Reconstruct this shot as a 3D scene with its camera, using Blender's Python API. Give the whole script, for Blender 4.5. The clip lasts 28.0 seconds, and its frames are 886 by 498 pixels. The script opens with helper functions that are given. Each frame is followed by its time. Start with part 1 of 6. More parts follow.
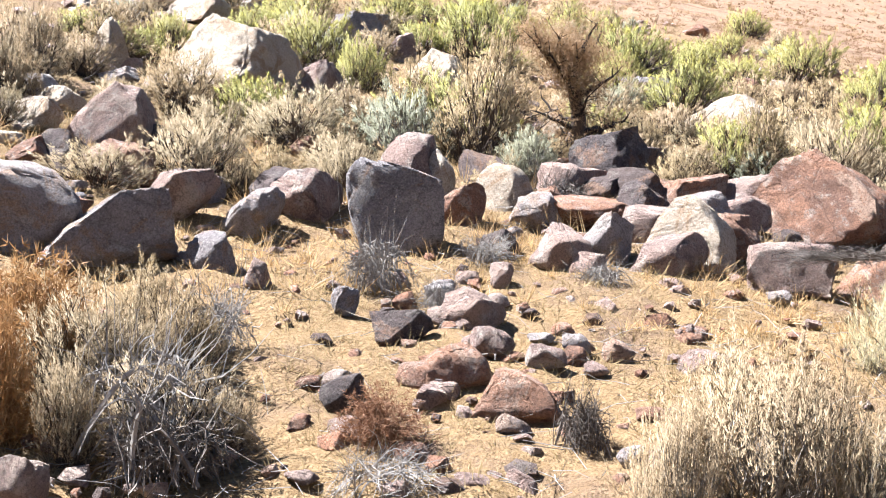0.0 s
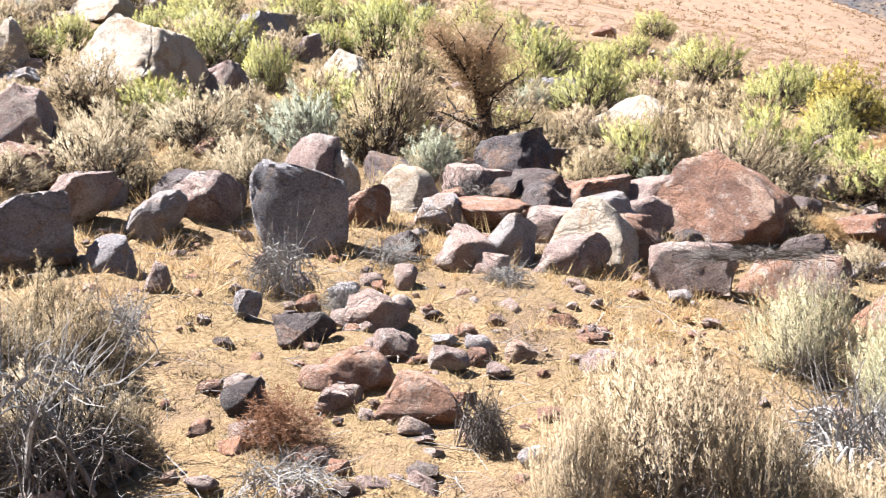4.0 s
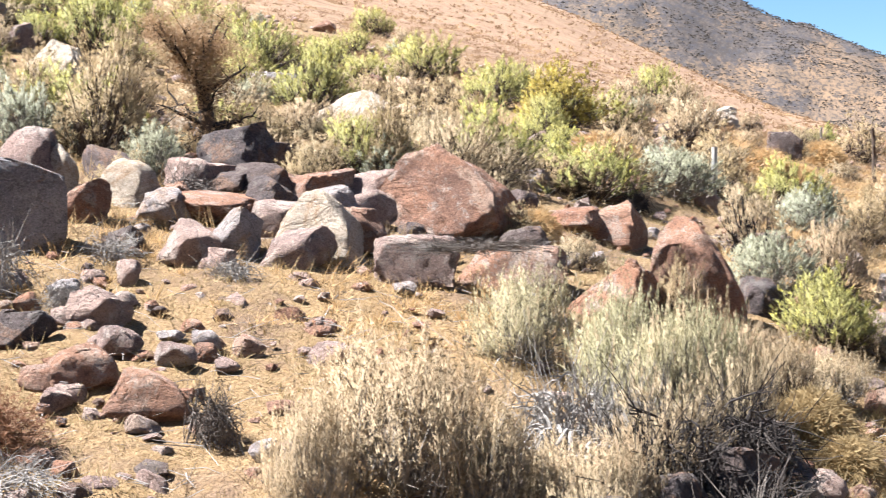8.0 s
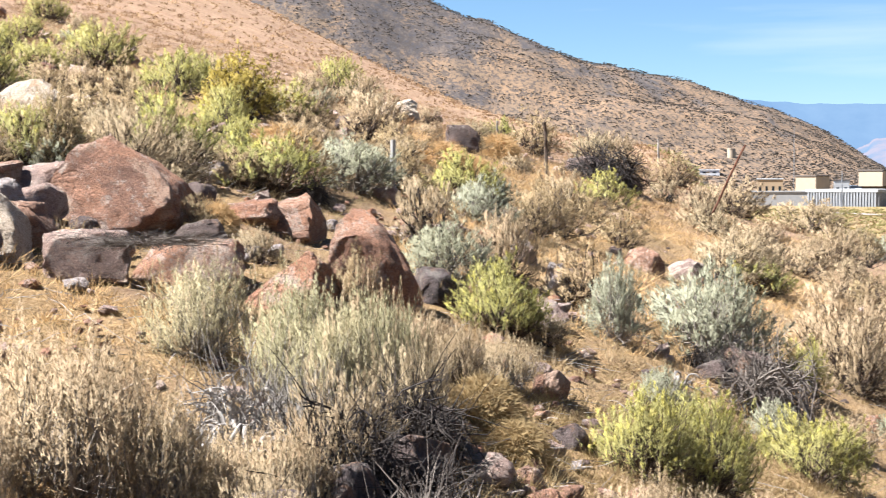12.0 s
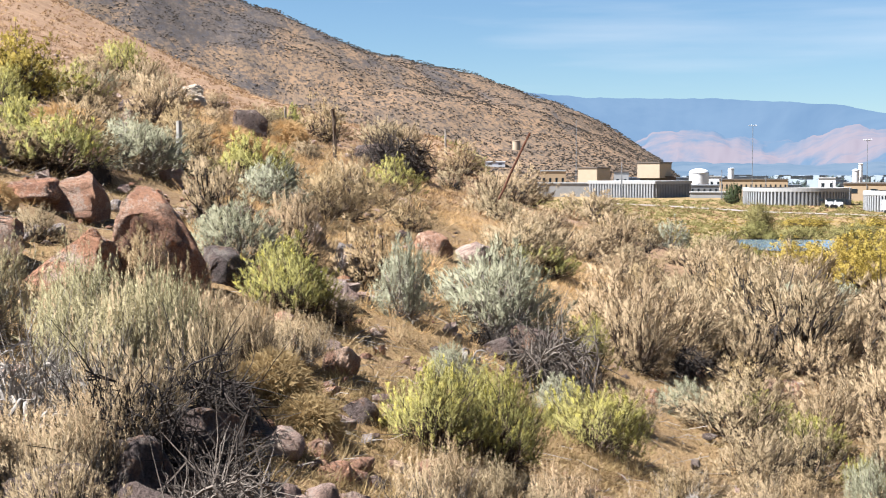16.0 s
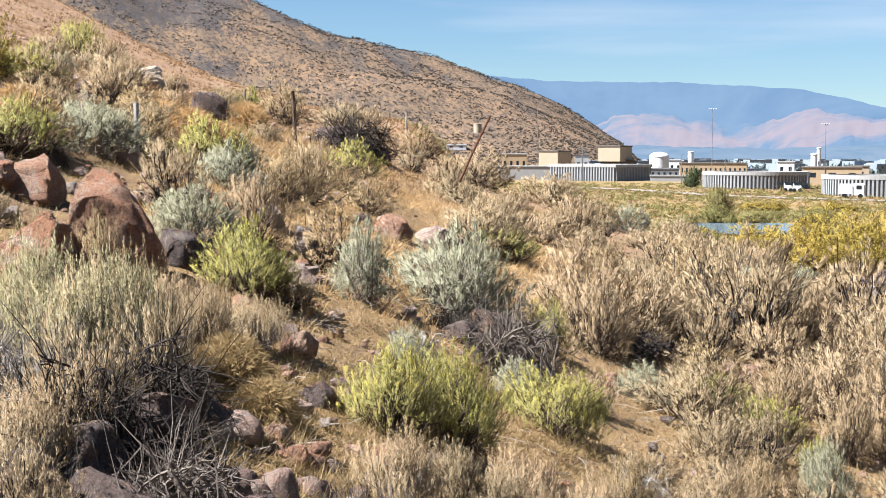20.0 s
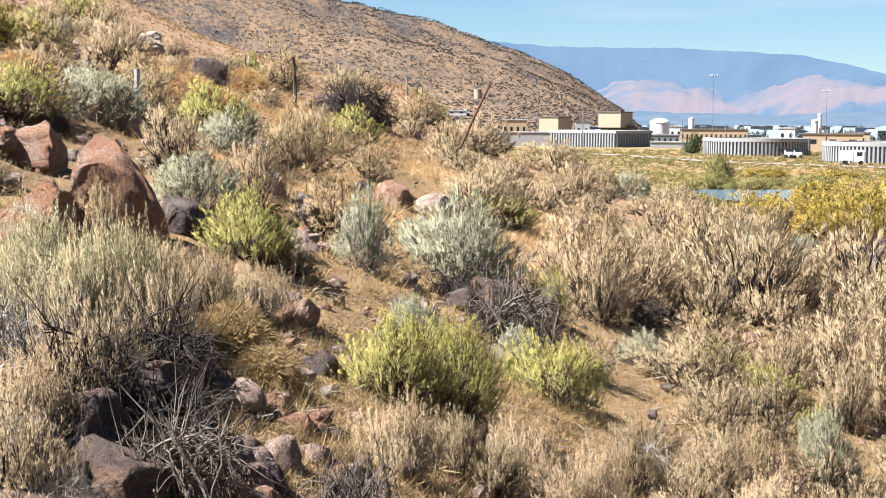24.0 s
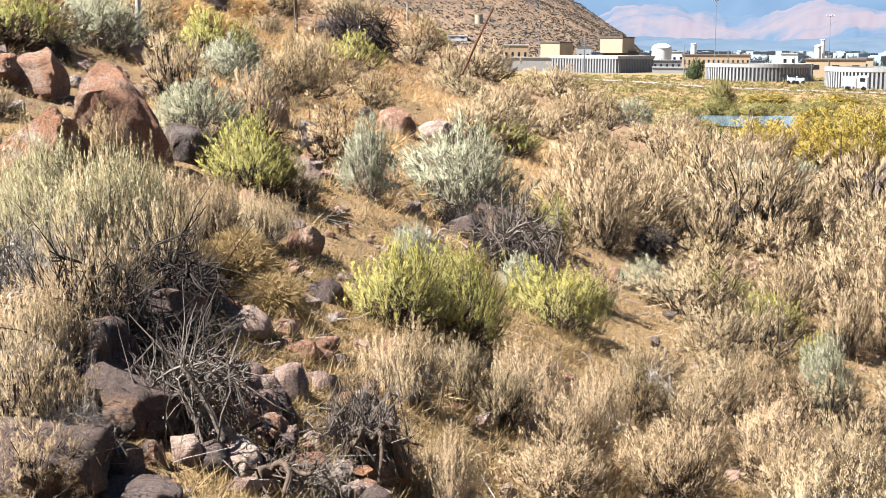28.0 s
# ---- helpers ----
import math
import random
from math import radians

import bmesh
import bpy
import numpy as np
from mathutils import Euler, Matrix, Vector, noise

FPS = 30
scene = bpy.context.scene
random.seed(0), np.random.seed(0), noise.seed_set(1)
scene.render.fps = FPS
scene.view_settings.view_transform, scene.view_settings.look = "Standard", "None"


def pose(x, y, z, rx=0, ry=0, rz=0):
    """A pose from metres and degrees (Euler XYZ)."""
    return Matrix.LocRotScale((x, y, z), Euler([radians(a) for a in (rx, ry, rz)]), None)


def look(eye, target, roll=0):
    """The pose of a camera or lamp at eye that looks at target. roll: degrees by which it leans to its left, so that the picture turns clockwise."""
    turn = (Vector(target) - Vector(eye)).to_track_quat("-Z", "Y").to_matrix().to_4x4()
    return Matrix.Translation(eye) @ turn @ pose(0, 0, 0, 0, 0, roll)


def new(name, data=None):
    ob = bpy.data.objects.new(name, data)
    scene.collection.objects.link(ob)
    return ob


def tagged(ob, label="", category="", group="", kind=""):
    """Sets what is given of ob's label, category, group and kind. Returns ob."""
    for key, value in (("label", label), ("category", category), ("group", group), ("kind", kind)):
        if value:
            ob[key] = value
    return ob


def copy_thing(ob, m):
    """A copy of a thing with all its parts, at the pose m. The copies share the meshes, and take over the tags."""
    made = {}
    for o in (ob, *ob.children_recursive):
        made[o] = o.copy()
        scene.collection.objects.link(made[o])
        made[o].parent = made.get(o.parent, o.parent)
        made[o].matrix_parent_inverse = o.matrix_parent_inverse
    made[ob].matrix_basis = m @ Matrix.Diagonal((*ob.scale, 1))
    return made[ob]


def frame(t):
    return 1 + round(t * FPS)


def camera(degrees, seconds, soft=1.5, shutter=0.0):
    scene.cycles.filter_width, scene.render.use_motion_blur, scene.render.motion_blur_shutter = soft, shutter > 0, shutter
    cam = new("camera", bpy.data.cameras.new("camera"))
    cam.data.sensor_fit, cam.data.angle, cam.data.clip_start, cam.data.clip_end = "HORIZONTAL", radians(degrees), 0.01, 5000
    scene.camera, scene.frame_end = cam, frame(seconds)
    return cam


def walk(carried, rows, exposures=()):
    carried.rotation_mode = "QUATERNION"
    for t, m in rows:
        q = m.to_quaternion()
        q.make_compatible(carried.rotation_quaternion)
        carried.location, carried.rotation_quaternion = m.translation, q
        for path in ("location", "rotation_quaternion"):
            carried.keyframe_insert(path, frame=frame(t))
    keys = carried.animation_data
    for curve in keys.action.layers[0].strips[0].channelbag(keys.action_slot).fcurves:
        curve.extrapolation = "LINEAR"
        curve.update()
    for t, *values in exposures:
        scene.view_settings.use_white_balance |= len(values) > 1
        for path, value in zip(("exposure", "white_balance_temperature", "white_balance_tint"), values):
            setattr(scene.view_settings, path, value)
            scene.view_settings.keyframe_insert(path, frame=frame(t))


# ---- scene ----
# seconds, place, bearing, tilt, roll
EXPOSURE = 2.55
PATH = [
    (0, -0.000, 0.000, 0.000, -24.42, -2.14, 0.32),
    (0.5, 0.007, 0.020, -0.006, -24.39, -2.12, 0.36),
    (1, 0.008, 0.029, -0.005, -24.38, -2.12, 0.32),
    (1.5, 0.018, 0.039, 0.002, -24.35, -2.12, 0.29),
    (2, 0.011, 0.054, 0.002, -24.06, -2.12, 0.26),
    (2.5, 0.016, 0.047, 0.003, -23.52, -2.12, 0.21),
    (3, 0.025, 0.048, 0.007, -22.81, -2.11, 0.19),
    (3.5, 0.043, 0.031, 0.012, -21.91, -2.13, 0.13),
    (5.5, 0.067, 0.014, 0.014, -17.42, -2.15, -0.09),
    (6, 0.053, 0.005, 0.015, -16.30, -2.19, -0.08),
    (6.5, 0.040, -0.005, 0.011, -14.80, -2.21, -0.13),
    (7, 0.029, -0.024, 0.009, -13.06, -2.25, -0.14),
    (7.5, 0.032, -0.044, 0.007, -11.27, -2.30, -0.14),
    (8, 0.033, -0.026, 0.005, -9.45, -2.35, -0.15),
    (8.5, 0.041, -0.022, 0.006, -7.70, -2.40, -0.18),
    (9, 0.048, -0.016, 0.012, -6.12, -2.45, -0.21),
    (9.5, 0.061, -0.014, 0.017, -4.55, -2.49, -0.21),
    (10, 0.069, -0.023, 0.021, -2.95, -2.53, -0.21),
    (10.5, 0.076, -0.027, 0.024, -1.47, -2.60, -0.24),
    (11, 0.089, -0.034, 0.022, -0.00, -2.63, -0.21),
    (11.5, 0.101, -0.025, 0.015, 1.67, -2.67, -0.24),
    (12, 0.108, -0.030, 0.017, 3.31, -2.75, -0.22),
    (12.5, 0.114, -0.036, 0.018, 4.91, -2.82, -0.25),
    (13, 0.116, -0.037, 0.019, 6.41, -2.88, -0.24),
    (13.5, 0.123, -0.028, 0.010, 7.70, -2.92, -0.25),
    (15.5, 0.109, -0.028, -0.087, 10.92, -3.09, -0.08),
    (16, 0.102, -0.033, -0.089, 11.96, -3.13, -0.02),
    (16.5, 0.106, -0.039, -0.091, 12.70, -3.18, -0.01),
    (17, 0.111, -0.024, -0.096, 13.15, -3.24, -0.00),
    (17.5, 0.111, -0.033, -0.097, 13.43, -3.32, 0.03),
    (18, 0.115, -0.024, -0.096, 13.54, -3.39, 0.05),
    (18.5, 0.126, -0.018, -0.096, 13.55, -3.49, 0.08),
    (19, 0.125, -0.032, -0.090, 13.55, -3.61, 0.09),
    (19.5, 0.123, -0.027, -0.085, 13.56, -3.72, 0.15),
    (20, 0.125, -0.019, -0.085, 13.56, -3.83, 0.15),
    (20.5, 0.112, -0.032, -0.089, 13.56, -3.95, 0.15),
    (22.5, 0.104, -0.038, -0.083, 13.57, -4.43, 0.26),
    (23, 0.107, -0.038, -0.078, 13.57, -4.63, 0.26),
    (23.5, 0.108, -0.044, -0.073, 13.57, -4.87, 0.25),
    (24, 0.109, -0.039, -0.066, 13.57, -5.23, 0.28),
    (24.5, 0.107, -0.045, -0.067, 13.56, -5.64, 0.24),
    (25, 0.102, -0.045, -0.066, 13.55, -6.07, 0.25),
    (25.5, 0.098, -0.049, -0.064, 13.56, -6.50, 0.25),
    (26, 0.101, -0.049, -0.060, 13.55, -6.94, 0.24),
    (26.5, 0.098, -0.035, -0.058, 13.57, -7.37, 0.26),
    (27, 0.096, -0.046, -0.055, 13.55, -7.79, 0.27),
    (27.5, 0.092, -0.034, -0.056, 13.56, -8.07, 0.28),
    (28, 0.081, -0.034, -0.055, 13.56, -8.25, 0.29),
]
cam = camera(35.17, 28.0, soft=1.0, shutter=0.5)


def eye(x, y, z, heading, tilt, roll):
    """A camera pose from a place, a bearing clockwise from +y, a tilt and a roll, in degrees."""
    return pose(x, y, z) @ pose(0, 0, 0, 90 + tilt, 0, -heading) @ pose(0, 0, 0, 0, 0, roll)


walk(cam, [(row[0], eye(*row[1:])) for row in PATH], exposures=[(0, EXPOSURE + 0.28, 5700, 10), (6.5, EXPOSURE + 0.18, 5800, 10), (11, EXPOSURE + 0.05, 5950, 10), (16, EXPOSURE - 0.35, 6100, 10), (22, EXPOSURE - 0.35, 6100, 10), (26, EXPOSURE - 0.15, 6300, 10), (28, EXPOSURE - 0.15, 6300, 10)])

# ---- sky and sun ----
SUN_BEARING, SUN_HEIGHT = -90.0, 54.0
world = bpy.data.worlds.new("sky")
scene.world = world
world.use_nodes = True
wn, wl = world.node_tree.nodes, world.node_tree.links
wn.clear()
sky = wn.new("ShaderNodeTexSky")
sky.sky_type, sky.sun_disc = "NISHITA", False
sky.sun_elevation, sky.sun_rotation = radians(SUN_HEIGHT), radians(SUN_BEARING)
sky.altitude, sky.air_density, sky.dust_density, sky.ozone_density = 1350, 1.0, 0.1, 2.0
wc = wn.new("ShaderNodeTexCoord")
wm = wn.new("ShaderNodeMapping")
wm.inputs["Scale"].default_value = (1.2, 1.2, 14)
wt = wn.new("ShaderNodeTexNoise")
wt.inputs["Scale"].default_value, wt.inputs["Detail"].default_value = 2.2, 6
wr = wn.new("ShaderNodeMapRange")
wr.inputs["From Min"].default_value, wr.inputs["From Max"].default_value, wr.inputs["To Max"].default_value = 0.50, 0.76, 0.38
wx = wn.new("ShaderNodeMix")
wx.data_type = "RGBA"
wx.inputs["B"].default_value = (9.0, 9.3, 9.8, 1)
wb = wn.new("ShaderNodeBackground")
wb.inputs["Strength"].default_value = 0.0225
wo = wn.new("ShaderNodeOutputWorld")
wl.new(wc.outputs["Generated"], wm.inputs["Vector"])
wl.new(wm.outputs["Vector"], wt.inputs["Vector"])
wl.new(wt.outputs["Fac"], wr.inputs["Value"])
ws = wn.new("ShaderNodeSeparateXYZ")
wl.new(wc.outputs["Generated"], ws.inputs["Vector"])
wz = wn.new("ShaderNodeMapRange")
wz.inputs["From Min"].default_value, wz.inputs["From Max"].default_value, wz.inputs["To Min"].default_value, wz.inputs["To Max"].default_value = 0.15, 0.35, 1.0, 0.0
wl.new(ws.outputs["Z"], wz.inputs["Value"])
wk = wn.new("ShaderNodeMath")
wk.operation = "MULTIPLY"
wl.new(wr.outputs["Result"], wk.inputs[0])
wl.new(wz.outputs["Result"], wk.inputs[1])
wl.new(wk.outputs["Value"], wx.inputs["Factor"])
wh = wn.new("ShaderNodeMix")
wh.data_type, wh.blend_type = "RGBA", "MULTIPLY"
wh.inputs["Factor"].default_value, wh.inputs["B"].default_value = 1.0, (0.95, 1.08, 1.16, 1)
wl.new(sky.outputs["Color"], wh.inputs["A"])
wl.new(wh.outputs["Result"], wx.inputs["A"])
wl.new(wx.outputs["Result"], wb.inputs["Color"])
wl.new(wb.outputs["Background"], wo.inputs["Surface"])
sun = new("sun", bpy.data.lights.new("sun", "SUN"))
sun.data.energy, sun.data.angle, sun.data.color = 5.0, radians(0.55), (1.0, 0.95, 0.89)
SUN_WAY = Vector((math.sin(radians(SUN_BEARING)) * math.cos(radians(SUN_HEIGHT)), math.cos(radians(SUN_BEARING)) * math.cos(radians(SUN_HEIGHT)), math.sin(radians(SUN_HEIGHT))))
sun.matrix_world = look(SUN_WAY * 50, (0, 0, 0))


# ---- materials ----
class Nodes:
    """A small helper that builds one node material."""

    def __init__(self, name, rough=0.85, specular=0.25):
        self.m = bpy.data.materials.new(name)
        self.m.use_nodes = True
        self.t = self.m.node_tree
        self.p = self.t.nodes["Principled BSDF"]
        self.p.inputs["Roughness"].default_value = rough
        self.p.inputs["Specular IOR Level"].default_value = specular
        self.pos = self.t.nodes.new("ShaderNodeNewGeometry").outputs["Position"]

    def put(self, kind, **values):
        n = self.t.nodes.new(kind)
        for k, v in values.items():
            n.inputs[k.replace("_", " ")].default_value = v
        return n

    def link(self, a, b):
        self.t.links.new(a, b)

    def noise(self, scale, detail=4, rough=0.55, at=None, distort=0.0):
        n = self.put("ShaderNodeTexNoise", Scale=scale, Detail=detail, Roughness=rough, Distortion=distort)
        self.link(at or self.pos, n.inputs["Vector"])
        return n.outputs["Fac"]

    def spread(self, fac, low, high, a=0.0, b=1.0):
        n = self.put("ShaderNodeMapRange", From_Min=low, From_Max=high, To_Min=a, To_Max=b)
        self.link(fac, n.inputs["Value"])
        return n.outputs["Result"]

    def mix(self, fac, a, b, mode="MIX"):
        n = self.t.nodes.new("ShaderNodeMix")
        n.data_type, n.blend_type = "RGBA", mode
        for key, v in (("Factor", fac), ("A", a), ("B", b)):
            if isinstance(v, tuple):
                n.inputs[key].default_value = (*v, 1)
            elif isinstance(v, (int, float)):
                n.inputs[key].default_value = v
            else:
                self.link(v, n.inputs[key])
        return n.outputs["Result"]

    def maths(self, op, a, b):
        n = self.t.nodes.new("ShaderNodeMath")
        n.operation = op
        for i, v in enumerate((a, b)):
            if isinstance(v, (int, float)):
                n.inputs[i].default_value = v
            else:
                self.link(v, n.inputs[i])
        return n.outputs["Value"]

    def attribute(self, name):
        n = self.t.nodes.new("ShaderNodeAttribute")
        n.attribute_name = name
        return n.outputs["Fac"]

    def each(self):
        return self.t.nodes.new("ShaderNodeObjectInfo").outputs["Random"]

    def island(self):
        return self.t.nodes.new("ShaderNodeNewGeometry").outputs["Random Per Island"]

    def bump(self, height, strength=0.5, depth=0.02):
        n = self.put("ShaderNodeBump", Strength=strength, Distance=depth)
        self.link(height, n.inputs["Height"])
        self.link(n.outputs["Normal"], self.p.inputs["Normal"])

    def done(self, colour):
        if isinstance(colour, tuple):
            self.p.inputs["Base Color"].default_value = (*colour, 1)
        else:
            self.link(colour, self.p.inputs["Base Color"])
        return self.m


def rock_material(name, a, b, stain, lichen=(0.30, 0.29, 0.26), rim=0.35):
    """Weathered stone: broad tints, stains with ragged rims, pale lichen, dark pits and a salt-and-pepper grain."""
    n = Nodes(name, 0.9, 0.2)
    shift = n.put("ShaderNodeVectorMath")
    n.link(n.pos, shift.inputs[0])
    spot = n.put("ShaderNodeCombineXYZ")
    n.link(n.spread(n.each(), 0, 1, 0, 60), spot.inputs["X"])
    n.link(spot.outputs["Vector"], shift.inputs[1])
    at = shift.outputs["Vector"]
    base = n.mix(n.spread(n.noise(1.4, 8, 0.7, at, 0.7), 0.40, 0.60), a, b)
    base = n.mix(n.spread(n.noise(2.6, 8, 0.75, at, 0.9), 0.525, 0.585, 0, 0.85), base, stain)
    base = n.mix(n.spread(n.noise(5.0, 8, 0.8, at), 0.53, 0.60, 0, min(rim * 1.4, 0.8)), base, lichen)
    seam = n.maths("ABSOLUTE", n.maths("SUBTRACT", n.noise(1.3, 6, 0.55, at, 0.4), 0.5), 0)
    base = n.mix(n.spread(seam, 0.0, 0.009, 0.5, 0.0), base, tuple(v * 0.3 for v in b))
    base = n.mix(n.spread(n.noise(13, 8, 0.8, at), 0.55, 0.62, 0, 0.6), base, tuple(v * 0.4 for v in b))
    grain = n.noise(70, 4, 0.8)
    base = n.mix(n.spread(grain, 0.36, 0.50, 0.6, 0.0), base, tuple(v * 0.25 for v in b))
    base = n.mix(n.spread(grain, 0.55, 0.68, 0.0, 0.5), base, tuple(min(v * 1.55 + 0.03, 0.7) for v in a))
    base = n.mix(n.spread(n.each(), 0, 1, 0, 0.2), base, stain)
    n.bump(n.maths("ADD", n.maths("ADD", n.noise(6, 10, 0.8), n.maths("MULTIPLY", grain, 0.3)), n.spread(seam, 0.0, 0.02, -0.16, 0.0)), 1.0, 0.12)
    return n.done(base)


ROCK = {
    "cream": rock_material("pale_rock", (0.57, 0.475, 0.37), (0.45, 0.37, 0.28), (0.37, 0.24, 0.14), (0.52, 0.45, 0.37), 0.4),
    "grey": rock_material("grey_rock", (0.41, 0.36, 0.34), (0.24, 0.215, 0.213), (0.33, 0.22, 0.15), (0.44, 0.40, 0.36), 0.5),
    "pink": rock_material("pinkish_rock", (0.38, 0.255, 0.205), (0.20, 0.135, 0.115), (0.47, 0.37, 0.30), (0.42, 0.37, 0.32), 0.5),
    "red": rock_material("rusty_rock", (0.36, 0.175, 0.10), (0.17, 0.09, 0.062), (0.40, 0.28, 0.205), (0.40, 0.35, 0.30), 0.5),
    # dark also takes boulders whose shade is put into the colour
    "dark": rock_material("dark_rock", (0.14, 0.105, 0.095), (0.075, 0.061, 0.06), (0.21, 0.125, 0.08), (0.27, 0.245, 0.21), 0.3),
}


def leaf_material(name, low, high, tip, rough=0.7):
    n = Nodes(name, rough, 0.2)
    c = n.mix(n.spread(n.island(), 0, 1, 0.2, 0.9), low, high)
    c = n.mix(n.spread(n.each(), 0, 1, 0.0, 0.75), c, tip)
    c = n.mix(n.spread(n.noise(7, 3), 0.4, 0.7, 0.0, 0.4), c, low)
    c = n.mix(n.spread(n.noise(30, 2), 0.52, 0.66, 0.0, 0.45), c, tuple(v * 0.6 for v in low))
    m = n.done(c)
    glow = n.t.nodes.new("ShaderNodeBsdfTranslucent")
    n.link(c, glow.inputs["Color"])
    both = n.t.nodes.new("ShaderNodeMixShader")
    both.inputs["Fac"].default_value = 0.34
    n.link(n.p.outputs["BSDF"], both.inputs[1])
    n.link(glow.outputs["BSDF"], both.inputs[2])
    n.link(both.outputs["Shader"], n.t.nodes["Material Output"].inputs["Surface"])
    return m


LEAF = {
    "sage": leaf_material("sage_leaves", (0.218, 0.172, 0.100), (0.338, 0.270, 0.168), (0.352, 0.250, 0.152)),
    "pale_sage": leaf_material("pale_sage_leaves", (0.250, 0.188, 0.108), (0.385, 0.305, 0.190), (0.390, 0.275, 0.170)),
    "green_sage": leaf_material("green_sage_leaves", (0.195, 0.178, 0.096), (0.338, 0.306, 0.176), (0.342, 0.280, 0.162)),
    "blue": leaf_material("silvery_sage_leaves", (0.190, 0.192, 0.132), (0.280, 0.280, 0.200), (0.265, 0.252, 0.160)),
    "rabbit": leaf_material("rabbitbrush_leaves", (0.178, 0.170, 0.054), (0.286, 0.272, 0.092), (0.300, 0.258, 0.092)),
    "bloom": leaf_material("rabbitbrush_flowers", (0.286, 0.264, 0.060), (0.362, 0.324, 0.080), (0.360, 0.300, 0.090)),
    "dry": leaf_material("dry_brush_leaves", (0.215, 0.150, 0.082), (0.330, 0.243, 0.142), (0.300, 0.230, 0.118)),
    "plume": leaf_material("pale_seed_plumes", (0.270, 0.195, 0.112), (0.370, 0.285, 0.175), (0.345, 0.245, 0.150)),
    "orange": leaf_material("rusty_thistle", (0.237, 0.118, 0.045), (0.346, 0.204, 0.086), (0.336, 0.231, 0.108)),
    "tumble": leaf_material("red_brown_twigs", (0.170, 0.081, 0.042), (0.246, 0.131, 0.071), (0.220, 0.122, 0.067)),
    "straw": leaf_material("straw", (0.235, 0.165, 0.074), (0.36, 0.275, 0.145), (0.315, 0.225, 0.110)),
    "tan_grass": leaf_material("tan_grass", (0.36, 0.23, 0.10), (0.52, 0.36, 0.18), (0.47, 0.32, 0.16)),
    "gold": leaf_material("golden_willow_leaves", (0.190, 0.150, 0.030), (0.320, 0.240, 0.050), (0.300, 0.215, 0.045)),
    "olive": leaf_material("olive_leaves", (0.120, 0.120, 0.040), (0.205, 0.188, 0.066), (0.235, 0.198, 0.080)),
    "green": leaf_material("dark_green_leaves", (0.021, 0.036, 0.013), (0.046, 0.068, 0.023), (0.055, 0.068, 0.025)),
    "rust_crown": leaf_material("withered_crown", (0.240, 0.150, 0.080), (0.380, 0.255, 0.140), (0.330, 0.215, 0.115)),
    "hill": leaf_material("hill_brush_leaves", (0.162, 0.095, 0.050), (0.239, 0.152, 0.087), (0.199, 0.124, 0.066)),
    # blue-grey of distant haze is mixed into this leaf colour
    "haze": leaf_material("haze_tinted_tree_leaves", (0.075, 0.101, 0.101), (0.098, 0.125, 0.118), (0.092, 0.118, 0.118)),
    "scrub": leaf_material("mountain_scrub_leaves", (0.038, 0.033, 0.028), (0.081, 0.064, 0.048), (0.059, 0.050, 0.042)),
}


def bark_material(name, a, b):
    n = Nodes(name, 0.85, 0.2)
    c = n.mix(n.island(), a, b)
    c = n.mix(n.spread(n.noise(30, 4), 0.4, 0.7, 0, 0.5), c, tuple(v * 0.5 for v in a))
    n.bump(n.noise(60, 4), 0.6, 0.01)
    return n.done(c)


# brown and dark are deepened to stand in for shade inside shrubs
BARK = {
    "grey": bark_material("weathered_twigs", (0.132, 0.111, 0.092), (0.237, 0.209, 0.178)),
    "brown": bark_material("brown_bark", (0.048, 0.034, 0.025), (0.105, 0.076, 0.055)),
    "white": bark_material("bleached_dead_wood", (0.170, 0.150, 0.130), (0.310, 0.285, 0.255)),
    "drift": bark_material("grey_driftwood", (0.073, 0.059, 0.050), (0.168, 0.143, 0.120)),
    "dark": bark_material("dark_shade_bark", (0.020, 0.016, 0.015), (0.045, 0.036, 0.029)),
}


def plain_material(name, colour, rough=0.7, metal=0.0, wear=0.25, scale=1.5):
    n = Nodes(name, rough)
    n.p.inputs["Metallic"].default_value = metal
    c = n.mix(n.spread(n.noise(scale, 5), 0.35, 0.7, 0, wear), colour, tuple(v * 0.6 for v in colour))
    c = n.mix(n.spread(n.noise(scale * 14, 3), 0.4, 0.75, 0, wear * 0.7), c, tuple(v * 0.75 for v in colour))
    return n.done(c)


POST = plain_material("bleached_post_wood", (0.250, 0.226, 0.197), 0.85, wear=0.6, scale=9)
POST_TOP = plain_material("white_painted_post_top", (0.30, 0.29, 0.27), 0.8, wear=0.3, scale=9)
RUST = plain_material("rusted_steel", (0.101, 0.042, 0.024), 0.8, 0.3, 0.5, 8)
STEEL = plain_material("galvanised_steel", (0.202, 0.214, 0.232), 0.5, 0.6, 0.2)
CONCRETE = plain_material("pale_concrete", (0.275, 0.277, 0.276), 0.85, wear=0.3, scale=0.5)
RIB = plain_material("ribbed_concrete", (0.240, 0.248, 0.258), 0.85, wear=0.3, scale=0.5)
# walls behind the ribs: shade of the recesses is put into this blue-grey
SHADE_WALL = plain_material("shade_grey_concrete", (0.165, 0.180, 0.205), 0.85, wear=0.3, scale=0.5)
BEIGE = plain_material("beige_stucco", (0.330, 0.268, 0.195), 0.9, wear=0.2, scale=0.5)
TAN = plain_material("orange_tan_masonry", (0.330, 0.250, 0.165), 0.9, wear=0.2, scale=0.5)
ROOF = plain_material("brown_roof_edge", (0.095, 0.078, 0.065), 0.8, wear=0.3, scale=0.7)
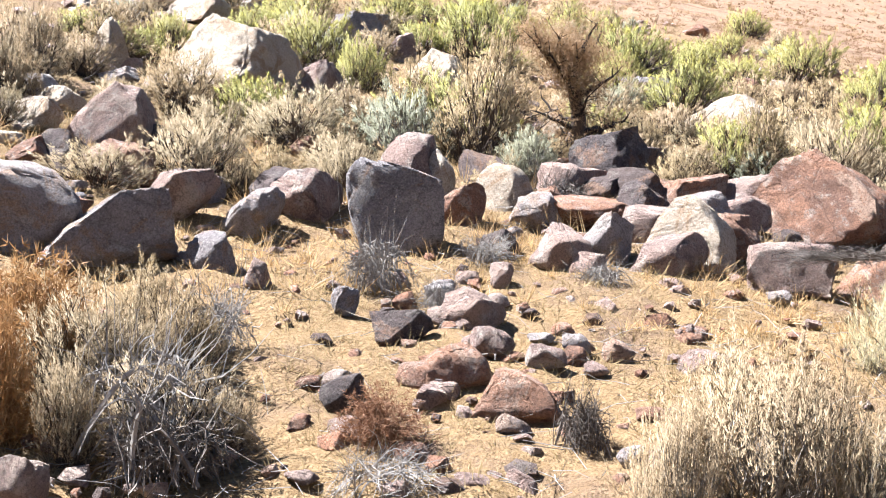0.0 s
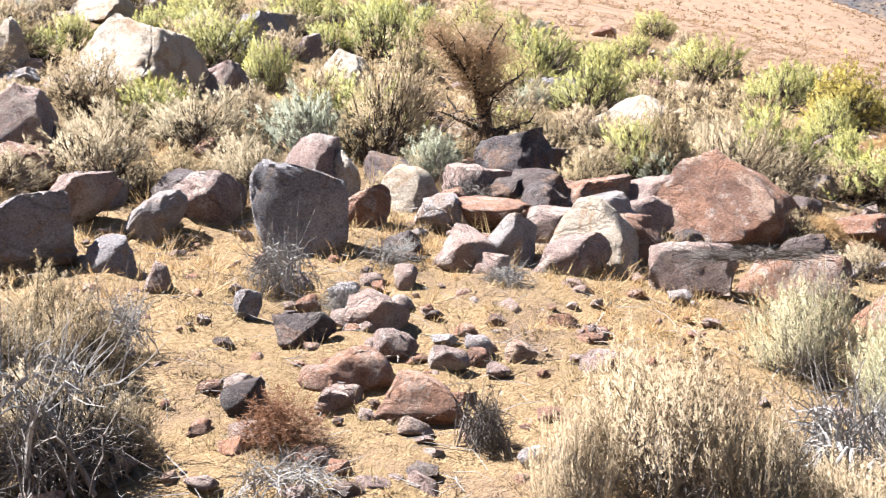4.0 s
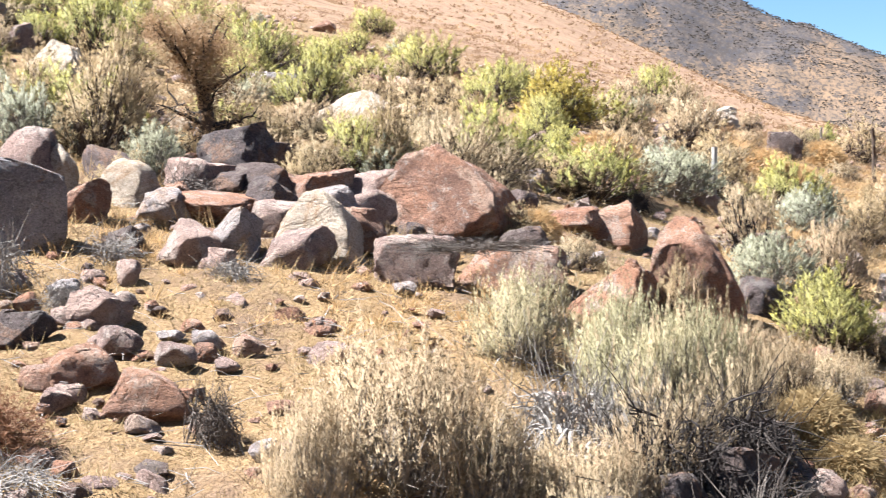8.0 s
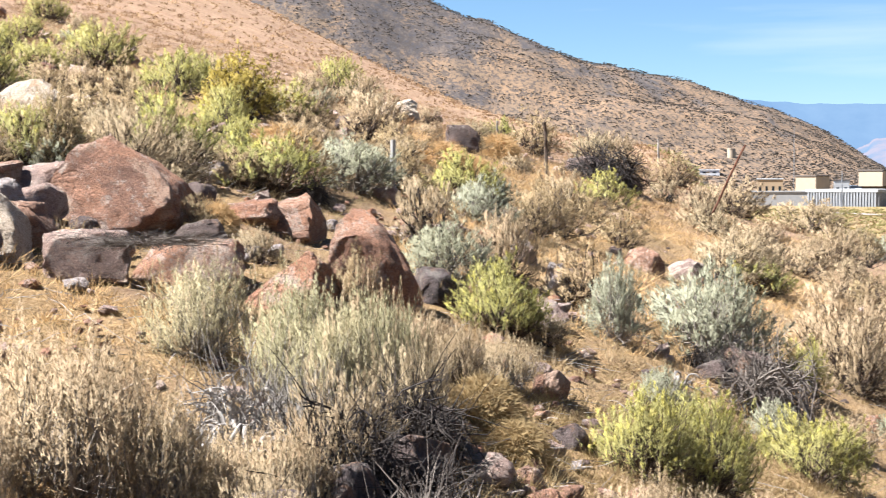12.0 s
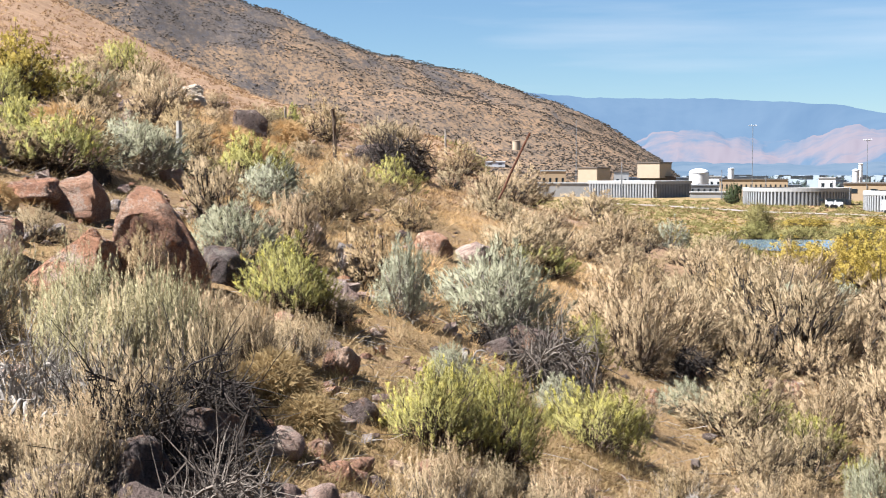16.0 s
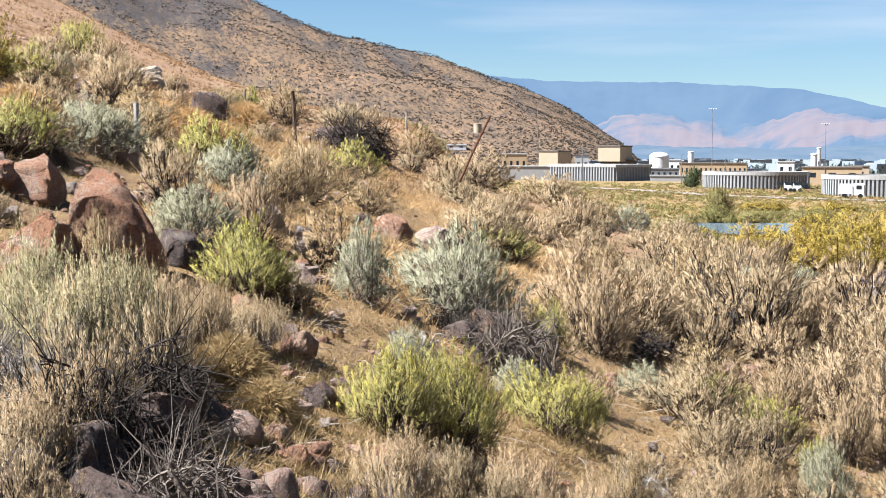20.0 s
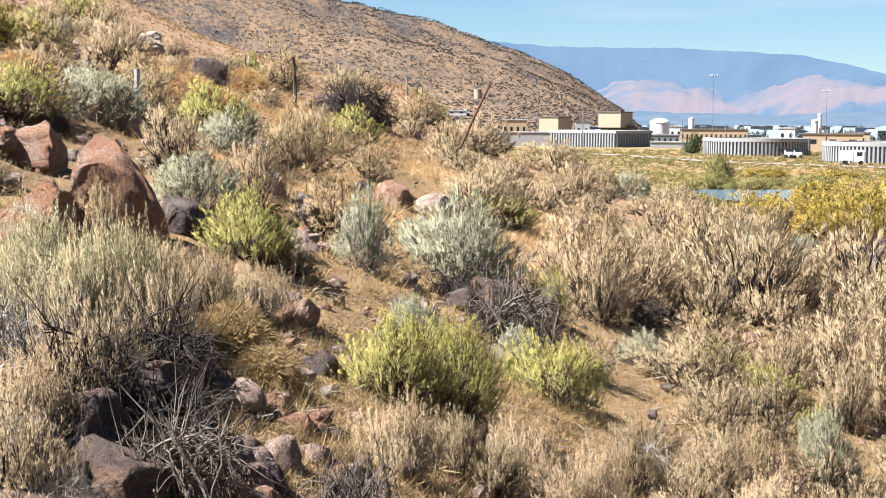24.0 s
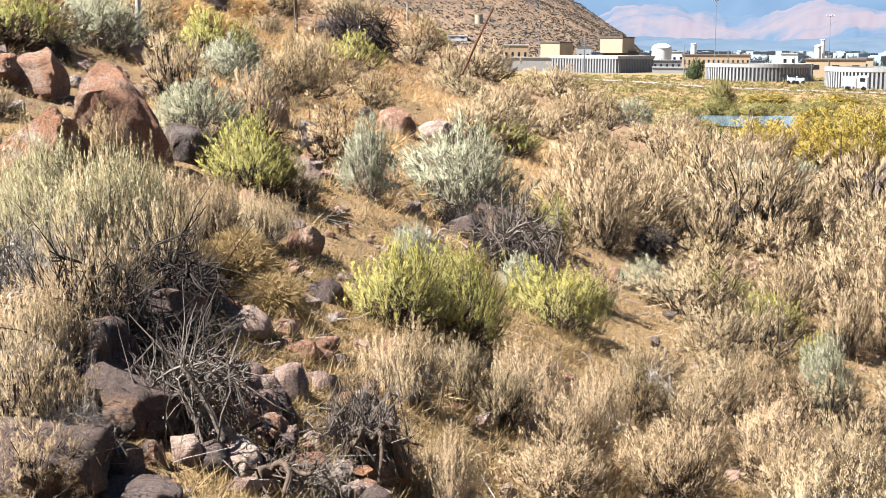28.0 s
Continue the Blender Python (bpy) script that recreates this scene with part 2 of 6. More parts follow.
WHITE = plain_material("white_paint", (0.520, 0.530, 0.545), 0.5, wear=0.12, scale=0.6)
TYRE = plain_material("black_rubber", (0.012, 0.012, 0.012), 0.9)
GLASS = plain_material("dark_window_glass", (0.017, 0.024, 0.030), 0.15)
# far walls carry the blue of the haze in their base colour
CITY = plain_material("haze_tinted_house_walls", (0.178, 0.214, 0.256), 0.9, wear=0.3, scale=0.05)
GRAVEL = plain_material("gravel_road", (0.197, 0.172, 0.148), 0.95, wear=0.4, scale=0.4)


def ground_material():
    n = Nodes("dry_ground", 0.95, 0.1)
    straw = n.mix(n.spread(n.noise(26, 5, 0.75), 0.35, 0.65), (0.178, 0.110, 0.050), (0.300, 0.206, 0.108))
    soil = n.mix(n.spread(n.noise(9, 6, 0.7), 0.35, 0.65), (0.125, 0.076, 0.047), (0.21, 0.145, 0.096))
    near = n.mix(n.spread(n.noise(1.3, 7, 0.7), 0.50, 0.68), straw, soil)
    near = n.mix(n.spread(n.noise(60, 3, 0.65), 0.52, 0.70, 0, 0.75), near, (0.08, 0.05, 0.03))
    hill = n.mix(n.spread(n.noise(0.16, 6, 0.7), 0.35, 0.65), (0.250, 0.165, 0.105), (0.195, 0.122, 0.076))
    hill = n.mix(n.spread(n.noise(1.0, 5, 0.75), 0.49, 0.62, 0, 0.75), hill, (0.115, 0.070, 0.042))
    face = n.put("ShaderNodeVectorMath")
    face.operation = "MULTIPLY"
    face.inputs[1].default_value = (1, 0.22, 1)
    n.link(n.pos, face.inputs[0])
    face = face.outputs["Vector"]
    peak = n.mix(n.spread(n.noise(0.02, 7, 0.72, face), 0.40, 0.60), (0.158, 0.104, 0.063), (0.102, 0.073, 0.050))
    crag = n.mix(n.spread(n.noise(0.12, 6, 0.8, face), 0.42, 0.6), (0.034, 0.036, 0.044), (0.080, 0.064, 0.054))
    spots = n.maths("ADD", n.noise(0.016, 10, 0.80, face, 0.3), n.maths("MULTIPLY", n.attribute("crag"), 0.13))
    peak = n.mix(n.spread(spots, 0.555, 0.61, 0, 0.92), peak, crag)
    peak = n.mix(n.spread(n.noise(0.30, 4, 0.75, face), 0.47, 0.56, 0, 0.88), peak, (0.046, 0.038, 0.033))
    plain = n.mix(n.spread(n.noise(0.06, 6, 0.7), 0.38, 0.62), (0.200, 0.135, 0.066), (0.135, 0.100, 0.048))
    plain = n.mix(n.spread(n.noise(0.2, 5, 0.7), 0.5, 0.68, 0, 0.7), plain, (0.095, 0.088, 0.038))
    c = n.mix(n.attribute("hill"), near, hill)
    c = n.mix(n.attribute("plain"), c, plain)
    c = n.mix(n.attribute("peak"), c, peak)
    n.bump(n.maths("ADD", n.noise(14, 6, 0.7), n.maths("MULTIPLY", n.noise(70, 3, 0.6), 0.4)), 1.0, 0.08)
    return n.done(c)


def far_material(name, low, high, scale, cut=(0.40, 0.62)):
    """Hazy distance: a plain backdrop whose glowing colour stands in for light scattered by the air before it."""
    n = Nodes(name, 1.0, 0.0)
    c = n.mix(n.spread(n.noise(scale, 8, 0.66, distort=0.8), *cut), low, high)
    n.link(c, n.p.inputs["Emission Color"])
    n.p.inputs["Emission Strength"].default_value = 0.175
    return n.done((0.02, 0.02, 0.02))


GROUND = ground_material()
# blue and pink haze is put into these glowing colours
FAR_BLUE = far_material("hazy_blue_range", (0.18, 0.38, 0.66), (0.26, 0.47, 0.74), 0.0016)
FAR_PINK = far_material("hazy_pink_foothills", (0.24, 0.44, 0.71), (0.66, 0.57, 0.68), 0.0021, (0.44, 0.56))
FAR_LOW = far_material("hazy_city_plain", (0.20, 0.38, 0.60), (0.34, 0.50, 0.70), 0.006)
wt_ = Nodes("river_water", 0.08, 0.5)
wt_.bump(wt_.noise(3.0, 3), 0.15, 0.02)
WATER = wt_.done((0.06, 0.12, 0.20))


# ---- building blocks ----
def mesh_of(name, verts, faces, material, smoothed=False):
    me = bpy.data.meshes.new(name)
    me.from_pydata([tuple(v) for v in verts], [], [tuple(f) for f in faces])
    me.materials.append(material)
    if smoothed:
        me.polygons.foreach_set("use_smooth", [True] * len(me.polygons))
    me.update()
    return me


def child(name, me, parent, label="", m=None):
    ob = new(name, me)
    ob.parent = parent
    if m is not None:
        ob.matrix_basis = m
    return tagged(ob, label) if label else ob


class Shape:
    """Collects verts and faces of one mesh."""

    def __init__(self):
        self.v, self.f, self.n = [], [], []

    def box(self, x0, x1, y0, y1, z0, z1, bevel=0.0):
        i = len(self.v)
        b = bevel
        if not b:
            self.v += [(x, y, z) for z in (z0, z1) for x, y in ((x0, y0), (x1, y0), (x1, y1), (x0, y1))]
            self.f += [tuple(i + k for k in f) for f in ((3, 2, 1, 0), (4, 5, 6, 7), (0, 1, 5, 4), (1, 2, 6, 5), (2, 3, 7, 6), (3, 0, 4, 7))]
            return self
        ring = [(x0 + b, y0), (x1 - b, y0), (x1, y0 + b), (x1, y1 - b), (x1 - b, y1), (x0 + b, y1), (x0, y1 - b), (x0, y0 + b)]
        cx, cy = (x0 + x1) / 2, (y0 + y1) / 2
        for z, k in ((z0, 0), (z1 - b, 0), (z1, b)):
            self.v += [(x + (k if x < cx else -k), y + (k if y < cy else -k), z) for x, y in ring]
        for a in (0, 8):
            self.f += [(i + a + k, i + a + (k + 1) % 8, i + a + 8 + (k + 1) % 8, i + a + 8 + k) for k in range(8)]
        self.f += [tuple(i + 16 + k for k in range(8)), tuple(i + 7 - k for k in range(8))]
        return self

    def tube(self, pts, r0, r1, sides=3, caps=False):
        pts = np.asarray(pts, float)
        n, i = len(pts), len(self.v)
        d = np.gradient(pts, axis=0)
        d /= np.linalg.norm(d, axis=1)[:, None] + 1e-9
        side = np.cross(d, (0.31, 0.23, 0.92))
        side /= np.linalg.norm(side, axis=1)[:, None] + 1e-9
        other = np.cross(d, side)
        r = np.linspace(r0, r1, n)[:, None]
        for k in range(n):
            for s in range(sides):
                a = 2 * math.pi * s / sides
                self.v.append(tuple(pts[k] + r[k] * (math.cos(a) * side[k] + math.sin(a) * other[k])))
        for k in range(n - 1):
            for s in range(sides):
                a, b = i + k * sides + s, i + k * sides + (s + 1) % sides
                self.f.append((a, b, b + sides, a + sides))
        if caps:
            self.f.append(tuple(i + s for s in range(sides - 1, -1, -1)))
            self.f.append(tuple(i + (n - 1) * sides + s for s in range(sides)))
        return self

    def lathe(self, profile, sides=24, arc=2 * math.pi):
        i, n = len(self.v), len(profile)
        for k in range(sides):
            a = arc * k / sides
            self.v += [(r * math.cos(a), r * math.sin(a), z) for r, z in profile]
        for k in range(sides):
            a, b = i + k * n, i + (k + 1) % sides * n
            self.f += [(a + j, b + j, b + j + 1, a + j + 1) for j in range(n - 1)]
        return self

    def blades(self, base, way, length, width, rng, sag=0.0, face=None, shade=None):
        """Narrow pointed leaves from base along way; face turns their flat sides outward; shade overrides their
        normals, so that flat leaves are lit like a round crown.
        """
        base, way = np.asarray(base, float), np.asarray(way, float)
        n, i = len(base), len(self.v)
        way = way / (np.linalg.norm(way, axis=1)[:, None] + 1e-9)
        side = np.cross(way, rng.normal(size=(n, 3)) * (1 if face is None else 0.45) + (0 if face is None else face))
        side /= np.linalg.norm(side, axis=1)[:, None] + 1e-9
        ln = (length * rng.uniform(0.6, 1.35, n))[:, None]
        tip = base + way * ln
        tip[:, 2] -= sag * ln[:, 0]
        wd = width * rng.uniform(0.7, 1.3, n)[:, None]
        v = np.stack([base - side * wd * 0.5, base + way * ln * 0.15 + side * wd, tip], 1)
        if shade is not None:
            turned = (np.cross(v[:, 1] - v[:, 0], v[:, 2] - v[:, 0]) * shade).sum(1) < 0
            v[turned] = v[turned][:, ::-1]
            self.n += np.repeat(shade / (np.linalg.norm(shade, axis=1)[:, None] + 1e-9), 3, 0).tolist()
        v = v.reshape(-1, 3)
        self.v += v.tolist()
        self.f += (np.arange(n * 3).reshape(-1, 3) + i).tolist()
        return self

    def mesh(self, name, material, smoothed=False):
        me = mesh_of(name, self.v, self.f, material, smoothed or bool(self.n))
        if self.n:
            # shading normals are set by hand; the leaf faces stay flat
            me.normals_split_custom_set_from_vertices(self.n)
        return me


def smooth(a, b, v):
    s = np.clip((v - a) / (b - a), 0, 1)
    return s * s * (3 - 2 * s)


def slope_near(az, r):
    """Height of the rocky slope near the camera, by bearing in degrees and distance."""
    x, y = r * np.sin(np.radians(az)), r * np.cos(np.radians(az))
    q = 1 / (1 + r / 12)
    h = (-6.6513 + 0.1581 * x - 5.4391 * y + (0.2171 * x * x - 0.0379 * x * y + 0.4582 * y * y) * q
            + (-0.3995 * x + 6.1917 * y) * q + 4.109 * q * q)
    return h + (-1.62 - h) * smooth(5.0, 2.5, r)


def ground_height(az, r):
    """Height of the one ground sheet: slope, grassy hill, dark mountain behind it and the river plain."""
    az, r = np.asarray(az, float), np.asarray(r, float)
    a = np.where(az > 180, az - 360, az)
    front = np.clip(a, -58, 44)
    b = np.where(a > 44, a - 44, np.where(a < -58, a + 316, 0)) / 258
    b = np.where((a > 44) | (a < -58), smooth(0, 1, b), 0)
    near = np.minimum(r, 60)
    n = np.where(b > 0, slope_near(44.0, near) * (1 - b) + slope_near(-58.0, near) * b, slope_near(front, near))
    front = np.where(b > 0, 44 - 102 * b, front)
    hill_el = np.interp(front, [-58, -30, -15, -4.5, -3, 0, 4.4, 6.6, 8, 9.3, 11.8, 13.5, 15], [15, 14, 11.2, 7.15, 6.45, 5.0, 3.0, 2.35, 1.9, 1.6, 1.0, 0.2, -2.1])
    plain = -6.5
    hill = np.maximum(np.tan(np.radians(hill_el)) * 185, plain)
    far = hill + (r - 185) * np.tan(np.radians(hill_el)) * smooth(13.5, 9, front)
    far = np.maximum(far, plain)
    s = smooth(38, 120, r)
    z = n * (1 - s) + far * s
    drop = smooth(185, 300, r)
    z = z * (1 - drop) + plain * drop
    top_el = np.interp(front, [-58, -4.3, 0, 2.6, 4.5, 9.3, 11.6, 13.9, 16.2, 18.5, 20.8, 22], [9, 9.3, 8.4, 7.2, 6.5, 4.7, 4.12, 3.50, 2.78, 1.75, 0.48, -0.6])
    top = np.maximum(np.tan(np.radians(top_el)) * 900 - plain, 0)
    return z + top * smooth(430, 900, r) * (1 - smooth(900, 1700, r))


def foot(x, y):
    """Height of the ground at a place."""
    return float(ground_height(math.degrees(math.atan2(x, y)), math.hypot(x, y)))


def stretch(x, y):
    """How much farther out than the plan's sheet a place lies: valley side and plain are enlarged along rays from the
    camera, which keeps their view unchanged.
    """
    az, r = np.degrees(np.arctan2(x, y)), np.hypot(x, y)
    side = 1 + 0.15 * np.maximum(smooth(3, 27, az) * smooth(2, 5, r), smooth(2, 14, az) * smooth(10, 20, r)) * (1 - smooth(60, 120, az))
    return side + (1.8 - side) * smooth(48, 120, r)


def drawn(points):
    """Points of the plan, scaled out along their rays from the camera."""
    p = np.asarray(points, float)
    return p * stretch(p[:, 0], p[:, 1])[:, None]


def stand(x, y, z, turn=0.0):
    """Pose and size of a thing that stands at a place of the plan, both scaled out from the camera."""
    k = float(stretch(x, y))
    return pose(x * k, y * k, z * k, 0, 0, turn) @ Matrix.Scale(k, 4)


# ---- ground, mountains, river ----
def relief(x, y, z):
    """Unevenness of the ground, coarser with distance."""
    d = math.hypot(x, y)
    if d < 60:
        return 0.10 * noise.noise((x * 0.9, y * 0.9, 3.0)) + 0.05 * noise.noise((x * 3.1, y * 3.1, 0.0)) + 0.02 * noise.noise((x * 9, y * 9, 0.0))
    if d < 190:
        return 0.6 * noise.noise((x * 0.07, y * 0.07, 1.0)) * min(1, (d - 60) / 50) * (1 if z > -5 else 0.15)
    if d > 380 and z > -4:
        return min(1, (z + 4) / 40) * (6 * noise.fractal((x * 0.013, y * 0.013, 2.0), 0.8, 2.1, 6) + 2.0 * abs(noise.noise((x * 0.045, y * 0.045, 0.0))))
    return 0.0


def make_ground():
    az = np.concatenate([np.arange(-52, 42, 0.36), np.arange(42, 308, 4.0)])
    r = [0.4]
    while r[-1] < 4600:
        r.append(r[-1] * (1.08 if r[-1] < 4 else 1.017 if r[-1] < 60 else 1.035))
    r = np.array(r)
    A, R = np.meshgrid(az, r)
    Z = ground_height(A, R)
    X, Y = R * np.sin(np.radians(A)), R * np.cos(np.radians(A))
    na, nr = len(az), len(r)
    verts = np.stack([X, Y, Z], 2).reshape(-1, 3)
    for v in verts:
        v[2] += relief(*v)
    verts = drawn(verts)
    i = np.arange(na * nr).reshape(nr, na)
    j = np.roll(i, -1, axis=1)
    faces = np.stack([i[:-1], j[:-1], j[1:], i[1:]], 2).reshape(-1, 4)
    me = bpy.data.meshes.new("ground")
    me.from_pydata(verts.tolist(), [], faces.tolist() + [list(range(na - 1, -1, -1))])
    me.materials.append(GROUND)
    me.polygons.foreach_set("use_smooth", [True] * len(me.polygons))
    hill = smooth(24, 46, R + 0.4 * np.where(A > 45, -20, A))
    plain = smooth(-3.0, -5.2, Z) * smooth(25, 60, R)
    plain = np.maximum(plain, smooth(13, 17, A) * smooth(40, 70, R) * (A < 60))
    peak = smooth(330, 420, R)* smooth(-6.4, -2, Z)
    for name, values in (("hill", hill), ("plain", plain), ("peak", peak), ("crag", smooth(25, 95, Z))):
        me.attributes.new(name, "FLOAT", "POINT").data.foreach_set("value", values.ravel().astype(np.float32))
    return tagged(new("ground", me), "dry straw-covered stony slope rising to a bare brown hill", "ground", kind="structure")


make_ground()


def far_range(name, r, crest, base, material, label, seed, rough):
    """A mountain range on the skyline: a long ridge with a folded front and a back slope."""
    az = np.arange(8, 44, 0.09)
    v, n, rows = [], len(az), 14
    for a in az:
        e = np.interp(a, [c[0] for c in crest], [c[1] for c in crest])
        h = math.tan(radians(e)) * r
        for k in range(rows):
            u = k / (rows - 2)
            d = 0.84 + 0.16 * u
            z = base + (h - base) * min(u, 1) ** 1.2 + rough * noise.fractal((a * 0.8, seed, u * 3.0), 0.8, 2.0, 5)
            if k == rows - 1:
                d, z = 1.12, base
            v.append((r * d * math.sin(radians(a)), r * d * math.cos(radians(a)), z))
    f = [(i * rows + k, i * rows + rows + k, i * rows + rows + k + 1, i * rows + k + 1) for i in range(n - 1) for k in range(rows - 1)]
    return tagged(new(name, mesh_of(name, v, f, material, True)), label, "mountains", kind="structure")


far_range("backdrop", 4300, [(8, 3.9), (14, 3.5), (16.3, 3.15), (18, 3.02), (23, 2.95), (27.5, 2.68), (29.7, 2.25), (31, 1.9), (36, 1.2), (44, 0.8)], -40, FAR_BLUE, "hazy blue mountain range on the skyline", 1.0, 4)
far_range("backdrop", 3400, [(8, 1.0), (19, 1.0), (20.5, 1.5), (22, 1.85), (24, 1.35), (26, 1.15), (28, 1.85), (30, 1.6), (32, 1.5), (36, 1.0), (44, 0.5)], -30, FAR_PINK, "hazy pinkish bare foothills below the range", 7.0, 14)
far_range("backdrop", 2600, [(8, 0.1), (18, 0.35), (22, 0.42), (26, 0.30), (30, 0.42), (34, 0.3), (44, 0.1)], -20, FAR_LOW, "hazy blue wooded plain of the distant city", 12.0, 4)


# ---- rocks ----
def rock(x, y, w, d, h, kind, turn=0.0, seed=0, label="", cuts=10, sink=0.22, lean=0.0, taper=0.12, form=(), back=0.5, group="boulders on the slope", name="boulder"):
    """One angular boulder, part buried: width, depth and height above ground in metres; form gives its outline as heights with left and right reach."""
    rng = np.random.default_rng(seed + 11)
    bm = bmesh.new()
    big = max(w, h)
    bmesh.ops.create_icosphere(bm, subdivisions=5 if big > 0.9 else 4 if big > 0.3 else 3, radius=1.0)
    p = np.array([v.co for v in bm.verts]) * 1.75
    walls = np.array([(-1, 0, 0), (1, 0, 0), (0, -1, 0), (0, 1, 0), (0, 0, 1), (0, 0, -1)], float)
    if form:
        n = np.concatenate([walls + rng.normal(size=(6, 3)) * 0.10, rng.normal(size=(cuts, 3))])
        k = np.concatenate([np.ones(6), rng.uniform(1.05, 1.35, cuts)])
    else:
        n = np.concatenate([walls + rng.normal(size=(6, 3)) * 0.36, rng.normal(size=(cuts - 2, 3)), [(rng.normal() * 0.4 - 0.7, -0.8, 0.6), (0.8, -0.6, rng.uniform(0, 0.6))]])
        k = np.concatenate([rng.uniform(0.72, 1.0, 6), rng.uniform(0.78, 1.15, cuts - 2), rng.uniform(0.7, 1.0, 2)])
    n /= np.linalg.norm(n, axis=1)[:, None]
    taper = 0.0 if form else taper
    for _ in range(3):
        for a, b in zip(n, k):
            p -= np.maximum(p @ a - b, 0)[:, None] * a
    chips = rng.normal(size=(3 if form else 8, 3))
    chips /= np.linalg.norm(chips, axis=1)[:, None]
    for a in chips:
        reach = p @ a
        p -= np.maximum(reach - reach.max() * rng.uniform(0.88, 0.96), 0)[:, None] * a
    p -= p.min(0)
    p /= p.max(0)
    s = seed * 3.7
    full = h / (1 - sink)
    for v, q in zip(bm.verts, p):
        c = Vector((q[0] - 0.5, q[1] - 0.5, q[2] - 0.5)) * 2
        out = 0.04 * noise.fractal((c.x * 1.5 + s, c.y * 1.5, c.z * 1.5), 0.7, 2.2, 3) + 0.06 * noise.fractal((c.x * 3.4 + s, c.y * 3.4, c.z * 3.4), 0.45, 2.2, 6)
        near = noise.voronoi((c.x * 2.2 + s, c.y * 2.2, c.z * 2.2))[1][0]
        out += 0.022 * noise.cell(near * 9.7)
        out -= 0.05 * max(0.0, 0.05 - abs(noise.noise((c.x * 0.9, c.y * 0.9 + s, c.z * 1.6)))) / 0.05
        c += c.normalized() * out
        thin = 1 - taper * (c.z + 1) / 2
        if form:
            low, high = (np.interp((c.z + 1) / 2, [g[0] for g in form], [g[m] for g in form]) for m in (1, 2))
            c.x = (low + high) / 2 + (high - low) / 2 * c.x
            c.y *= 1 - back * max(0, c.z + 1) / 2
        v.co = (c.x * thin * w / 2 + lean * (c.z + 1) * 0.25 * w, c.y * thin * d / 2, (c.z + 1) / 2 * full - sink * full)
    for f in bm.faces:
        f.smooth = True
    for e in bm.edges:
        e.smooth = e.calc_face_angle(0) < 0.36
    me = bpy.data.meshes.new(name)
    bm.to_mesh(me)
    bm.free()
    me.materials.append(ROCK[kind])
    ob = new(name, me)
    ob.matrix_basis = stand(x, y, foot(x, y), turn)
    return tagged(ob, label or ROCK_LABEL[kind], "rock", group)


ROCK_LABEL = {"cream": "pale cream sunlit boulder half buried in the slope", "grey": "rough grey boulder lying on the dry slope", "pink": "pinkish-brown angular boulder on the slope",
              "red": "rusty red-brown boulder among dry grass", "dark": "dark brown boulder on the slope"}


# ---- plants ----
def dome(rng, n, flat=1.0, low=0.05):
    """Random ways over the upper half of a ball."""
    a = rng.uniform(0, 2 * math.pi, n)
    z = rng.uniform(low, 1, n) ** flat
    s = np.sqrt(1 - z * z)
    return np.stack([s * np.cos(a), s * np.sin(a), z], 1)


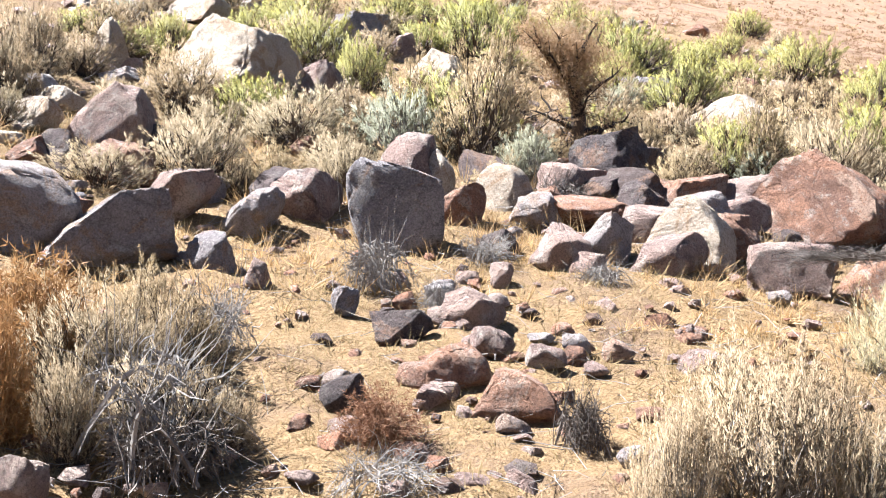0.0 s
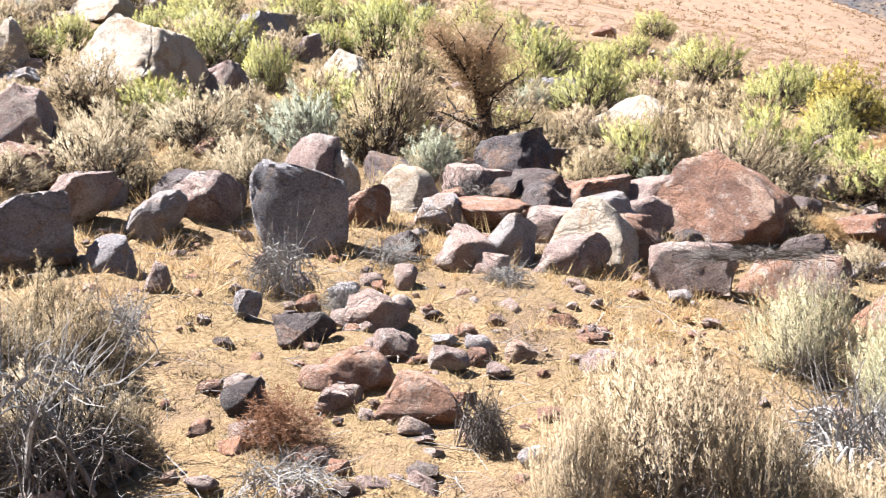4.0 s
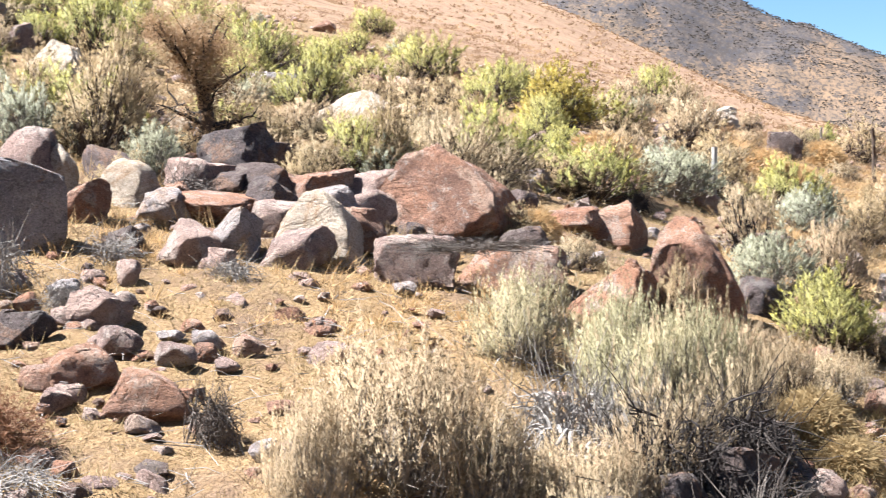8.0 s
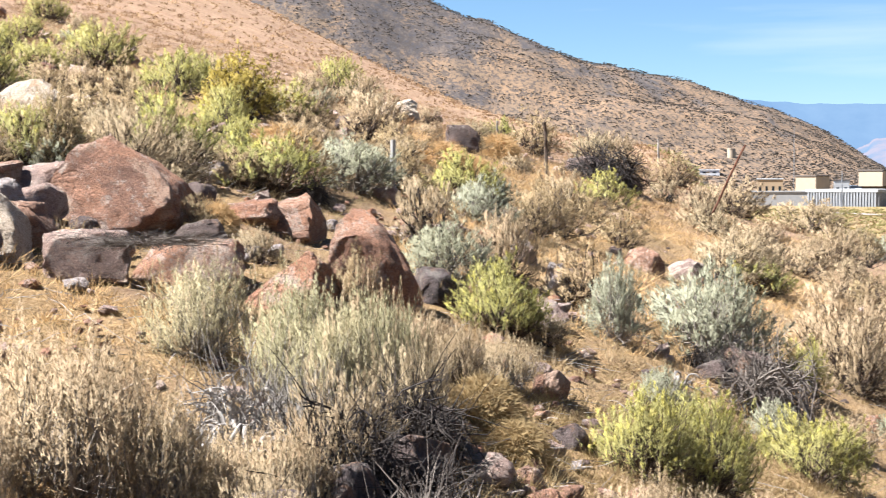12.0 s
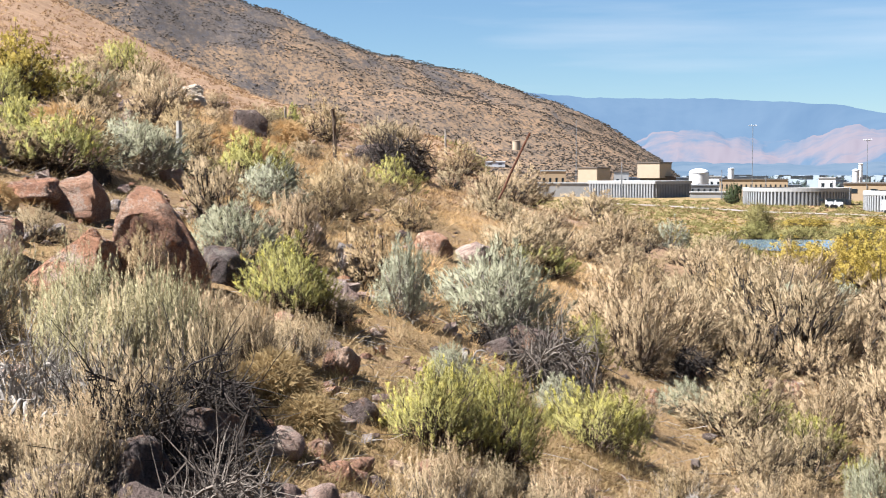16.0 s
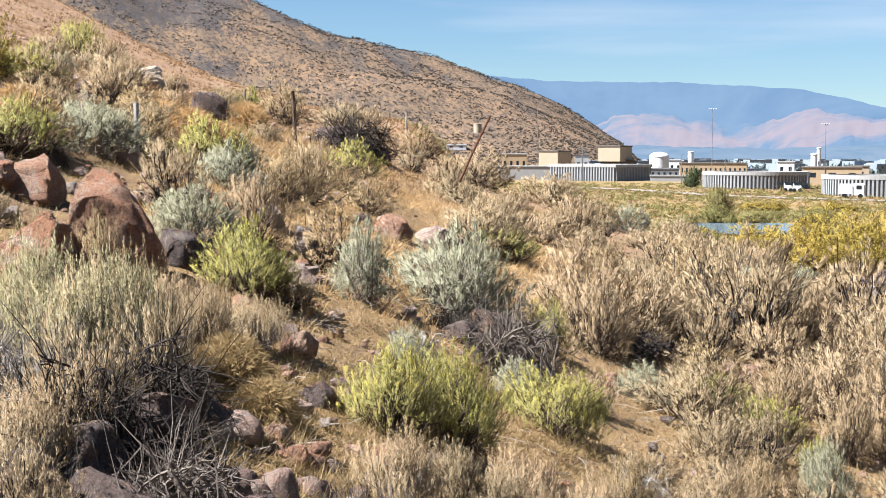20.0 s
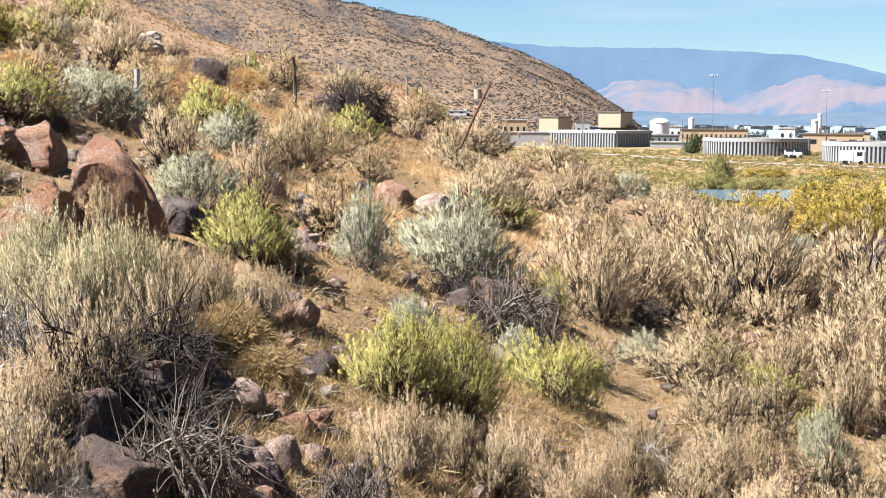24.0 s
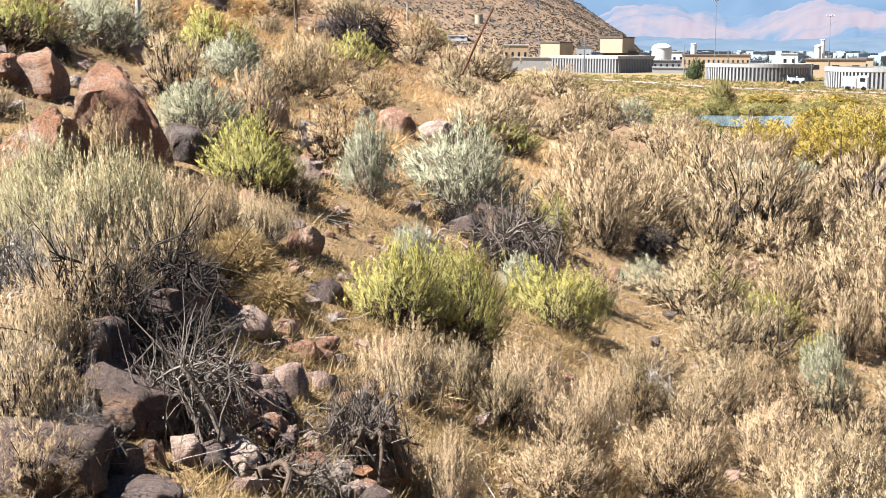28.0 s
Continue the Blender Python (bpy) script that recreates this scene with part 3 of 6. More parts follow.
def shrub(name, leaf, bark, seed, count, label, stems=20, upright=0.5, length=0.031, width=0.0036, lobes=0.34, plumes=0.0, bare=0.0, thick=0.010, low=0.5, detail=1.0, sprig=(0.07, 0.17), top_leaf="plume", slim=0.014, canopy=0.65, loose=0.26):
    """A shrub about one metre wide and 0.8 m high: woody branches, a crown of leafy sprigs and, where it has them, seed plumes."""
    rng = np.random.default_rng(seed)
    top = new(name)
    wood, crown, stalk = Shape(), Shape(), Shape()
    ends = dome(rng, stems, 0.75)
    m = 26
    per = max(int(round(count / m / stems)), 3)
    big = detail ** -0.42
    for e in ends:
        reach = 1 + lobes * 1.7 * noise.noise((e[0] * 2.2 + seed, e[1] * 2.2, e[2] * 2.2))
        end = e * np.array([0.46, 0.46, 0.58]) * reach * rng.uniform(0.8, 1.08)
        mid = end * np.array([0.62, 0.62, 0.38]) + rng.normal(size=3) * 0.04
        start = np.array([*(rng.normal(size=2) * 0.05), -0.05])
        t = np.linspace(0, 1, 6)[:, None]
        path = (1 - t) ** 2 * start + 2 * t * (1 - t) * mid + t * t * end + rng.normal(size=(6, 3)) * 0.012
        wood.tube(path, thick * rng.uniform(0.7, 1.3), thick * 0.3)
        u = rng.uniform(low, 1.0, per) ** 0.8 * 4.999
        k = u.astype(int)
        p = path[k] + (path[k + 1] - path[k]) * (u - k)[:, None] + rng.normal(size=(per, 3)) * 0.055
        skin = e + rng.normal(size=(per, 3)) * 0.30
        skin[:, 2] = np.abs(skin[:, 2]) + 0.06
        skin /= np.linalg.norm(skin, axis=1)[:, None]
        swell = np.array([1 + lobes * 1.7 * noise.noise((d[0] * 2.2 + seed, d[1] * 2.2, d[2] * 2.2)) + 0.35 * noise.noise((d[0] * 6, d[1] * 6 + seed, d[2] * 6)) for d in skin])
        skin *= np.array([0.43, 0.43, 0.52]) * (swell * rng.uniform(0.72, 1.0, per))[:, None]
        p = np.where((rng.random(per) < canopy)[:, None], skin, p)
        p[:, 2] = np.maximum(p[:, 2], 0.02)
        way = e * (1 - upright) + np.array([0, 0, upright]) + rng.normal(size=(per, 3)) * 0.24
        way /= np.linalg.norm(way, axis=1)[:, None]
        ln = rng.uniform(*sprig, per)[:, None]
        tip = p + way * ln
        wood.blades(p - way * ln * 0.6, way, ln[:, 0] * 1.3, 0.004 * big, rng)
        u = rng.uniform(0.1, 0.62, per * 2) * 4.999
        k = u.astype(int)
        q = path[k] + (path[k + 1] - path[k]) * (u - k)[:, None]
        wood.blades(q, e * 0.8 + rng.normal(size=(per * 2, 3)) * 0.5 + np.array([0, 0, 0.1]), rng.uniform(0.08, 0.2, per * 2), 0.0055 * big, rng)
        leafy = rng.random(per) > bare
        q, w = np.repeat(p[leafy], m, 0), np.repeat(way[leafy], m, 0)
        if len(q):
            g = rng.uniform(0.0, 1.0, (len(q), 1)) ** 0.8
            off = rng.normal(size=q.shape)
            off -= (off * w).sum(1)[:, None] * w
            at = q + w * np.repeat(ln[leafy], m, 0) * g + off * slim * (1.15 - 0.75 * g)
            out = at - (0, 0, 0.10)
            out /= np.linalg.norm(out, axis=1)[:, None] + 1e-6
            crown.blades(at, w + off * loose, length * big, width * big, rng, face=out * 0.7 + off * 0.6 + (0, 0, 0.2), shade=out * 0.75 + off * 0.38 + (0, 0, 0.25) + rng.normal(size=q.shape) * 0.10)
        if plumes:
            pick = rng.random(per) < plumes
            q = tip[pick]
            w2 = np.array([0, 0, 1.0]) * upright + way[pick] * (1 - upright) + rng.normal(size=q.shape) * 0.14
            l2 = rng.uniform(0.05, 0.13, (len(q), 1)) * (1 if top_leaf == "plume" else 0.45)
            stalk.blades(q - w2 * 0.03, w2, l2[:, 0] * 1.25, 0.003 * big, rng, shade=q + (0, 0, 0.15))
            m2 = int(26 * detail) + 8
            q, w2, l2 = np.repeat(q, m2, 0), np.repeat(w2, m2, 0), np.repeat(l2, m2, 0)
            stalk.blades(q + w2 * l2 * rng.uniform(0, 1, (len(q), 1)) + rng.normal(size=q.shape) * 0.005, w2 + rng.normal(size=q.shape) * 0.35, 0.022 * big, 0.0030 * big, rng, shade=q - (0, 0, 0.1) + (0, 0, 0.25) + rng.normal(size=q.shape) * 0.15)
    tagged(child("branchwork", wood.mesh("branchwork", BARK[bark]), top, "bare woody branches"), kind="stuff")
    if crown.f:
        child("crown", crown.mesh("crown", LEAF[leaf]), top)
    if stalk.f:
        word = "pale upright dry seed plumes" if top_leaf == "plume" else "fading yellow flower heads"
        tagged(child("plume_cover", stalk.mesh("plume_cover", LEAF[top_leaf]), top, word), kind="stuff")
    return tagged(top, label, "shrub")


def tangle(name, bark, seed, label, stems=60, spread=0.5, height=0.42, thick=0.0075, forks=7, droop=0.2, single=9, fall=1.0):
    """A heap of bare dead branches about one metre wide: the thick ones singly, the fine ones joined."""
    rng = np.random.default_rng(seed)
    top = new(name)
    fine = Shape()
    for n in range(stems):
        a, lift = rng.uniform(0, 2 * math.pi), rng.uniform(0.1, 1.0)
        start = np.array([*(rng.normal(size=2) * 0.20), 0.02])
        end = np.array([math.cos(a) * spread * rng.uniform(0.5, 1.05), math.sin(a) * spread * rng.uniform(0.5, 1.05), height * lift * fall])
        mid = (start + end) / 2 + np.array([0, 0, height * (0.45 + droop)]) * rng.uniform(0.3, 1) + rng.normal(size=3) * 0.06
        t = np.linspace(0, 1, 9)[:, None]
        path = (1 - t) ** 2 * start + 2 * t * (1 - t) * mid + t * t * end + np.cumsum(rng.normal(size=(9, 3)) * 0.020, 0)
        s = Shape() if n < single else fine
        s.tube(path, thick * (rng.uniform(1.3, 2.2) if n < single else rng.uniform(0.5, 1.1)), thick * 0.3, 4 if n < single else 3)
        for _ in range(forks):
            k = rng.integers(2, 8)
            way = (path[k] - path[k - 1]) / (np.linalg.norm(path[k] - path[k - 1]) + 1e-6) + rng.normal(size=3) * 0.6
            ln = rng.uniform(0.06, 0.24)
            fine.tube(np.stack([path[k], path[k] + way * ln * 0.5 + rng.normal(size=3) * 0.025, path[k] + way * ln]), thick * 0.5, thick * 0.14)
        if n < single:
            child("branch", s.mesh("branch", BARK[bark]), top)
    tagged(child("fine_brush", fine.mesh("fine_brush", BARK[bark]), top), kind="stuff")
    return tagged(top, label, "dead brush")


def ball_weed(name, leaf, seed, label, n=420, flat=0.8):
    """A loose ball of fine curled twigs, as of a tumbleweed."""
    rng = np.random.default_rng(seed)
    top = new(name)
    s, leafs = Shape(), Shape()
    for e in dome(rng, n, 1.0, 0.0):
        e = e * np.array([0.5, 0.5, flat]) * rng.uniform(0.7, 1.02)
        t = np.linspace(0.15, 1, 4)[:, None]
        path = e * t + rng.normal(size=(4, 3)) * 0.035 + np.array([0, 0, 0.04])
        s.tube(path, 0.004, 0.0015)
        m = 16
        leafs.blades(path[rng.integers(1, 4, m)], rng.normal(size=(m, 3)) + e, 0.07, 0.006, rng)
    tagged(child("twig_ball", s.mesh("twig_ball", LEAF[leaf]), top), kind="stuff")
    tagged(child("sprig_cover", leafs.mesh("sprig_cover", LEAF[leaf]), top), kind="stuff")
    return tagged(top, label, "dry weed")


def grass_mound(name, leaf, seed, label, n=9500):
    """A drooping heap of dry grass about one metre wide."""
    rng = np.random.default_rng(seed)
    top = new(name)
    s = Shape()
    e = dome(rng, n, 1.2, 0.02)
    base = e * np.array([0.42, 0.42, 0.32]) * rng.uniform(0.4, 1, n)[:, None]
    s.blades(base, e * 0.8 + rng.normal(size=(n, 3)) * 0.5 + np.array([0, 0, 0.3]), 0.15, 0.0034, rng, 0.5)
    tagged(child("blade_cover", s.mesh("blade_cover", LEAF[leaf]), top), kind="stuff")
    return tagged(top, label, "grass")


def dead_stump(x, y, w, h, turn, seed, label, bark="drift", arms=7, girth=1.0):
    """A fallen sagebrush stump: a few thick twisted limbs that writhe out of one bole, with broken ends and fine shreds."""
    rng = np.random.default_rng(seed)
    top = new("dead_stump")
    shreds = Shape()
    for n in range(arms):
        a = (n + rng.uniform(-0.3, 0.3)) / arms * 2 * math.pi
        t = np.linspace(0, 1, 14)[:, None]
        reach = w * rng.uniform(0.3, 0.55)
        out = np.array([math.cos(a), math.sin(a) * 0.7, 0.0])
        lift = np.sin(t * math.pi * rng.uniform(0.6, 1.1)) * h * rng.uniform(0.5, 1.0)
        wave = np.concatenate([np.sin(t * rng.uniform(5, 9) + a), np.cos(t * rng.uniform(5, 9) + a), np.sin(t * 7 + n)], 1) * w * 0.045 * np.sqrt(t)
        path = out * t * reach + np.array([0, 0, 1.0]) * (lift + 0.02) + wave
        thick = w * rng.uniform(0.035, 0.062) * girth
        limb = Shape().tube(path, thick, thick * 0.35, 7, True)
        limb.tube(path + rng.normal(size=3) * thick * 0.5, thick * 0.7, thick * 0.15, 5, True)
        child("limb", limb.mesh("limb", BARK[bark], True), top)
        for _ in range(9):
            k = rng.integers(3, 14)
            way = out * 0.6 + rng.normal(size=3) * 0.5
            shreds.tube(np.stack([path[k], path[k] + way * w * 0.08 + rng.normal(size=3) * 0.01, path[k] + way * w * 0.16]), thick * 0.2, thick * 0.05)
    tagged(child("shred_cover", shreds.mesh("shred_cover", BARK[bark]), top), kind="stuff")
    top.matrix_basis = stand(x, y, foot(x, y) - 0.01, turn)
    return tagged(top, label, "stump", "dead stumps on the slope")


PLANT = {}
DETAIL = {"a": 1.0, "b": 0.6, "c": 0.36}


def build_plant(key):
    """Builds a kind of plant once: a letter for the kind, a figure for its shape, a letter for how fine it is."""
    k, i = key[0], int(key[1])
    fine = DETAIL[key[2]] if k not in "YVE" else 1.0
    n = int(17500 * fine)
    if k == "S":
        return shrub("sagebrush", "sage", "brown", 20 + i, n, "grey-green sagebrush with woody stems on the slope", stems=30, upright=0.34, low=0.45, plumes=0.03, detail=fine, sprig=(0.06, 0.15), lobes=0.34, canopy=0.75)
    if k == "R":
        return shrub("rabbitbrush", "rabbit", "brown", 40 + i, n, "yellow-green rounded rabbitbrush on the dry slope", stems=40, upright=0.5, length=0.030, width=0.0032, lobes=0.22, low=0.5, plumes=0.3, detail=fine, top_leaf="bloom")
    if k == "B":
        return shrub("silver_sagebrush", "blue", "grey", 60 + i, n, "silvery blue-green sagebrush mound on the slope", stems=36, upright=0.3, low=0.4, detail=fine, lobes=0.25, sprig=(0.05, 0.12), canopy=0.8)
    if k == "D":
        return shrub("dry_shrub", "dry", "brown", 70 + i, n, "withered tan shrub with brown twigs", stems=34, upright=0.3, bare=0.10, sprig=(0.05, 0.12), length=0.024, width=0.0038, low=0.4, detail=fine, slim=0.02)
    if k == "P":
        return shrub("plumed_sagebrush", "pale_sage", "grey", 80 + i, n, "pale dry sagebrush with upright seed plumes", stems=30, upright=0.85, plumes=0.35, detail=fine, sprig=(0.10, 0.24), slim=0.011, canopy=0.4)
    if k == "F":
        return shrub("feathery_sagebrush", "green_sage", "grey", 150 + i, n, "tall feathery grey-green sagebrush with bare lower stems", stems=32, upright=0.72, plumes=0.08, detail=fine, sprig=(0.10, 0.24), slim=0.012, canopy=0.45, low=0.55)
    if k == "K":
        return shrub("gnarled_sagebrush", "sage", "dark", 100 + i, int(n * 0.75), "half-dead sagebrush with dark gnarled branches", stems=34, upright=0.4, bare=0.18, thick=0.015, low=0.68, detail=fine, canopy=0.75, sprig=(0.05, 0.12))
    if k == "E":
        return shrub("evergreen", "green", "dark", 125, 9000, "dark green conifer standing beside the basins", stems=50, upright=0.7, length=0.03, width=0.012, low=0.1, lobes=0.15)
    if k == "Y":
        return shrub("golden_willow", "gold", "brown", 110 + i, 20000, "golden yellow willow thicket by the river", stems=60, upright=0.3, length=0.020, width=0.008, low=0.3, sprig=(0.04, 0.09), canopy=0.85, lobes=0.45)
    if k == "V":
        return shrub("valley_shrub", "olive", "brown", 120 + i, n, "olive-green shrub on the river flat", stems=50, length=0.024, width=0.009, low=0.15)
    if k == "W":
        return tangle("dead_brush", "white", 90 + i, "tangle of bleached dead branches on the ground", stems=70, thick=0.0075, single=14, forks=7, droop=0.7, fall=0.35)
    if k == "N":
        return tangle("stick_heap", "drift", 98, "flat heap of thin dry sticks below the great boulder", stems=150, thick=0.006, height=0.12, droop=0.1, single=6)
    if k == "X":
        return tangle("dead_brush", "dark" if i else "drift", 94 + i, "dark dead brush pile with gnarled branches, also serving as shade" if i else "grey heap of dead twisted sagebrush branches", stems=95, thick=0.0105, height=0.46, droop=0.8, single=18, fall=0.25)
    if k == "T":
        return ball_weed("tumbleweed", "tumble", 130, "red-brown dried tumbleweed resting on straw")
    if k == "O":
        return ball_weed("rusty_weed", "orange", 131, "rusty orange dried thistle clump", 520, 0.62)
    return grass_mound("straw_mound", "tan_grass" if i else "straw", 140 + i, "heap of tan dried grass" if i else "mound of pale dry straw grass")


PLANT_SIZE = {}


def plant(key, x, y, w, h, turn=0, d=0.0, label="", lift=0.0):
    """Stands a plant of that kind at a place, w wide, d deep and h high in metres."""
    fresh = key not in PLANT
    if fresh:
        ob = PLANT[key] = build_plant(key)
        points = np.array([v.co for part in ob.children for v in part.data.vertices])
        PLANT_SIZE[key] = 2 * np.percentile(np.hypot(points[:, 0], points[:, 1]), 95), np.percentile(points[:, 2], 97)
    wide, tall = PLANT_SIZE[key]
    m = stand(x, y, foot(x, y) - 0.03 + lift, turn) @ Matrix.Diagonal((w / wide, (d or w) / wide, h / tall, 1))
    if fresh:
        ob.matrix_basis = m
    else:
        ob = copy_thing(PLANT[key], m @ Matrix.Diagonal((*(1 / v for v in PLANT[key].scale), 1)))
    group = {"S": "sagebrush on the slope", "B": "sagebrush on the slope", "K": "sagebrush on the slope", "P": "sagebrush on the slope", "F": "sagebrush on the slope", "R": "rabbitbrush on the slope", "Y": "willows by the river", "V": "shrubs on the river flat"}.get(key[0], "dry brush on the slope")
    return tagged(ob, label, group=group)


# ---- the withered tree, posts ----
def small_tree(x, y, h, w, seed, label):
    """A gnarled little tree: trunk, limbs and a thin withered crown."""
    rng = np.random.default_rng(seed)
    top = new("withered_tree")
    bole, crown = Shape(), Shape()
    t = np.linspace(0, 1, 9)[:, None]
    path = t * np.array([0.10 * h, 0, 0.72 * h]) + np.concatenate([np.sin(t * 5) * 0.05 * h, np.cos(t * 4) * 0.03 * h, t * 0], 1)
    bole.tube(path, 0.078 * h, 0.034 * h, 9, True)
    child("trunk", bole.mesh("trunk", BARK["brown"], True), top, "dark gnarled trunk")
    for n in range(30):
        a, u = rng.uniform(0, 6.28), rng.uniform(0.05, 1.0)
        p = path[int(u * 8)]
        reach = w * rng.uniform(0.25, 0.55) * (1.1 - 0.35 * u)
        e = p + np.array([math.cos(a) * reach, math.sin(a) * reach, (0.06 + 0.30 * u) * h * rng.uniform(0.6, 1.2)])
        m = (p + e) / 2 + np.array([0, 0, -0.05 * h]) + rng.normal(size=3) * 0.04 * h
        q = (1 - t) ** 2 * p + 2 * t * (1 - t) * m + t * t * e + rng.normal(size=(9, 3)) * 0.008 * h
        limb = Shape().tube(q, 0.027 * h, 0.006 * h, 4)
        for _ in range(12):
            k = rng.integers(2, 9)
            way = rng.normal(size=3) + (0, 0, 0.35)
            tip = q[k] + way * 0.055 * h
            limb.tube(np.stack([q[k], (q[k] + tip) / 2 + rng.normal(size=3) * 0.01, tip]), 0.005 * h, 0.0016 * h)
            if u > 0.5 or rng.random() < 0.25:
                c = int(95 * (0.4 + u))
                crown.blades(tip + rng.normal(size=(c, 3)) * 0.05 * h, rng.normal(size=(c, 3)) + (0, 0, 0.6), 0.032 * h, 0.004 * h, rng)
        child("limb", limb.mesh("limb", BARK["dark"]), top)
    child("crown", crown.mesh("crown", LEAF["rust_crown"]), top, "thin rusty brown withered foliage")
    top.matrix_basis = stand(x, y, foot(x, y) - 0.04)
    return tagged(top, label, "tree")


def fence_post(x, y, h, thick, lean, label, steel=False, cap=False):
    """A weathered fence post, round and split or of steel."""
    rng = np.random.default_rng(int(abs(x) * 100))
    top = new("fence_post")
    t = np.linspace(-0.15, 1, 8)[:, None]
    path = t * np.array([math.tan(radians(lean)) * h, 0, h]) + rng.normal(size=(8, 3)) * (0.002 if steel else 0.012) * h
    shaft = Shape().tube(path, thick, thick * (1 if steel else 0.8), 6, True)
    child("shaft", shaft.mesh("shaft", RUST if steel else BARK["brown"] if "dark" in label else POST), top)
    if cap:
        child("tip", Shape().tube(np.stack([path[-1] - (0, 0, 0.55 * h), path[-1] + (0, 0, 0.015)]), thick * 1.08, thick * 0.95, 8, True).mesh("tip", POST_TOP), top, "white bleached post tip")
    top.matrix_basis = stand(x, y, foot(x, y), -math.degrees(math.atan2(x, y)))
    return tagged(top, label, "post", "fence posts on the slope")


# ---- the works on the plain ----
def part_box(name, parent, material, x0, x1, y0, y1, z0, z1, label="", bevel=0.05):
    return child(name, Shape().box(x0, x1, y0, y1, z0, z1, bevel).mesh(name, material), parent, label)


def site(ob, x, y, turn):
    ob.matrix_basis = stand(x, y, foot(x, y), turn)
    return ob


def ribbed_hall(x, y, turn, w, d, h, label, ribs=22):
    """A low concrete basin hall: recessed wall, coping and one rib after another on each face."""
    top = new("basin_hall")
    part_box("wall", top, SHADE_WALL, 0, w, 0, d, -1, h - 0.5)
    part_box("coping", top, CONCRETE, -0.35, w + 0.35, -0.35, d + 0.35, h - 0.75, h, "pale concrete coping")
    rib = Shape().box(-0.17, 0.17, -0.3, 0.0, -1, h - 0.75).mesh("rib", RIB)
    for i in range(ribs):
        child("rib", rib, top, m=pose((i + 0.5) * w / ribs, -0.003, 0))
    for i in range(int(ribs * d / w)):
        child("rib", rib, top, m=pose(w + 0.003, (i + 0.5) * d / int(ribs * d / w), 0, 0, 0, 90))
    return tagged(site(top, x, y, turn), label, "building", "basin halls of the works")


def ribbed_basin(x, y, r, h, label, ribs=44):
    """A round concrete basin with vertical ribs."""
    top = new("round_basin")
    child("wall", Shape().lathe([(r, -1), (r, h - 0.5), (r - 0.6, h - 0.5), (r - 0.6, 0.5)], 72).mesh("wall", SHADE_WALL), top)
    child("coping", Shape().lathe([(r - 0.7, h), (r + 0.35, h), (r + 0.35, h - 0.7), (r - 0.7, h - 0.7), (r - 0.7, h)], 72).mesh("coping", CONCRETE), top, "pale concrete coping")
    rib = Shape().box(-0.16, 0.16, -0.3, 0.02, -1, h - 0.7).mesh("rib", RIB)
    for i in range(ribs):
        a = math.pi + math.pi * (i + 0.5) / ribs
        child("rib", rib, top, m=pose(r * math.cos(a), r * math.sin(a), 0, 0, 0, math.degrees(a) + 90))
    return tagged(site(top, x, y, -math.degrees(math.atan2(x, y))), label, "building", "round basins of the works")


def block_house(x, y, turn, w, d, h, material, label, bays=3, roof=ROOF, lift=0.0):
    """A plain flat-roofed building with a roof edge, a door and windows."""
    top = new("works_building")
    part_box("wall", top, material, -w / 2, w / 2, 0, d, -1 if not lift else lift, h)
    part_box("roof", top, roof, -w / 2 - 0.15, w / 2 + 0.15, -0.15, d + 0.15, h, h + 0.35, "flat roof edge")
    # panes are added detail; on the canopy they darken open bays
    for i in range(bays):
        c = -w / 2 + (i + 0.5) * w / bays
        part_box("window", top, GLASS, c - w / bays * 0.18, c + w / bays * 0.18, -0.03, 0.02, lift + (h - lift) * 0.45, lift + (h - lift) * 0.72, "dark pane in a bay", 0)
    return tagged(site(top, x, y, turn), label, "building", "flat-roofed houses of the works")


def mast(x, y, h, label, lamps=4, thick=0.12):
    """A tall floodlight mast."""
    top = new("light_mast")
    child("pole", Shape().tube([(0, 0, -0.5), (0, 0, h * 0.5), (0, 0, h)], thick * 1.4, thick * 0.7, 8, True).mesh("pole", STEEL), top)
    if lamps:
        part_box("crossbar", top, STEEL, -0.8, 0.8, -0.05, 0.05, h - 0.12, h)
        for i in range(lamps):
            part_box("lamp", top, WHITE, -0.8 + i * 1.6 / (lamps - 1) - 0.11, -0.8 + i * 1.6 / (lamps - 1) + 0.11, -0.25, 0.1, h + 0.02, h + 0.2, "pale floodlight")
    return tagged(site(top, x, y, -math.degrees(math.atan2(x, y))), label, "mast", "masts of the works")


def round_tank(x, y, r, h, material, label, domed=True):
    top = new("storage_tank")
    child("shell", Shape().lathe([(r, -1), (r, h), (r + 0.1, h), (r + 0.1, h + 0.15), (r, h + 0.15)], 40).mesh("shell", material, False), top)
    lid = [(r * math.cos(k * 0.26), h + 0.15 + (r * 0.45 if domed else 0.1) * math.sin(k * 0.26)) for k in range(7)]
    child("lid", Shape().lathe([*lid, (0.01, lid[-1][1])], 40).mesh("lid", material, True), top)
    return tagged(site(top, x, y, 0), label, "tank")


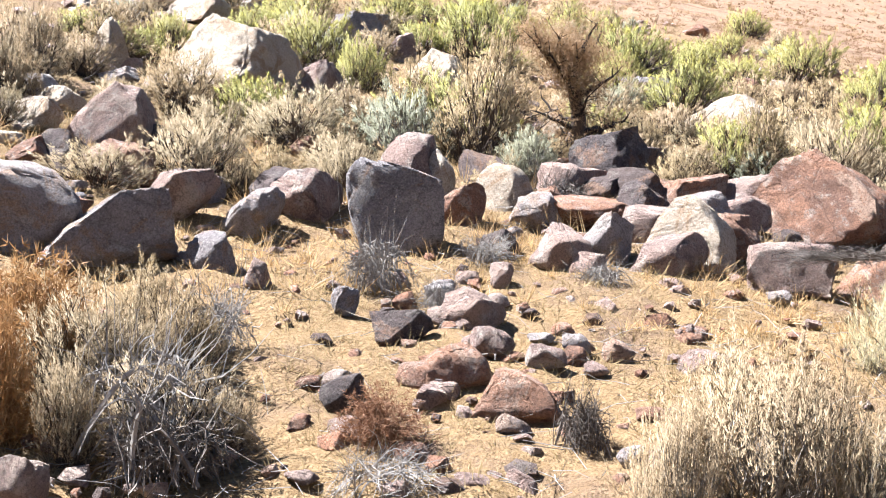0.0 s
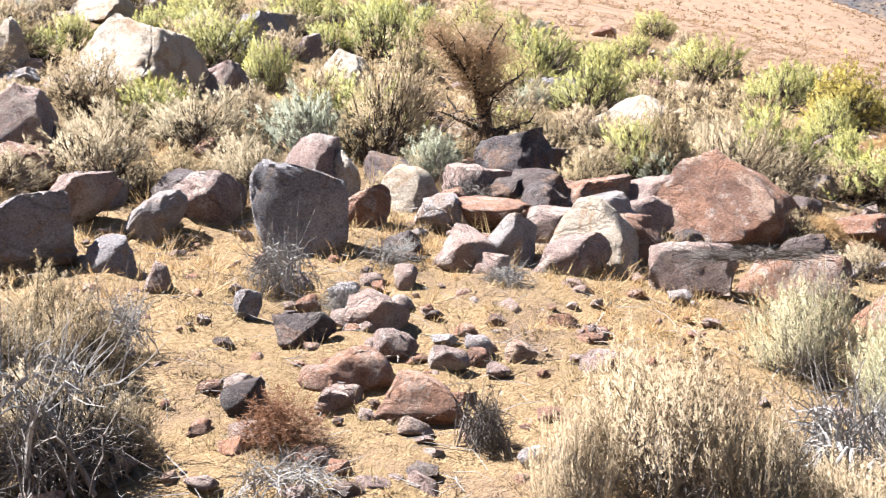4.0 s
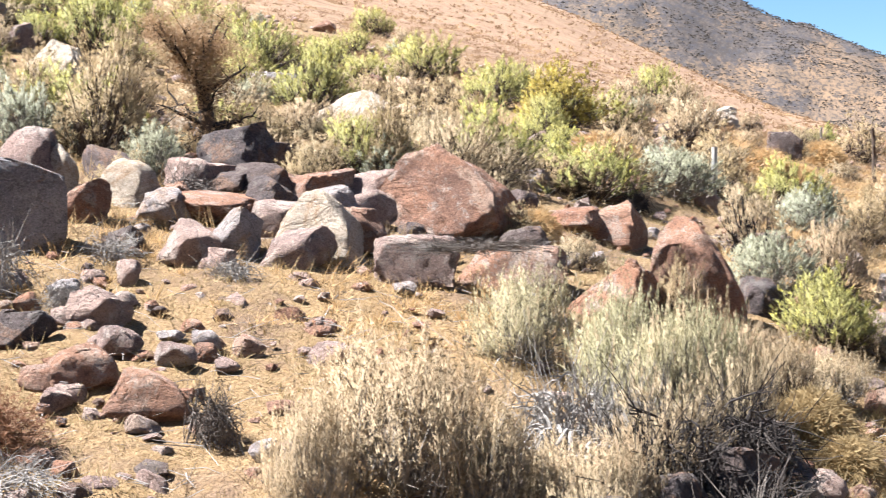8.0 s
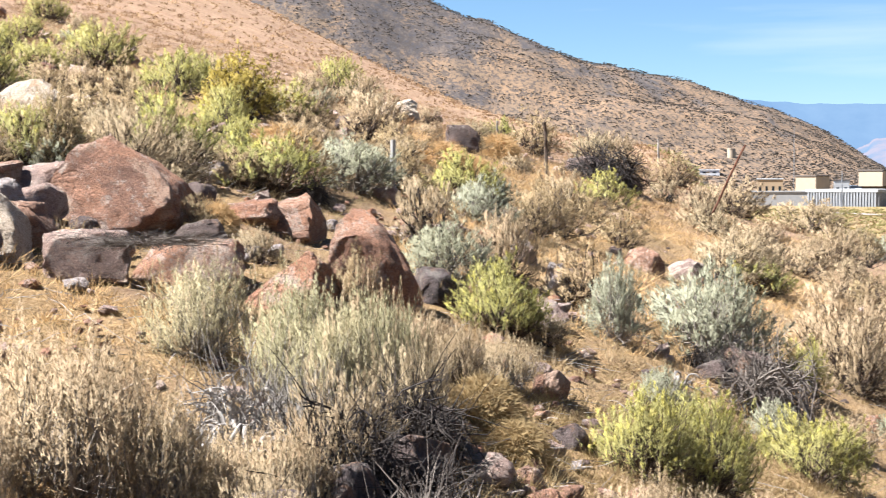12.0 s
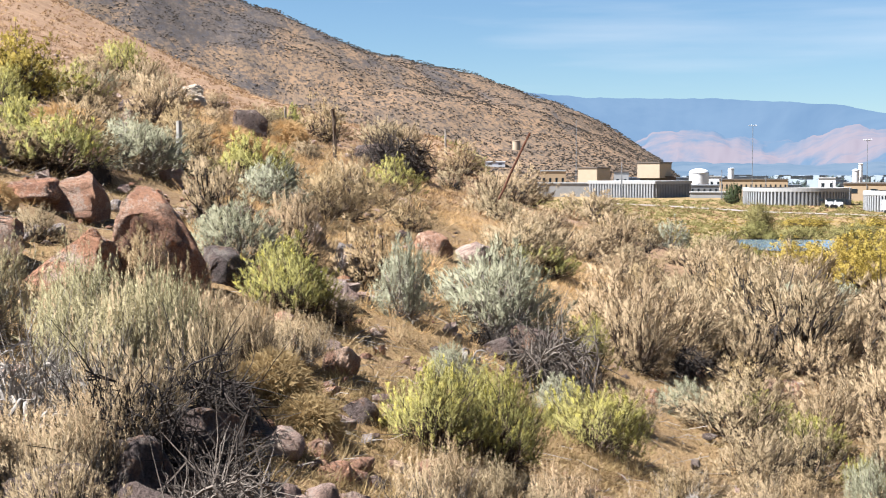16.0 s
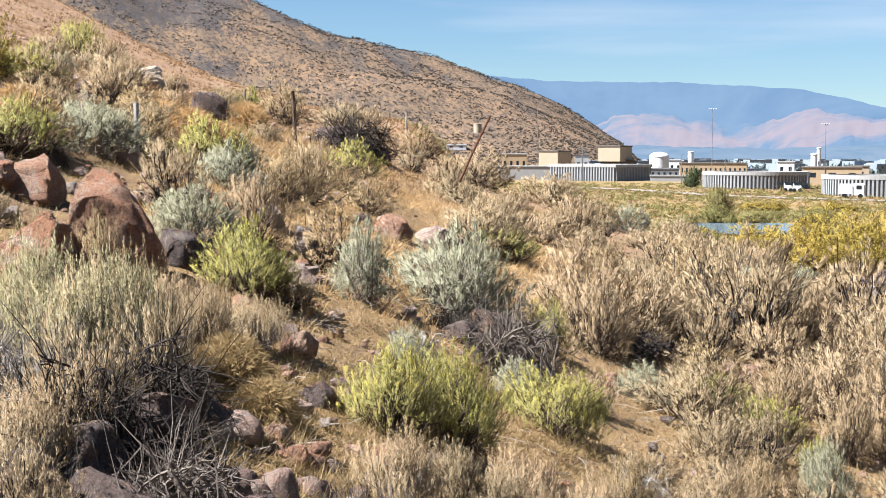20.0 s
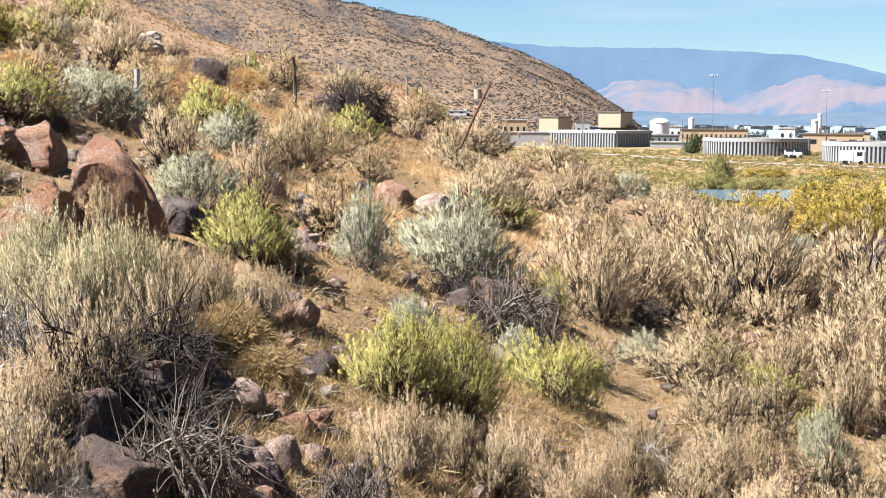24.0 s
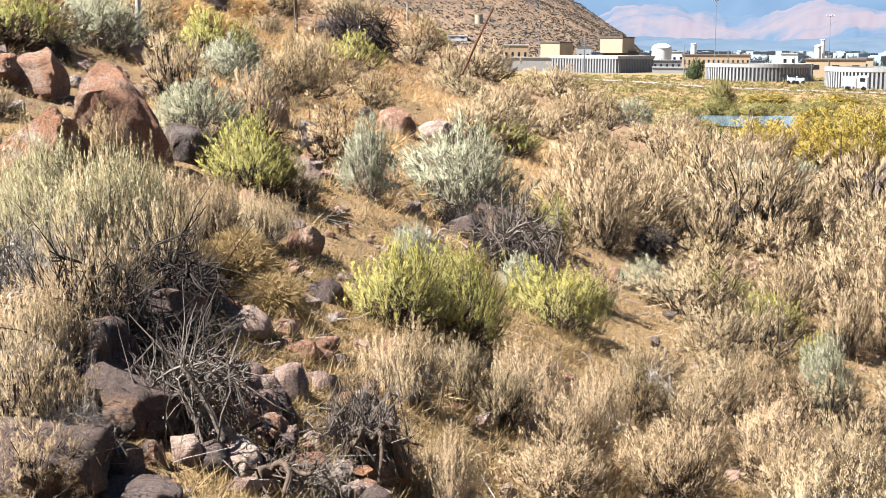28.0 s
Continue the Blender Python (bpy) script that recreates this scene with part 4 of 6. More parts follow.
def van(x, y, turn, label, w=5.2, h=2.1, box=False):
    """A parked van or box truck, side on."""
    top = new("box_truck" if box else "van")
    if box:
        part_box("cargo_box", top, WHITE, -w / 2, w / 2 - 1.9, 0, 2.3, 0.7, h, "white cargo box", 0.04)
        part_box("cab", top, WHITE, w / 2 - 1.8, w / 2, 0.1, 2.2, 0.5, 2.3, "", 0.2)
        part_box("window", top, GLASS, w / 2 - 1.3, w / 2 - 0.5, 0.08, 0.13, 1.4, 2.0, "dark side window", 0)
    else:
        part_box("body", top, WHITE, -w / 2, w / 2, 0, 1.9, 0.35, 1.15, "", 0.12)
        part_box("cab", top, WHITE, -w / 2 + 0.1, w / 2 - 1.2, 0.06, 1.84, 1.1, h, "", 0.25)
        for c in (-1.5, -0.1, 0.9):
            part_box("window", top, GLASS, c - 0.45, c + 0.45, 0.03, 0.09, 1.25, 1.75, "dark side window", 0)
    tyre = Shape().tube([(0, -0.02, 0), (0, 0.22, 0)], 0.36, 0.36, 16, True).mesh("wheel", TYRE)
    for c in (-w * 0.32, w * 0.32):
        child("wheel", tyre, top, m=pose(c, 0, 0.36))
        child("wheel", tyre, top, m=pose(c, 1.7, 0.36))
    return tagged(site(top, x, y, turn), label, "vehicle", "parked white vehicles")


# ---- things, stretch by stretch ----
# upper left of the slope: boulders
rock(-9.12, 14.00, 1.55, 1.40, 0.80, "cream", -8, 301, "big pale cream boulder with a chipped crown amid brush", form=((0, -1, 1), (0.5, -0.92, 0.9), (0.85, -0.72, 0.66), (1, -0.5, 0.45)), back=0.75)
rock(-8.22, 14.47, 0.70, 0.59, 0.39, "pink", 37, 2)
rock(-10.15, 13.03, 0.56, 0.40, 0.52, "cream", -18, 302, "upright pale cream boulder on the upper slope", form=((0, -1, 1), (0.6, -0.6, 0.9), (1, -0.1, 0.4)), back=0.8)
rock(-11.41, 14.11, 0.69, 0.58, 0.22, "grey", 34, 4)
rock(-11.66, 15.26, 0.78, 0.66, 0.09, "grey", 27, 5)
rock(-12.34, 15.34, 0.97, 0.83, 0.26, "cream", -10, 6, form=((0, -1, 1), (0.6, -0.85, 0.9), (1, -0.5, 0.6)), back=0.8)
rock(-12.17, 16.10, 0.54, 0.46, 0.32, "grey", 35, 7)
rock(-12.26, 17.98, 1.17, 1.00, 0.42, "cream", -12, 8, form=((0, -1, 1), (0.6, -0.8, 0.9), (1, -0.5, 0.5)), back=0.8)
rock(-12.87, 20.18, 0.66, 0.56, 0.31, "grey", 22, 9)
rock(-9.38, 12.25, 0.47, 0.40, 0.20, "grey", 49, 10)
rock(-7.87, 10.10, 0.84, 0.71, 0.52, "pink", 12, 303, "large pinkish angular boulder with a pointed top", form=((0, -1, 1), (0.5, -0.6, 1), (1, 0.1, 0.75)), back=0.7)
rock(-8.42, 9.79, 0.71, 0.46, 0.25, "cream", -8, 12, "low cream ledge of rock among darker boulders", form=((0, -1, 0.95), (0.5, -0.95, 1), (1, -0.7, 0.6)), back=0.75)
rock(-8.85, 10.60, 0.53, 0.45, 0.20, "cream", -10, 13, form=((0, -1, 1), (0.6, -0.8, 0.9), (1, -0.4, 0.6)), back=0.8)
rock(-8.91, 9.93, 0.29, 0.25, 0.10, "cream", 53, 14, name="stone")
rock(-7.42, 9.00, 0.51, 0.43, 0.33, "dark", 49, 15)
rock(-7.63, 8.79, 0.40, 0.34, 0.23, "red", 49, 16, name="stone")
rock(-8.06, 9.06, 0.39, 0.33, 0.12, "cream", 39, 17, name="stone")
rock(-7.06, 9.17, 0.66, 0.56, 0.32, "red", 37, 304, form=((0, -1, 1), (0.7, -0.8, 1), (1, -0.4, 0.7)))
# this boulder is given dark stone for the shade on it
rock(-7.42, 10.32, 0.48, 0.41, 0.25, "dark", 40, 19)
rock(-6.46, 7.46, 0.76, 0.64, 0.53, "grey", 30, 305, "large grey boulder with rusty stains beside others", form=((0, -1, 1), (0.6, -1, 0.95), (1, -0.9, 0.3)))
rock(-5.93, 7.55, 0.99, 0.59, 0.46, "grey", 39, 306, "long grey-brown boulder leaning against its neighbours", form=((0, -1, 1), (0.5, -0.6, 1), (1, 0.2, 1)))
rock(-4.57, 9.20, 0.78, 0.56, 0.63, "grey", 21, 307, "broad flat-faced blue-grey boulder in the rock row", cuts=14, form=((0, -0.5, 0.7), (0.3, -0.85, 0.95), (0.6, -1, 1), (0.8, -0.97, 1), (0.9, -0.88, 0.5), (1, -0.72, -0.45)), lean=0.05)
rock(-5.12, 10.54, 0.60, 0.50, 0.56, "pink", 35, 23)
rock(-4.85, 10.61, 0.30, 0.26, 0.44, "cream", 14, 24, name="stone")
rock(-4.41, 10.89, 0.65, 0.55, 0.36, "cream", -5, 308, "rounded cream boulder with a rusty base", cuts=20, sink=0.4, form=((0, -0.9, 0.95), (0.5, -1, 0.98), (0.8, -0.8, 0.82), (0.93, -0.55, 0.5), (1, -0.3, 0.25)), back=0.7)
rock(-4.08, 11.52, 0.49, 0.41, 0.31, "pink", 28, 26, name="stone")
rock(-3.97, 10.91, 0.36, 0.31, 0.22, "red", 13, 27, name="stone")
rock(-3.68, 11.53, 0.59, 0.50, 0.25, "dark", 27, 28)
rock(-3.59, 10.69, 0.85, 0.71, 0.25, "red", 28, 29)
rock(-3.48, 11.98, 0.56, 0.47, 0.22, "red", 5, 30, name="stone")
rock(-2.63, 10.29, 0.86, 0.73, 0.47, "cream", -8, 309, "split pale boulder with a dark shaded flank", cuts=6, form=((0, -1, 1), (0.5, -0.75, 0.75), (1, -0.5, 0.4)), back=0.7)
rock(-2.51, 11.29, 0.56, 0.47, 0.32, "pink", 1, 32, name="stone")
rock(-2.97, 12.42, 0.41, 0.35, 0.16, "grey", 14, 33, name="stone")
rock(-2.75, 12.65, 0.51, 0.43, 0.19, "pink", 11, 34, name="stone")
rock(-2.64, 9.76, 0.55, 0.47, 0.30, "pink", 8, 35, name="stone")
rock(-1.95, 11.85, 1.27, 0.95, 0.72, "red", -6, 310, "great rusty boulder with a pale top on flat blocks", cuts=9, sink=0.12, form=((0, -0.95, 0.95), (0.25, -1, 1), (0.5, -0.86, 0.88), (0.75, -0.62, 0.52), (0.92, -0.45, 0.15), (1, -0.34, 0.02)), back=0.7)
rock(-1.81, 9.95, 0.69, 0.59, 0.34, "pink", 18, 311, "tan rock block set below the great rusty boulder", cuts=8, form=((0, -1, 1), (1, -0.95, 0.8)))
rock(-1.18, 10.48, 0.83, 0.71, 0.31, "red", 2, 312, "flat-topped reddish block below the great boulder", cuts=7, form=((0, -1, 1), (1, -0.95, 0.95)))
rock(-0.47, 10.25, 0.80, 0.68, 0.41, "red", -25, 313, "wedge-shaped rusty boulder with a pale slanting upper face", cuts=7, form=((0, -1, 1), (0.5, -0.3, 1), (1, 0.45, 0.95)), back=0.6)
rock(0.28, 11.03, 0.96, 0.81, 0.79, "red", -6, 314, "tall slanting brown boulder with a pale crest", cuts=8, form=((0, -1, 1), (0.4, -0.97, 0.72), (0.7, -0.88, 0.25), (0.9, -0.78, -0.1), (1, -0.68, -0.32)), back=0.6)
rock(0.76, 11.57, 0.47, 0.40, 0.34, "dark", -5, 41)
rock(-0.58, 13.00, 0.66, 0.56, 0.37, "red", -15, 315, "triangular brown boulder with a sunlit face", cuts=6, form=((0, -1, 1), (0.5, -0.6, 0.95), (1, -0.1, 0.6)), back=0.6)
rock(-0.93, 12.93, 0.66, 0.56, 0.25, "red", -2, 43)
rock(-1.15, 17.29, 0.54, 0.46, 0.37, "pink", -1, 44)
rock(2.17, 28.82, 0.79, 0.67, 0.54, "dark", 3, 316, "dark upright block on the open slope", cuts=7, form=((0, -0.9, 1), (0.7, -0.9, 0.95), (1, -0.8, 0.3)))
rock(-0.07, 24.85, 0.56, 0.48, 0.37, "dark", 0, 46)
rock(1.08, 35.45, 0.97, 0.82, 0.49, "cream", -2, 47)
rock(1.47, 37.80, 0.42, 0.36, 0.30, "dark", -9, 48, name="stone")
rock(-1.43, 13.12, 0.41, 0.35, 0.26, "dark", -5, 49, name="stone")
rock(1.61, 15.57, 0.53, 0.45, 0.26, "red", 4, 50)
rock(1.81, 14.77, 0.34, 0.29, 0.29, "grey", -17, 51, cuts=20, sink=0.4, name="stone")
rock(1.71, 12.09, 0.43, 0.51, 0.22, "pink", 0, 52, name="stone")
rock(4.26, 17.57, 0.61, 0.52, 0.32, "pink", -17, 53)
rock(1.44, 9.77, 0.32, 0.27, 0.20, "red", 2, 54, cuts=20, sink=0.4, name="stone")
rock(3.65, 17.40, 0.56, 0.47, 0.30, "red", -14, 55, cuts=20, sink=0.4)
rock(0.80, 7.65, 0.30, 0.25, 0.17, "pink", 5, 317, "rounded pinkish stone on straw", cuts=24)
rock(1.04, 7.81, 0.20, 0.17, 0.11, "red", -6, 57, cuts=20, sink=0.4, name="stone")
rock(1.17, 7.48, 0.25, 0.21, 0.12, "red", -15, 58, cuts=20, sink=0.4, name="stone")
rock(0.95, 6.92, 0.22, 0.19, 0.17, "pink", -2, 59, cuts=20, sink=0.4, name="stone")
rock(0.79, 6.59, 0.19, 0.16, 0.12, "pink", -3, 60, cuts=20, sink=0.4, name="stone")
rock(1.32, 7.04, 0.21, 0.17, 0.08, "pink", -6, 61, cuts=20, sink=0.4, name="stone")
rock(1.15, 7.09, 0.22, 0.19, 0.12, "pink", -10, 62, cuts=20, sink=0.4, name="stone")
rock(0.77, 7.99, 0.13, 0.11, 0.08, "red", -12, 63, cuts=20, sink=0.4, name="stone")
rock(0.75, 6.90, 0.21, 0.18, 0.13, "pink", -3, 64, cuts=20, sink=0.4, name="stone")
rock(0.54, 6.13, 0.14, 0.12, 0.10, "pink", -14, 65, cuts=20, sink=0.4, name="stone")
rock(0.22, 5.78, 0.14, 0.12, 0.10, "red", 2, 66, cuts=20, sink=0.4, name="stone")
# dark stones of the bank: its shade is put into their colour
rock(-0.03, 5.79, 0.30, 0.25, 0.14, "dark", 4, 67, cuts=20, sink=0.4, name="stone")
rock(0.14, 6.49, 0.21, 0.18, 0.12, "dark", -4, 68, cuts=20, sink=0.4, name="stone")
rock(-0.09, 6.77, 0.28, 0.24, 0.10, "dark", 8, 69, cuts=20, sink=0.4, name="stone")
rock(0.38, 5.90, 0.16, 0.14, 0.10, "pink", -11, 70, cuts=20, sink=0.4, name="stone")
rock(1.26, 7.76, 0.20, 0.17, 0.08, "red", -12, 71, cuts=20, sink=0.4, name="stone")
rock(0.98, 9.88, 0.18, 0.16, 0.12, "red", 1, 72, cuts=20, sink=0.4, name="stone")
rock(0.92, 10.01, 0.23, 0.20, 0.14, "dark", -8, 73, cuts=20, sink=0.4, name="stone")
rock(0.79, 8.71, 0.16, 0.14, 0.13, "dark", -0, 74, cuts=20, sink=0.4, name="stone")
rock(6.81, 13.96, 0.54, 0.46, 0.20, "red", -23, 75, cuts=20, sink=0.4)
rock(4.58, 11.97, 0.26, 0.22, 0.13, "red", -10, 76, cuts=20, sink=0.4, name="stone")
rock(1.43, 8.78, 0.27, 0.23, 0.14, "dark", 3, 77, cuts=20, sink=0.4, name="stone")
rock(0.62, 7.62, 0.23, 0.20, 0.12, "dark", 1, 78, cuts=20, sink=0.4, name="stone")
rock(0.10, 5.61, 0.23, 0.20, 0.12, "dark", 6, 79, cuts=20, sink=0.4, name="stone")
rock(0.14, 5.44, 0.43, 0.36, 0.07, "dark", -10, 80, cuts=20, sink=0.4, name="stone")
rock(-3.07, 6.97, 0.47, 0.40, 0.21, "red", 29, 318, "flat reddish-brown stone slab in the straw", cuts=8, form=((0, -1, 1), (0.6, -0.8, 0.7), (1, -0.3, 0.2)))
rock(-3.22, 6.81, 0.28, 0.24, 0.12, "red", 34, 82, name="stone")
rock(-2.63, 6.74, 0.50, 0.42, 0.21, "red", 19, 319, "low reddish-brown boulder in the straw", cuts=9, form=((0, -1, 1), (0.6, -0.7, 0.7), (1, -0.5, 0.1)))
rock(-2.92, 7.40, 0.21, 0.17, 0.05, "red", 23, 84, name="stone")
rock(-3.36, 7.86, 0.43, 0.37, 0.23, "pink", 23, 320, "rounded brown stone beside dead wood", cuts=24)
rock(-3.53, 8.74, 0.18, 0.16, 0.15, "pink", 33, 86, name="stone")
rock(-3.06, 7.42, 0.28, 0.24, 0.16, "pink", 18, 87, name="stone")
rock(-2.71, 7.38, 0.26, 0.22, 0.14, "pink", 18, 88, name="stone")
rock(-2.54, 6.45, 0.19, 0.16, 0.09, "grey", 10, 89, name="stone")
rock(-1.88, 6.31, 0.17, 0.14, 0.12, "grey", 15, 90, name="stone")
rock(-1.77, 6.34, 0.16, 0.13, 0.12, "pink", 19, 91, name="stone")
rock(-3.44, 6.33, 0.26, 0.22, 0.17, "dark", 39, 92, name="stone")
# dark stone again in place of shade
rock(-3.62, 7.38, 0.41, 0.35, 0.18, "dark", 36, 93, name="stone")
rock(-4.09, 4.66, 0.26, 0.22, 0.22, "pink", 37, 321, "weathered pinkish stone among grey brush")
rock(-4.15, 7.68, 0.21, 0.18, 0.15, "grey", 40, 95, name="stone")
rock(-2.75, 5.51, 0.19, 0.16, 0.08, "pink", 19, 96, name="stone")
rock(-3.17, 5.45, 0.17, 0.15, 0.06, "pink", 38, 97, name="stone")
rock(-5.24, 7.82, 0.39, 0.33, 0.28, "grey", 26, 98, name="stone")
rock(-4.79, 7.67, 0.21, 0.18, 0.22, "pink", 30, 99, name="stone")
rock(-1.96, 6.92, 0.23, 0.20, 0.09, "red", 6, 100, name="stone")
rock(-2.43, 7.42, 0.16, 0.14, 0.08, "pink", 27, 101, name="stone")
rock(-2.35, 6.21, 0.12, 0.10, 0.05, "pink", 29, 102, name="stone")
rock(-2.47, 5.78, 0.20, 0.17, 0.06, "pink", 15, 103, name="stone")
rock(-3.13, 9.73, 0.47, 0.40, 0.38, "grey", 18, 104, name="stone")
rock(-3.35, 9.43, 0.51, 0.44, 0.31, "pink", 14, 105, name="stone")
rock(-1.92, 7.83, 0.33, 0.28, 0.13, "pink", 14, 106, name="stone")
rock(-3.90, 16.85, 1.16, 0.99, 0.43, "cream", -15, 322, "smooth white boulder on the upper slope", cuts=18, form=((0, -1, 1), (0.6, -0.75, 0.95), (1, -0.3, 0.5)), back=0.8)
rock(-3.45, 17.59, 0.53, 0.45, 0.33, "cream", 2, 108)
rock(-5.44, 18.70, 0.92, 0.78, 0.32, "grey", 25, 323, "flat pale slab on the upper slope", cuts=8, form=((0, -1, 1), (1, -0.9, 0.8)))
rock(-5.65, 21.59, 0.72, 0.61, 0.33, "pink", 9, 110)
rock(-7.51, 16.24, 1.04, 0.88, 0.54, "cream", -6, 324, "pale boulder among tan brush", cuts=9, form=((0, -1, 1), (0.6, -0.7, 0.8), (1, -0.1, 0.45)), back=0.8)
rock(-9.35, 20.09, 0.60, 0.51, 0.25, "grey", 14, 112)
rock(-10.37, 19.52, 1.08, 0.92, 0.49, "grey", 16, 325, "dark-sided slab among green brush", cuts=7)
rock(-9.09, 18.49, 0.47, 0.40, 0.43, "pink", 19, 114)
rock(-4.62, 21.36, 0.50, 0.43, 0.28, "red", 8, 115)
rock(-8.19, 15.24, 0.32, 0.27, 0.14, "cream", 39, 116, name="stone")
rock(-5.02, 13.92, 0.34, 0.29, 0.34, "cream", 29, 117, name="stone")
# dark boulders fill a hollow that lies in shadow
rock(-3.80, 12.66, 0.73, 0.62, 0.33, "dark", 16, 118)
rock(-3.29, 12.00, 0.43, 0.36, 0.17, "dark", 14, 119, name="stone")
rock(-0.05, 25.57, 0.71, 0.60, 0.31, "dark", 4, 120)
rock(1.01, 33.93, 1.10, 0.93, 0.46, "cream", 7, 121)
rock(-1.40, 21.55, 0.58, 0.49, 0.06, "pink", -0, 122)
rock(15.70, 26.71, 0.71, 0.61, 0.34, "dark", -23, 123, cuts=20, sink=0.4)
rock(16.26, 26.75, 1.01, 0.86, 0.48, "dark", -34, 124, cuts=20, sink=0.4)
rock(14.77, 24.84, 0.60, 0.51, 0.32, "grey", -28, 125, cuts=20, sink=0.4)
# dark stone stands in for the shade of the hollow
rock(-0.00, 6.46, 0.49, 0.42, 0.33, "dark", 6, 330, "rocky bank coloured dark for the shade of brush", cuts=22)
rock(-0.18, 5.45, 0.58, 0.49, 0.25, "dark", 2, 331, "boulder coloured dark for the shade of overhanging brush", cuts=22)
rock(0.59, 7.90, 0.44, 0.37, 0.16, "dark", 0, 128, cuts=20, sink=0.4, name="stone")
rock(-5.42, 9.41, 0.65, 0.55, 0.38, "pink", 35, 340)
rock(-6.35, 9.28, 0.52, 0.44, 0.23, "grey", 23, 341)
rock(-5.54, 8.82, 0.48, 0.41, 0.33, "grey", 21, 342)
rock(-4.01, 11.90, 0.50, 0.43, 0.22, "pink", 10, 343, name="stone")
rock(-3.93, 10.41, 0.51, 0.44, 0.27, "grey", 14, 344, name="stone")
rock(-3.04, 10.61, 0.51, 0.44, 0.27, "pink", 9, 345, name="stone")
rock(-4.41, 10.10, 0.38, 0.33, 0.32, "red", 13, 346, name="stone")
rock(-8.62, 11.92, 0.51, 0.43, 0.32, "grey", 29, 347)
rock(-9.17, 10.66, 0.52, 0.44, 0.21, "grey", 43, 348)
rock(-11.54, 15.93, 0.54, 0.46, 0.28, "grey", 45, 349)
rock(-6.62, 7.92, 0.57, 0.49, 0.23, "red", 36, 350)
rock(-9.99, 17.42, 0.56, 0.47, 0.29, "pink", 27, 351)
rock(-6.69, 16.37, 0.49, 0.42, 0.26, "grey", 20, 352)
rock(-2.47, 10.73, 0.58, 0.49, 0.30, "red", 17, 353)
rock(-0.57, 15.59, 0.58, 0.49, 0.29, "red", 9, 354)
rock(-1.45, 14.96, 0.42, 0.35, 0.22, "grey", 16, 355, name="stone")
rock(-2.73, 10.78, 0.65, 0.55, 0.41, "grey", 11, 356)
rock(-3.17, 10.81, 0.53, 0.44, 0.43, "dark", 21, 357, name="stone")
rock(0.19, 12.06, 0.50, 0.43, 0.27, "dark", -5, 358)
rock(-2.80, 11.33, 0.17, 0.14, 0.06, "red", 22, 148, name="stone")
rock(-4.65, 9.04, 0.12, 0.10, 0.05, "grey", 21, 149, name="stone")
rock(-2.63, 10.80, 0.28, 0.24, 0.09, "grey", 23, 150, name="stone")
rock(-2.10, 10.70, 0.30, 0.25, 0.09, "grey", 11, 151, name="stone")
rock(-2.53, 13.20, 0.21, 0.18, 0.09, "grey", 16, 152, name="stone")
rock(-6.58, 8.93, 0.25, 0.21, 0.08, "grey", 37, 153, name="stone")
rock(-5.55, 10.84, 0.28, 0.22, 0.08, "grey", 23, 154, name="stone")
rock(-2.91, 12.58, 0.38, 0.33, 0.13, "pink", 13, 155, name="stone")
rock(-2.79, 11.72, 0.33, 0.28, 0.18, "grey", 3, 156, name="stone")
rock(-4.10, 11.87, 0.28, 0.24, 0.09, "red", 8, 157, name="stone")
rock(-3.27, 12.63, 0.29, 0.24, 0.08, "grey", 15, 158, name="stone")
rock(-2.11, 11.30, 0.26, 0.22, 0.13, "dark", 10, 159, name="stone")
rock(-4.69, 10.63, 0.15, 0.12, 0.08, "pink", 32, 160, name="stone")
rock(-3.30, 9.91, 0.15, 0.13, 0.08, "red", 7, 161, name="stone")
rock(-6.80, 9.24, 0.24, 0.21, 0.10, "red", 38, 162, name="stone")
rock(-1.85, 11.68, 0.34, 0.29, 0.16, "red", 9, 163, name="stone")
rock(-3.15, 11.94, 0.40, 0.34, 0.19, "grey", 17, 164, name="stone")
rock(-6.80, 8.36, 0.17, 0.14, 0.08, "grey", 45, 165, name="stone")
rock(-3.93, 9.91, 0.20, 0.17, 0.09, "grey", 22, 166, name="stone")
rock(-3.86, 9.48, 0.31, 0.26, 0.17, "dark", 24, 167, name="stone")
rock(-3.12, 13.02, 0.20, 0.17, 0.08, "grey", 13, 168, name="stone")
rock(-1.63, 11.60, 0.20, 0.17, 0.06, "pink", 11, 169, name="stone")
rock(-5.30, 10.30, 0.19, 0.16, 0.08, "grey", 21, 170, name="stone")
rock(-5.24, 10.89, 0.20, 0.17, 0.08, "red", 27, 171, name="stone")
rock(-5.84, 10.20, 0.31, 0.26, 0.10, "grey", 34, 172, name="stone")
rock(-3.85, 9.56, 0.28, 0.24, 0.08, "grey", 15, 173, name="stone")
rock(-7.01, 8.59, 0.24, 0.20, 0.08, "grey", 51, 174, name="stone")
rock(-5.63, 10.73, 0.40, 0.34, 0.18, "red", 34, 175, name="stone")
rock(-3.40, 10.04, 0.35, 0.30, 0.11, "red", 30, 176, name="stone")
rock(-2.52, 11.76, 0.18, 0.15, 0.09, "grey", 7, 177, name="stone")
rock(-5.50, 7.87, 0.14, 0.12, 0.07, "grey", 34, 178, name="stone")
rock(-3.54, 10.16, 0.12, 0.10, 0.05, "pink", 13, 179, name="stone")
rock(-3.42, 10.56, 0.15, 0.13, 0.08, "grey", 7, 180, name="stone")
rock(-3.10, 12.74, 0.40, 0.34, 0.16, "red", 2, 181, name="stone")
rock(-2.83, 7.99, 0.17, 0.15, 0.07, "red", 13, 182, name="stone")
rock(-3.40, 8.01, 0.23, 0.20, 0.07, "dark", 32, 183, name="stone")
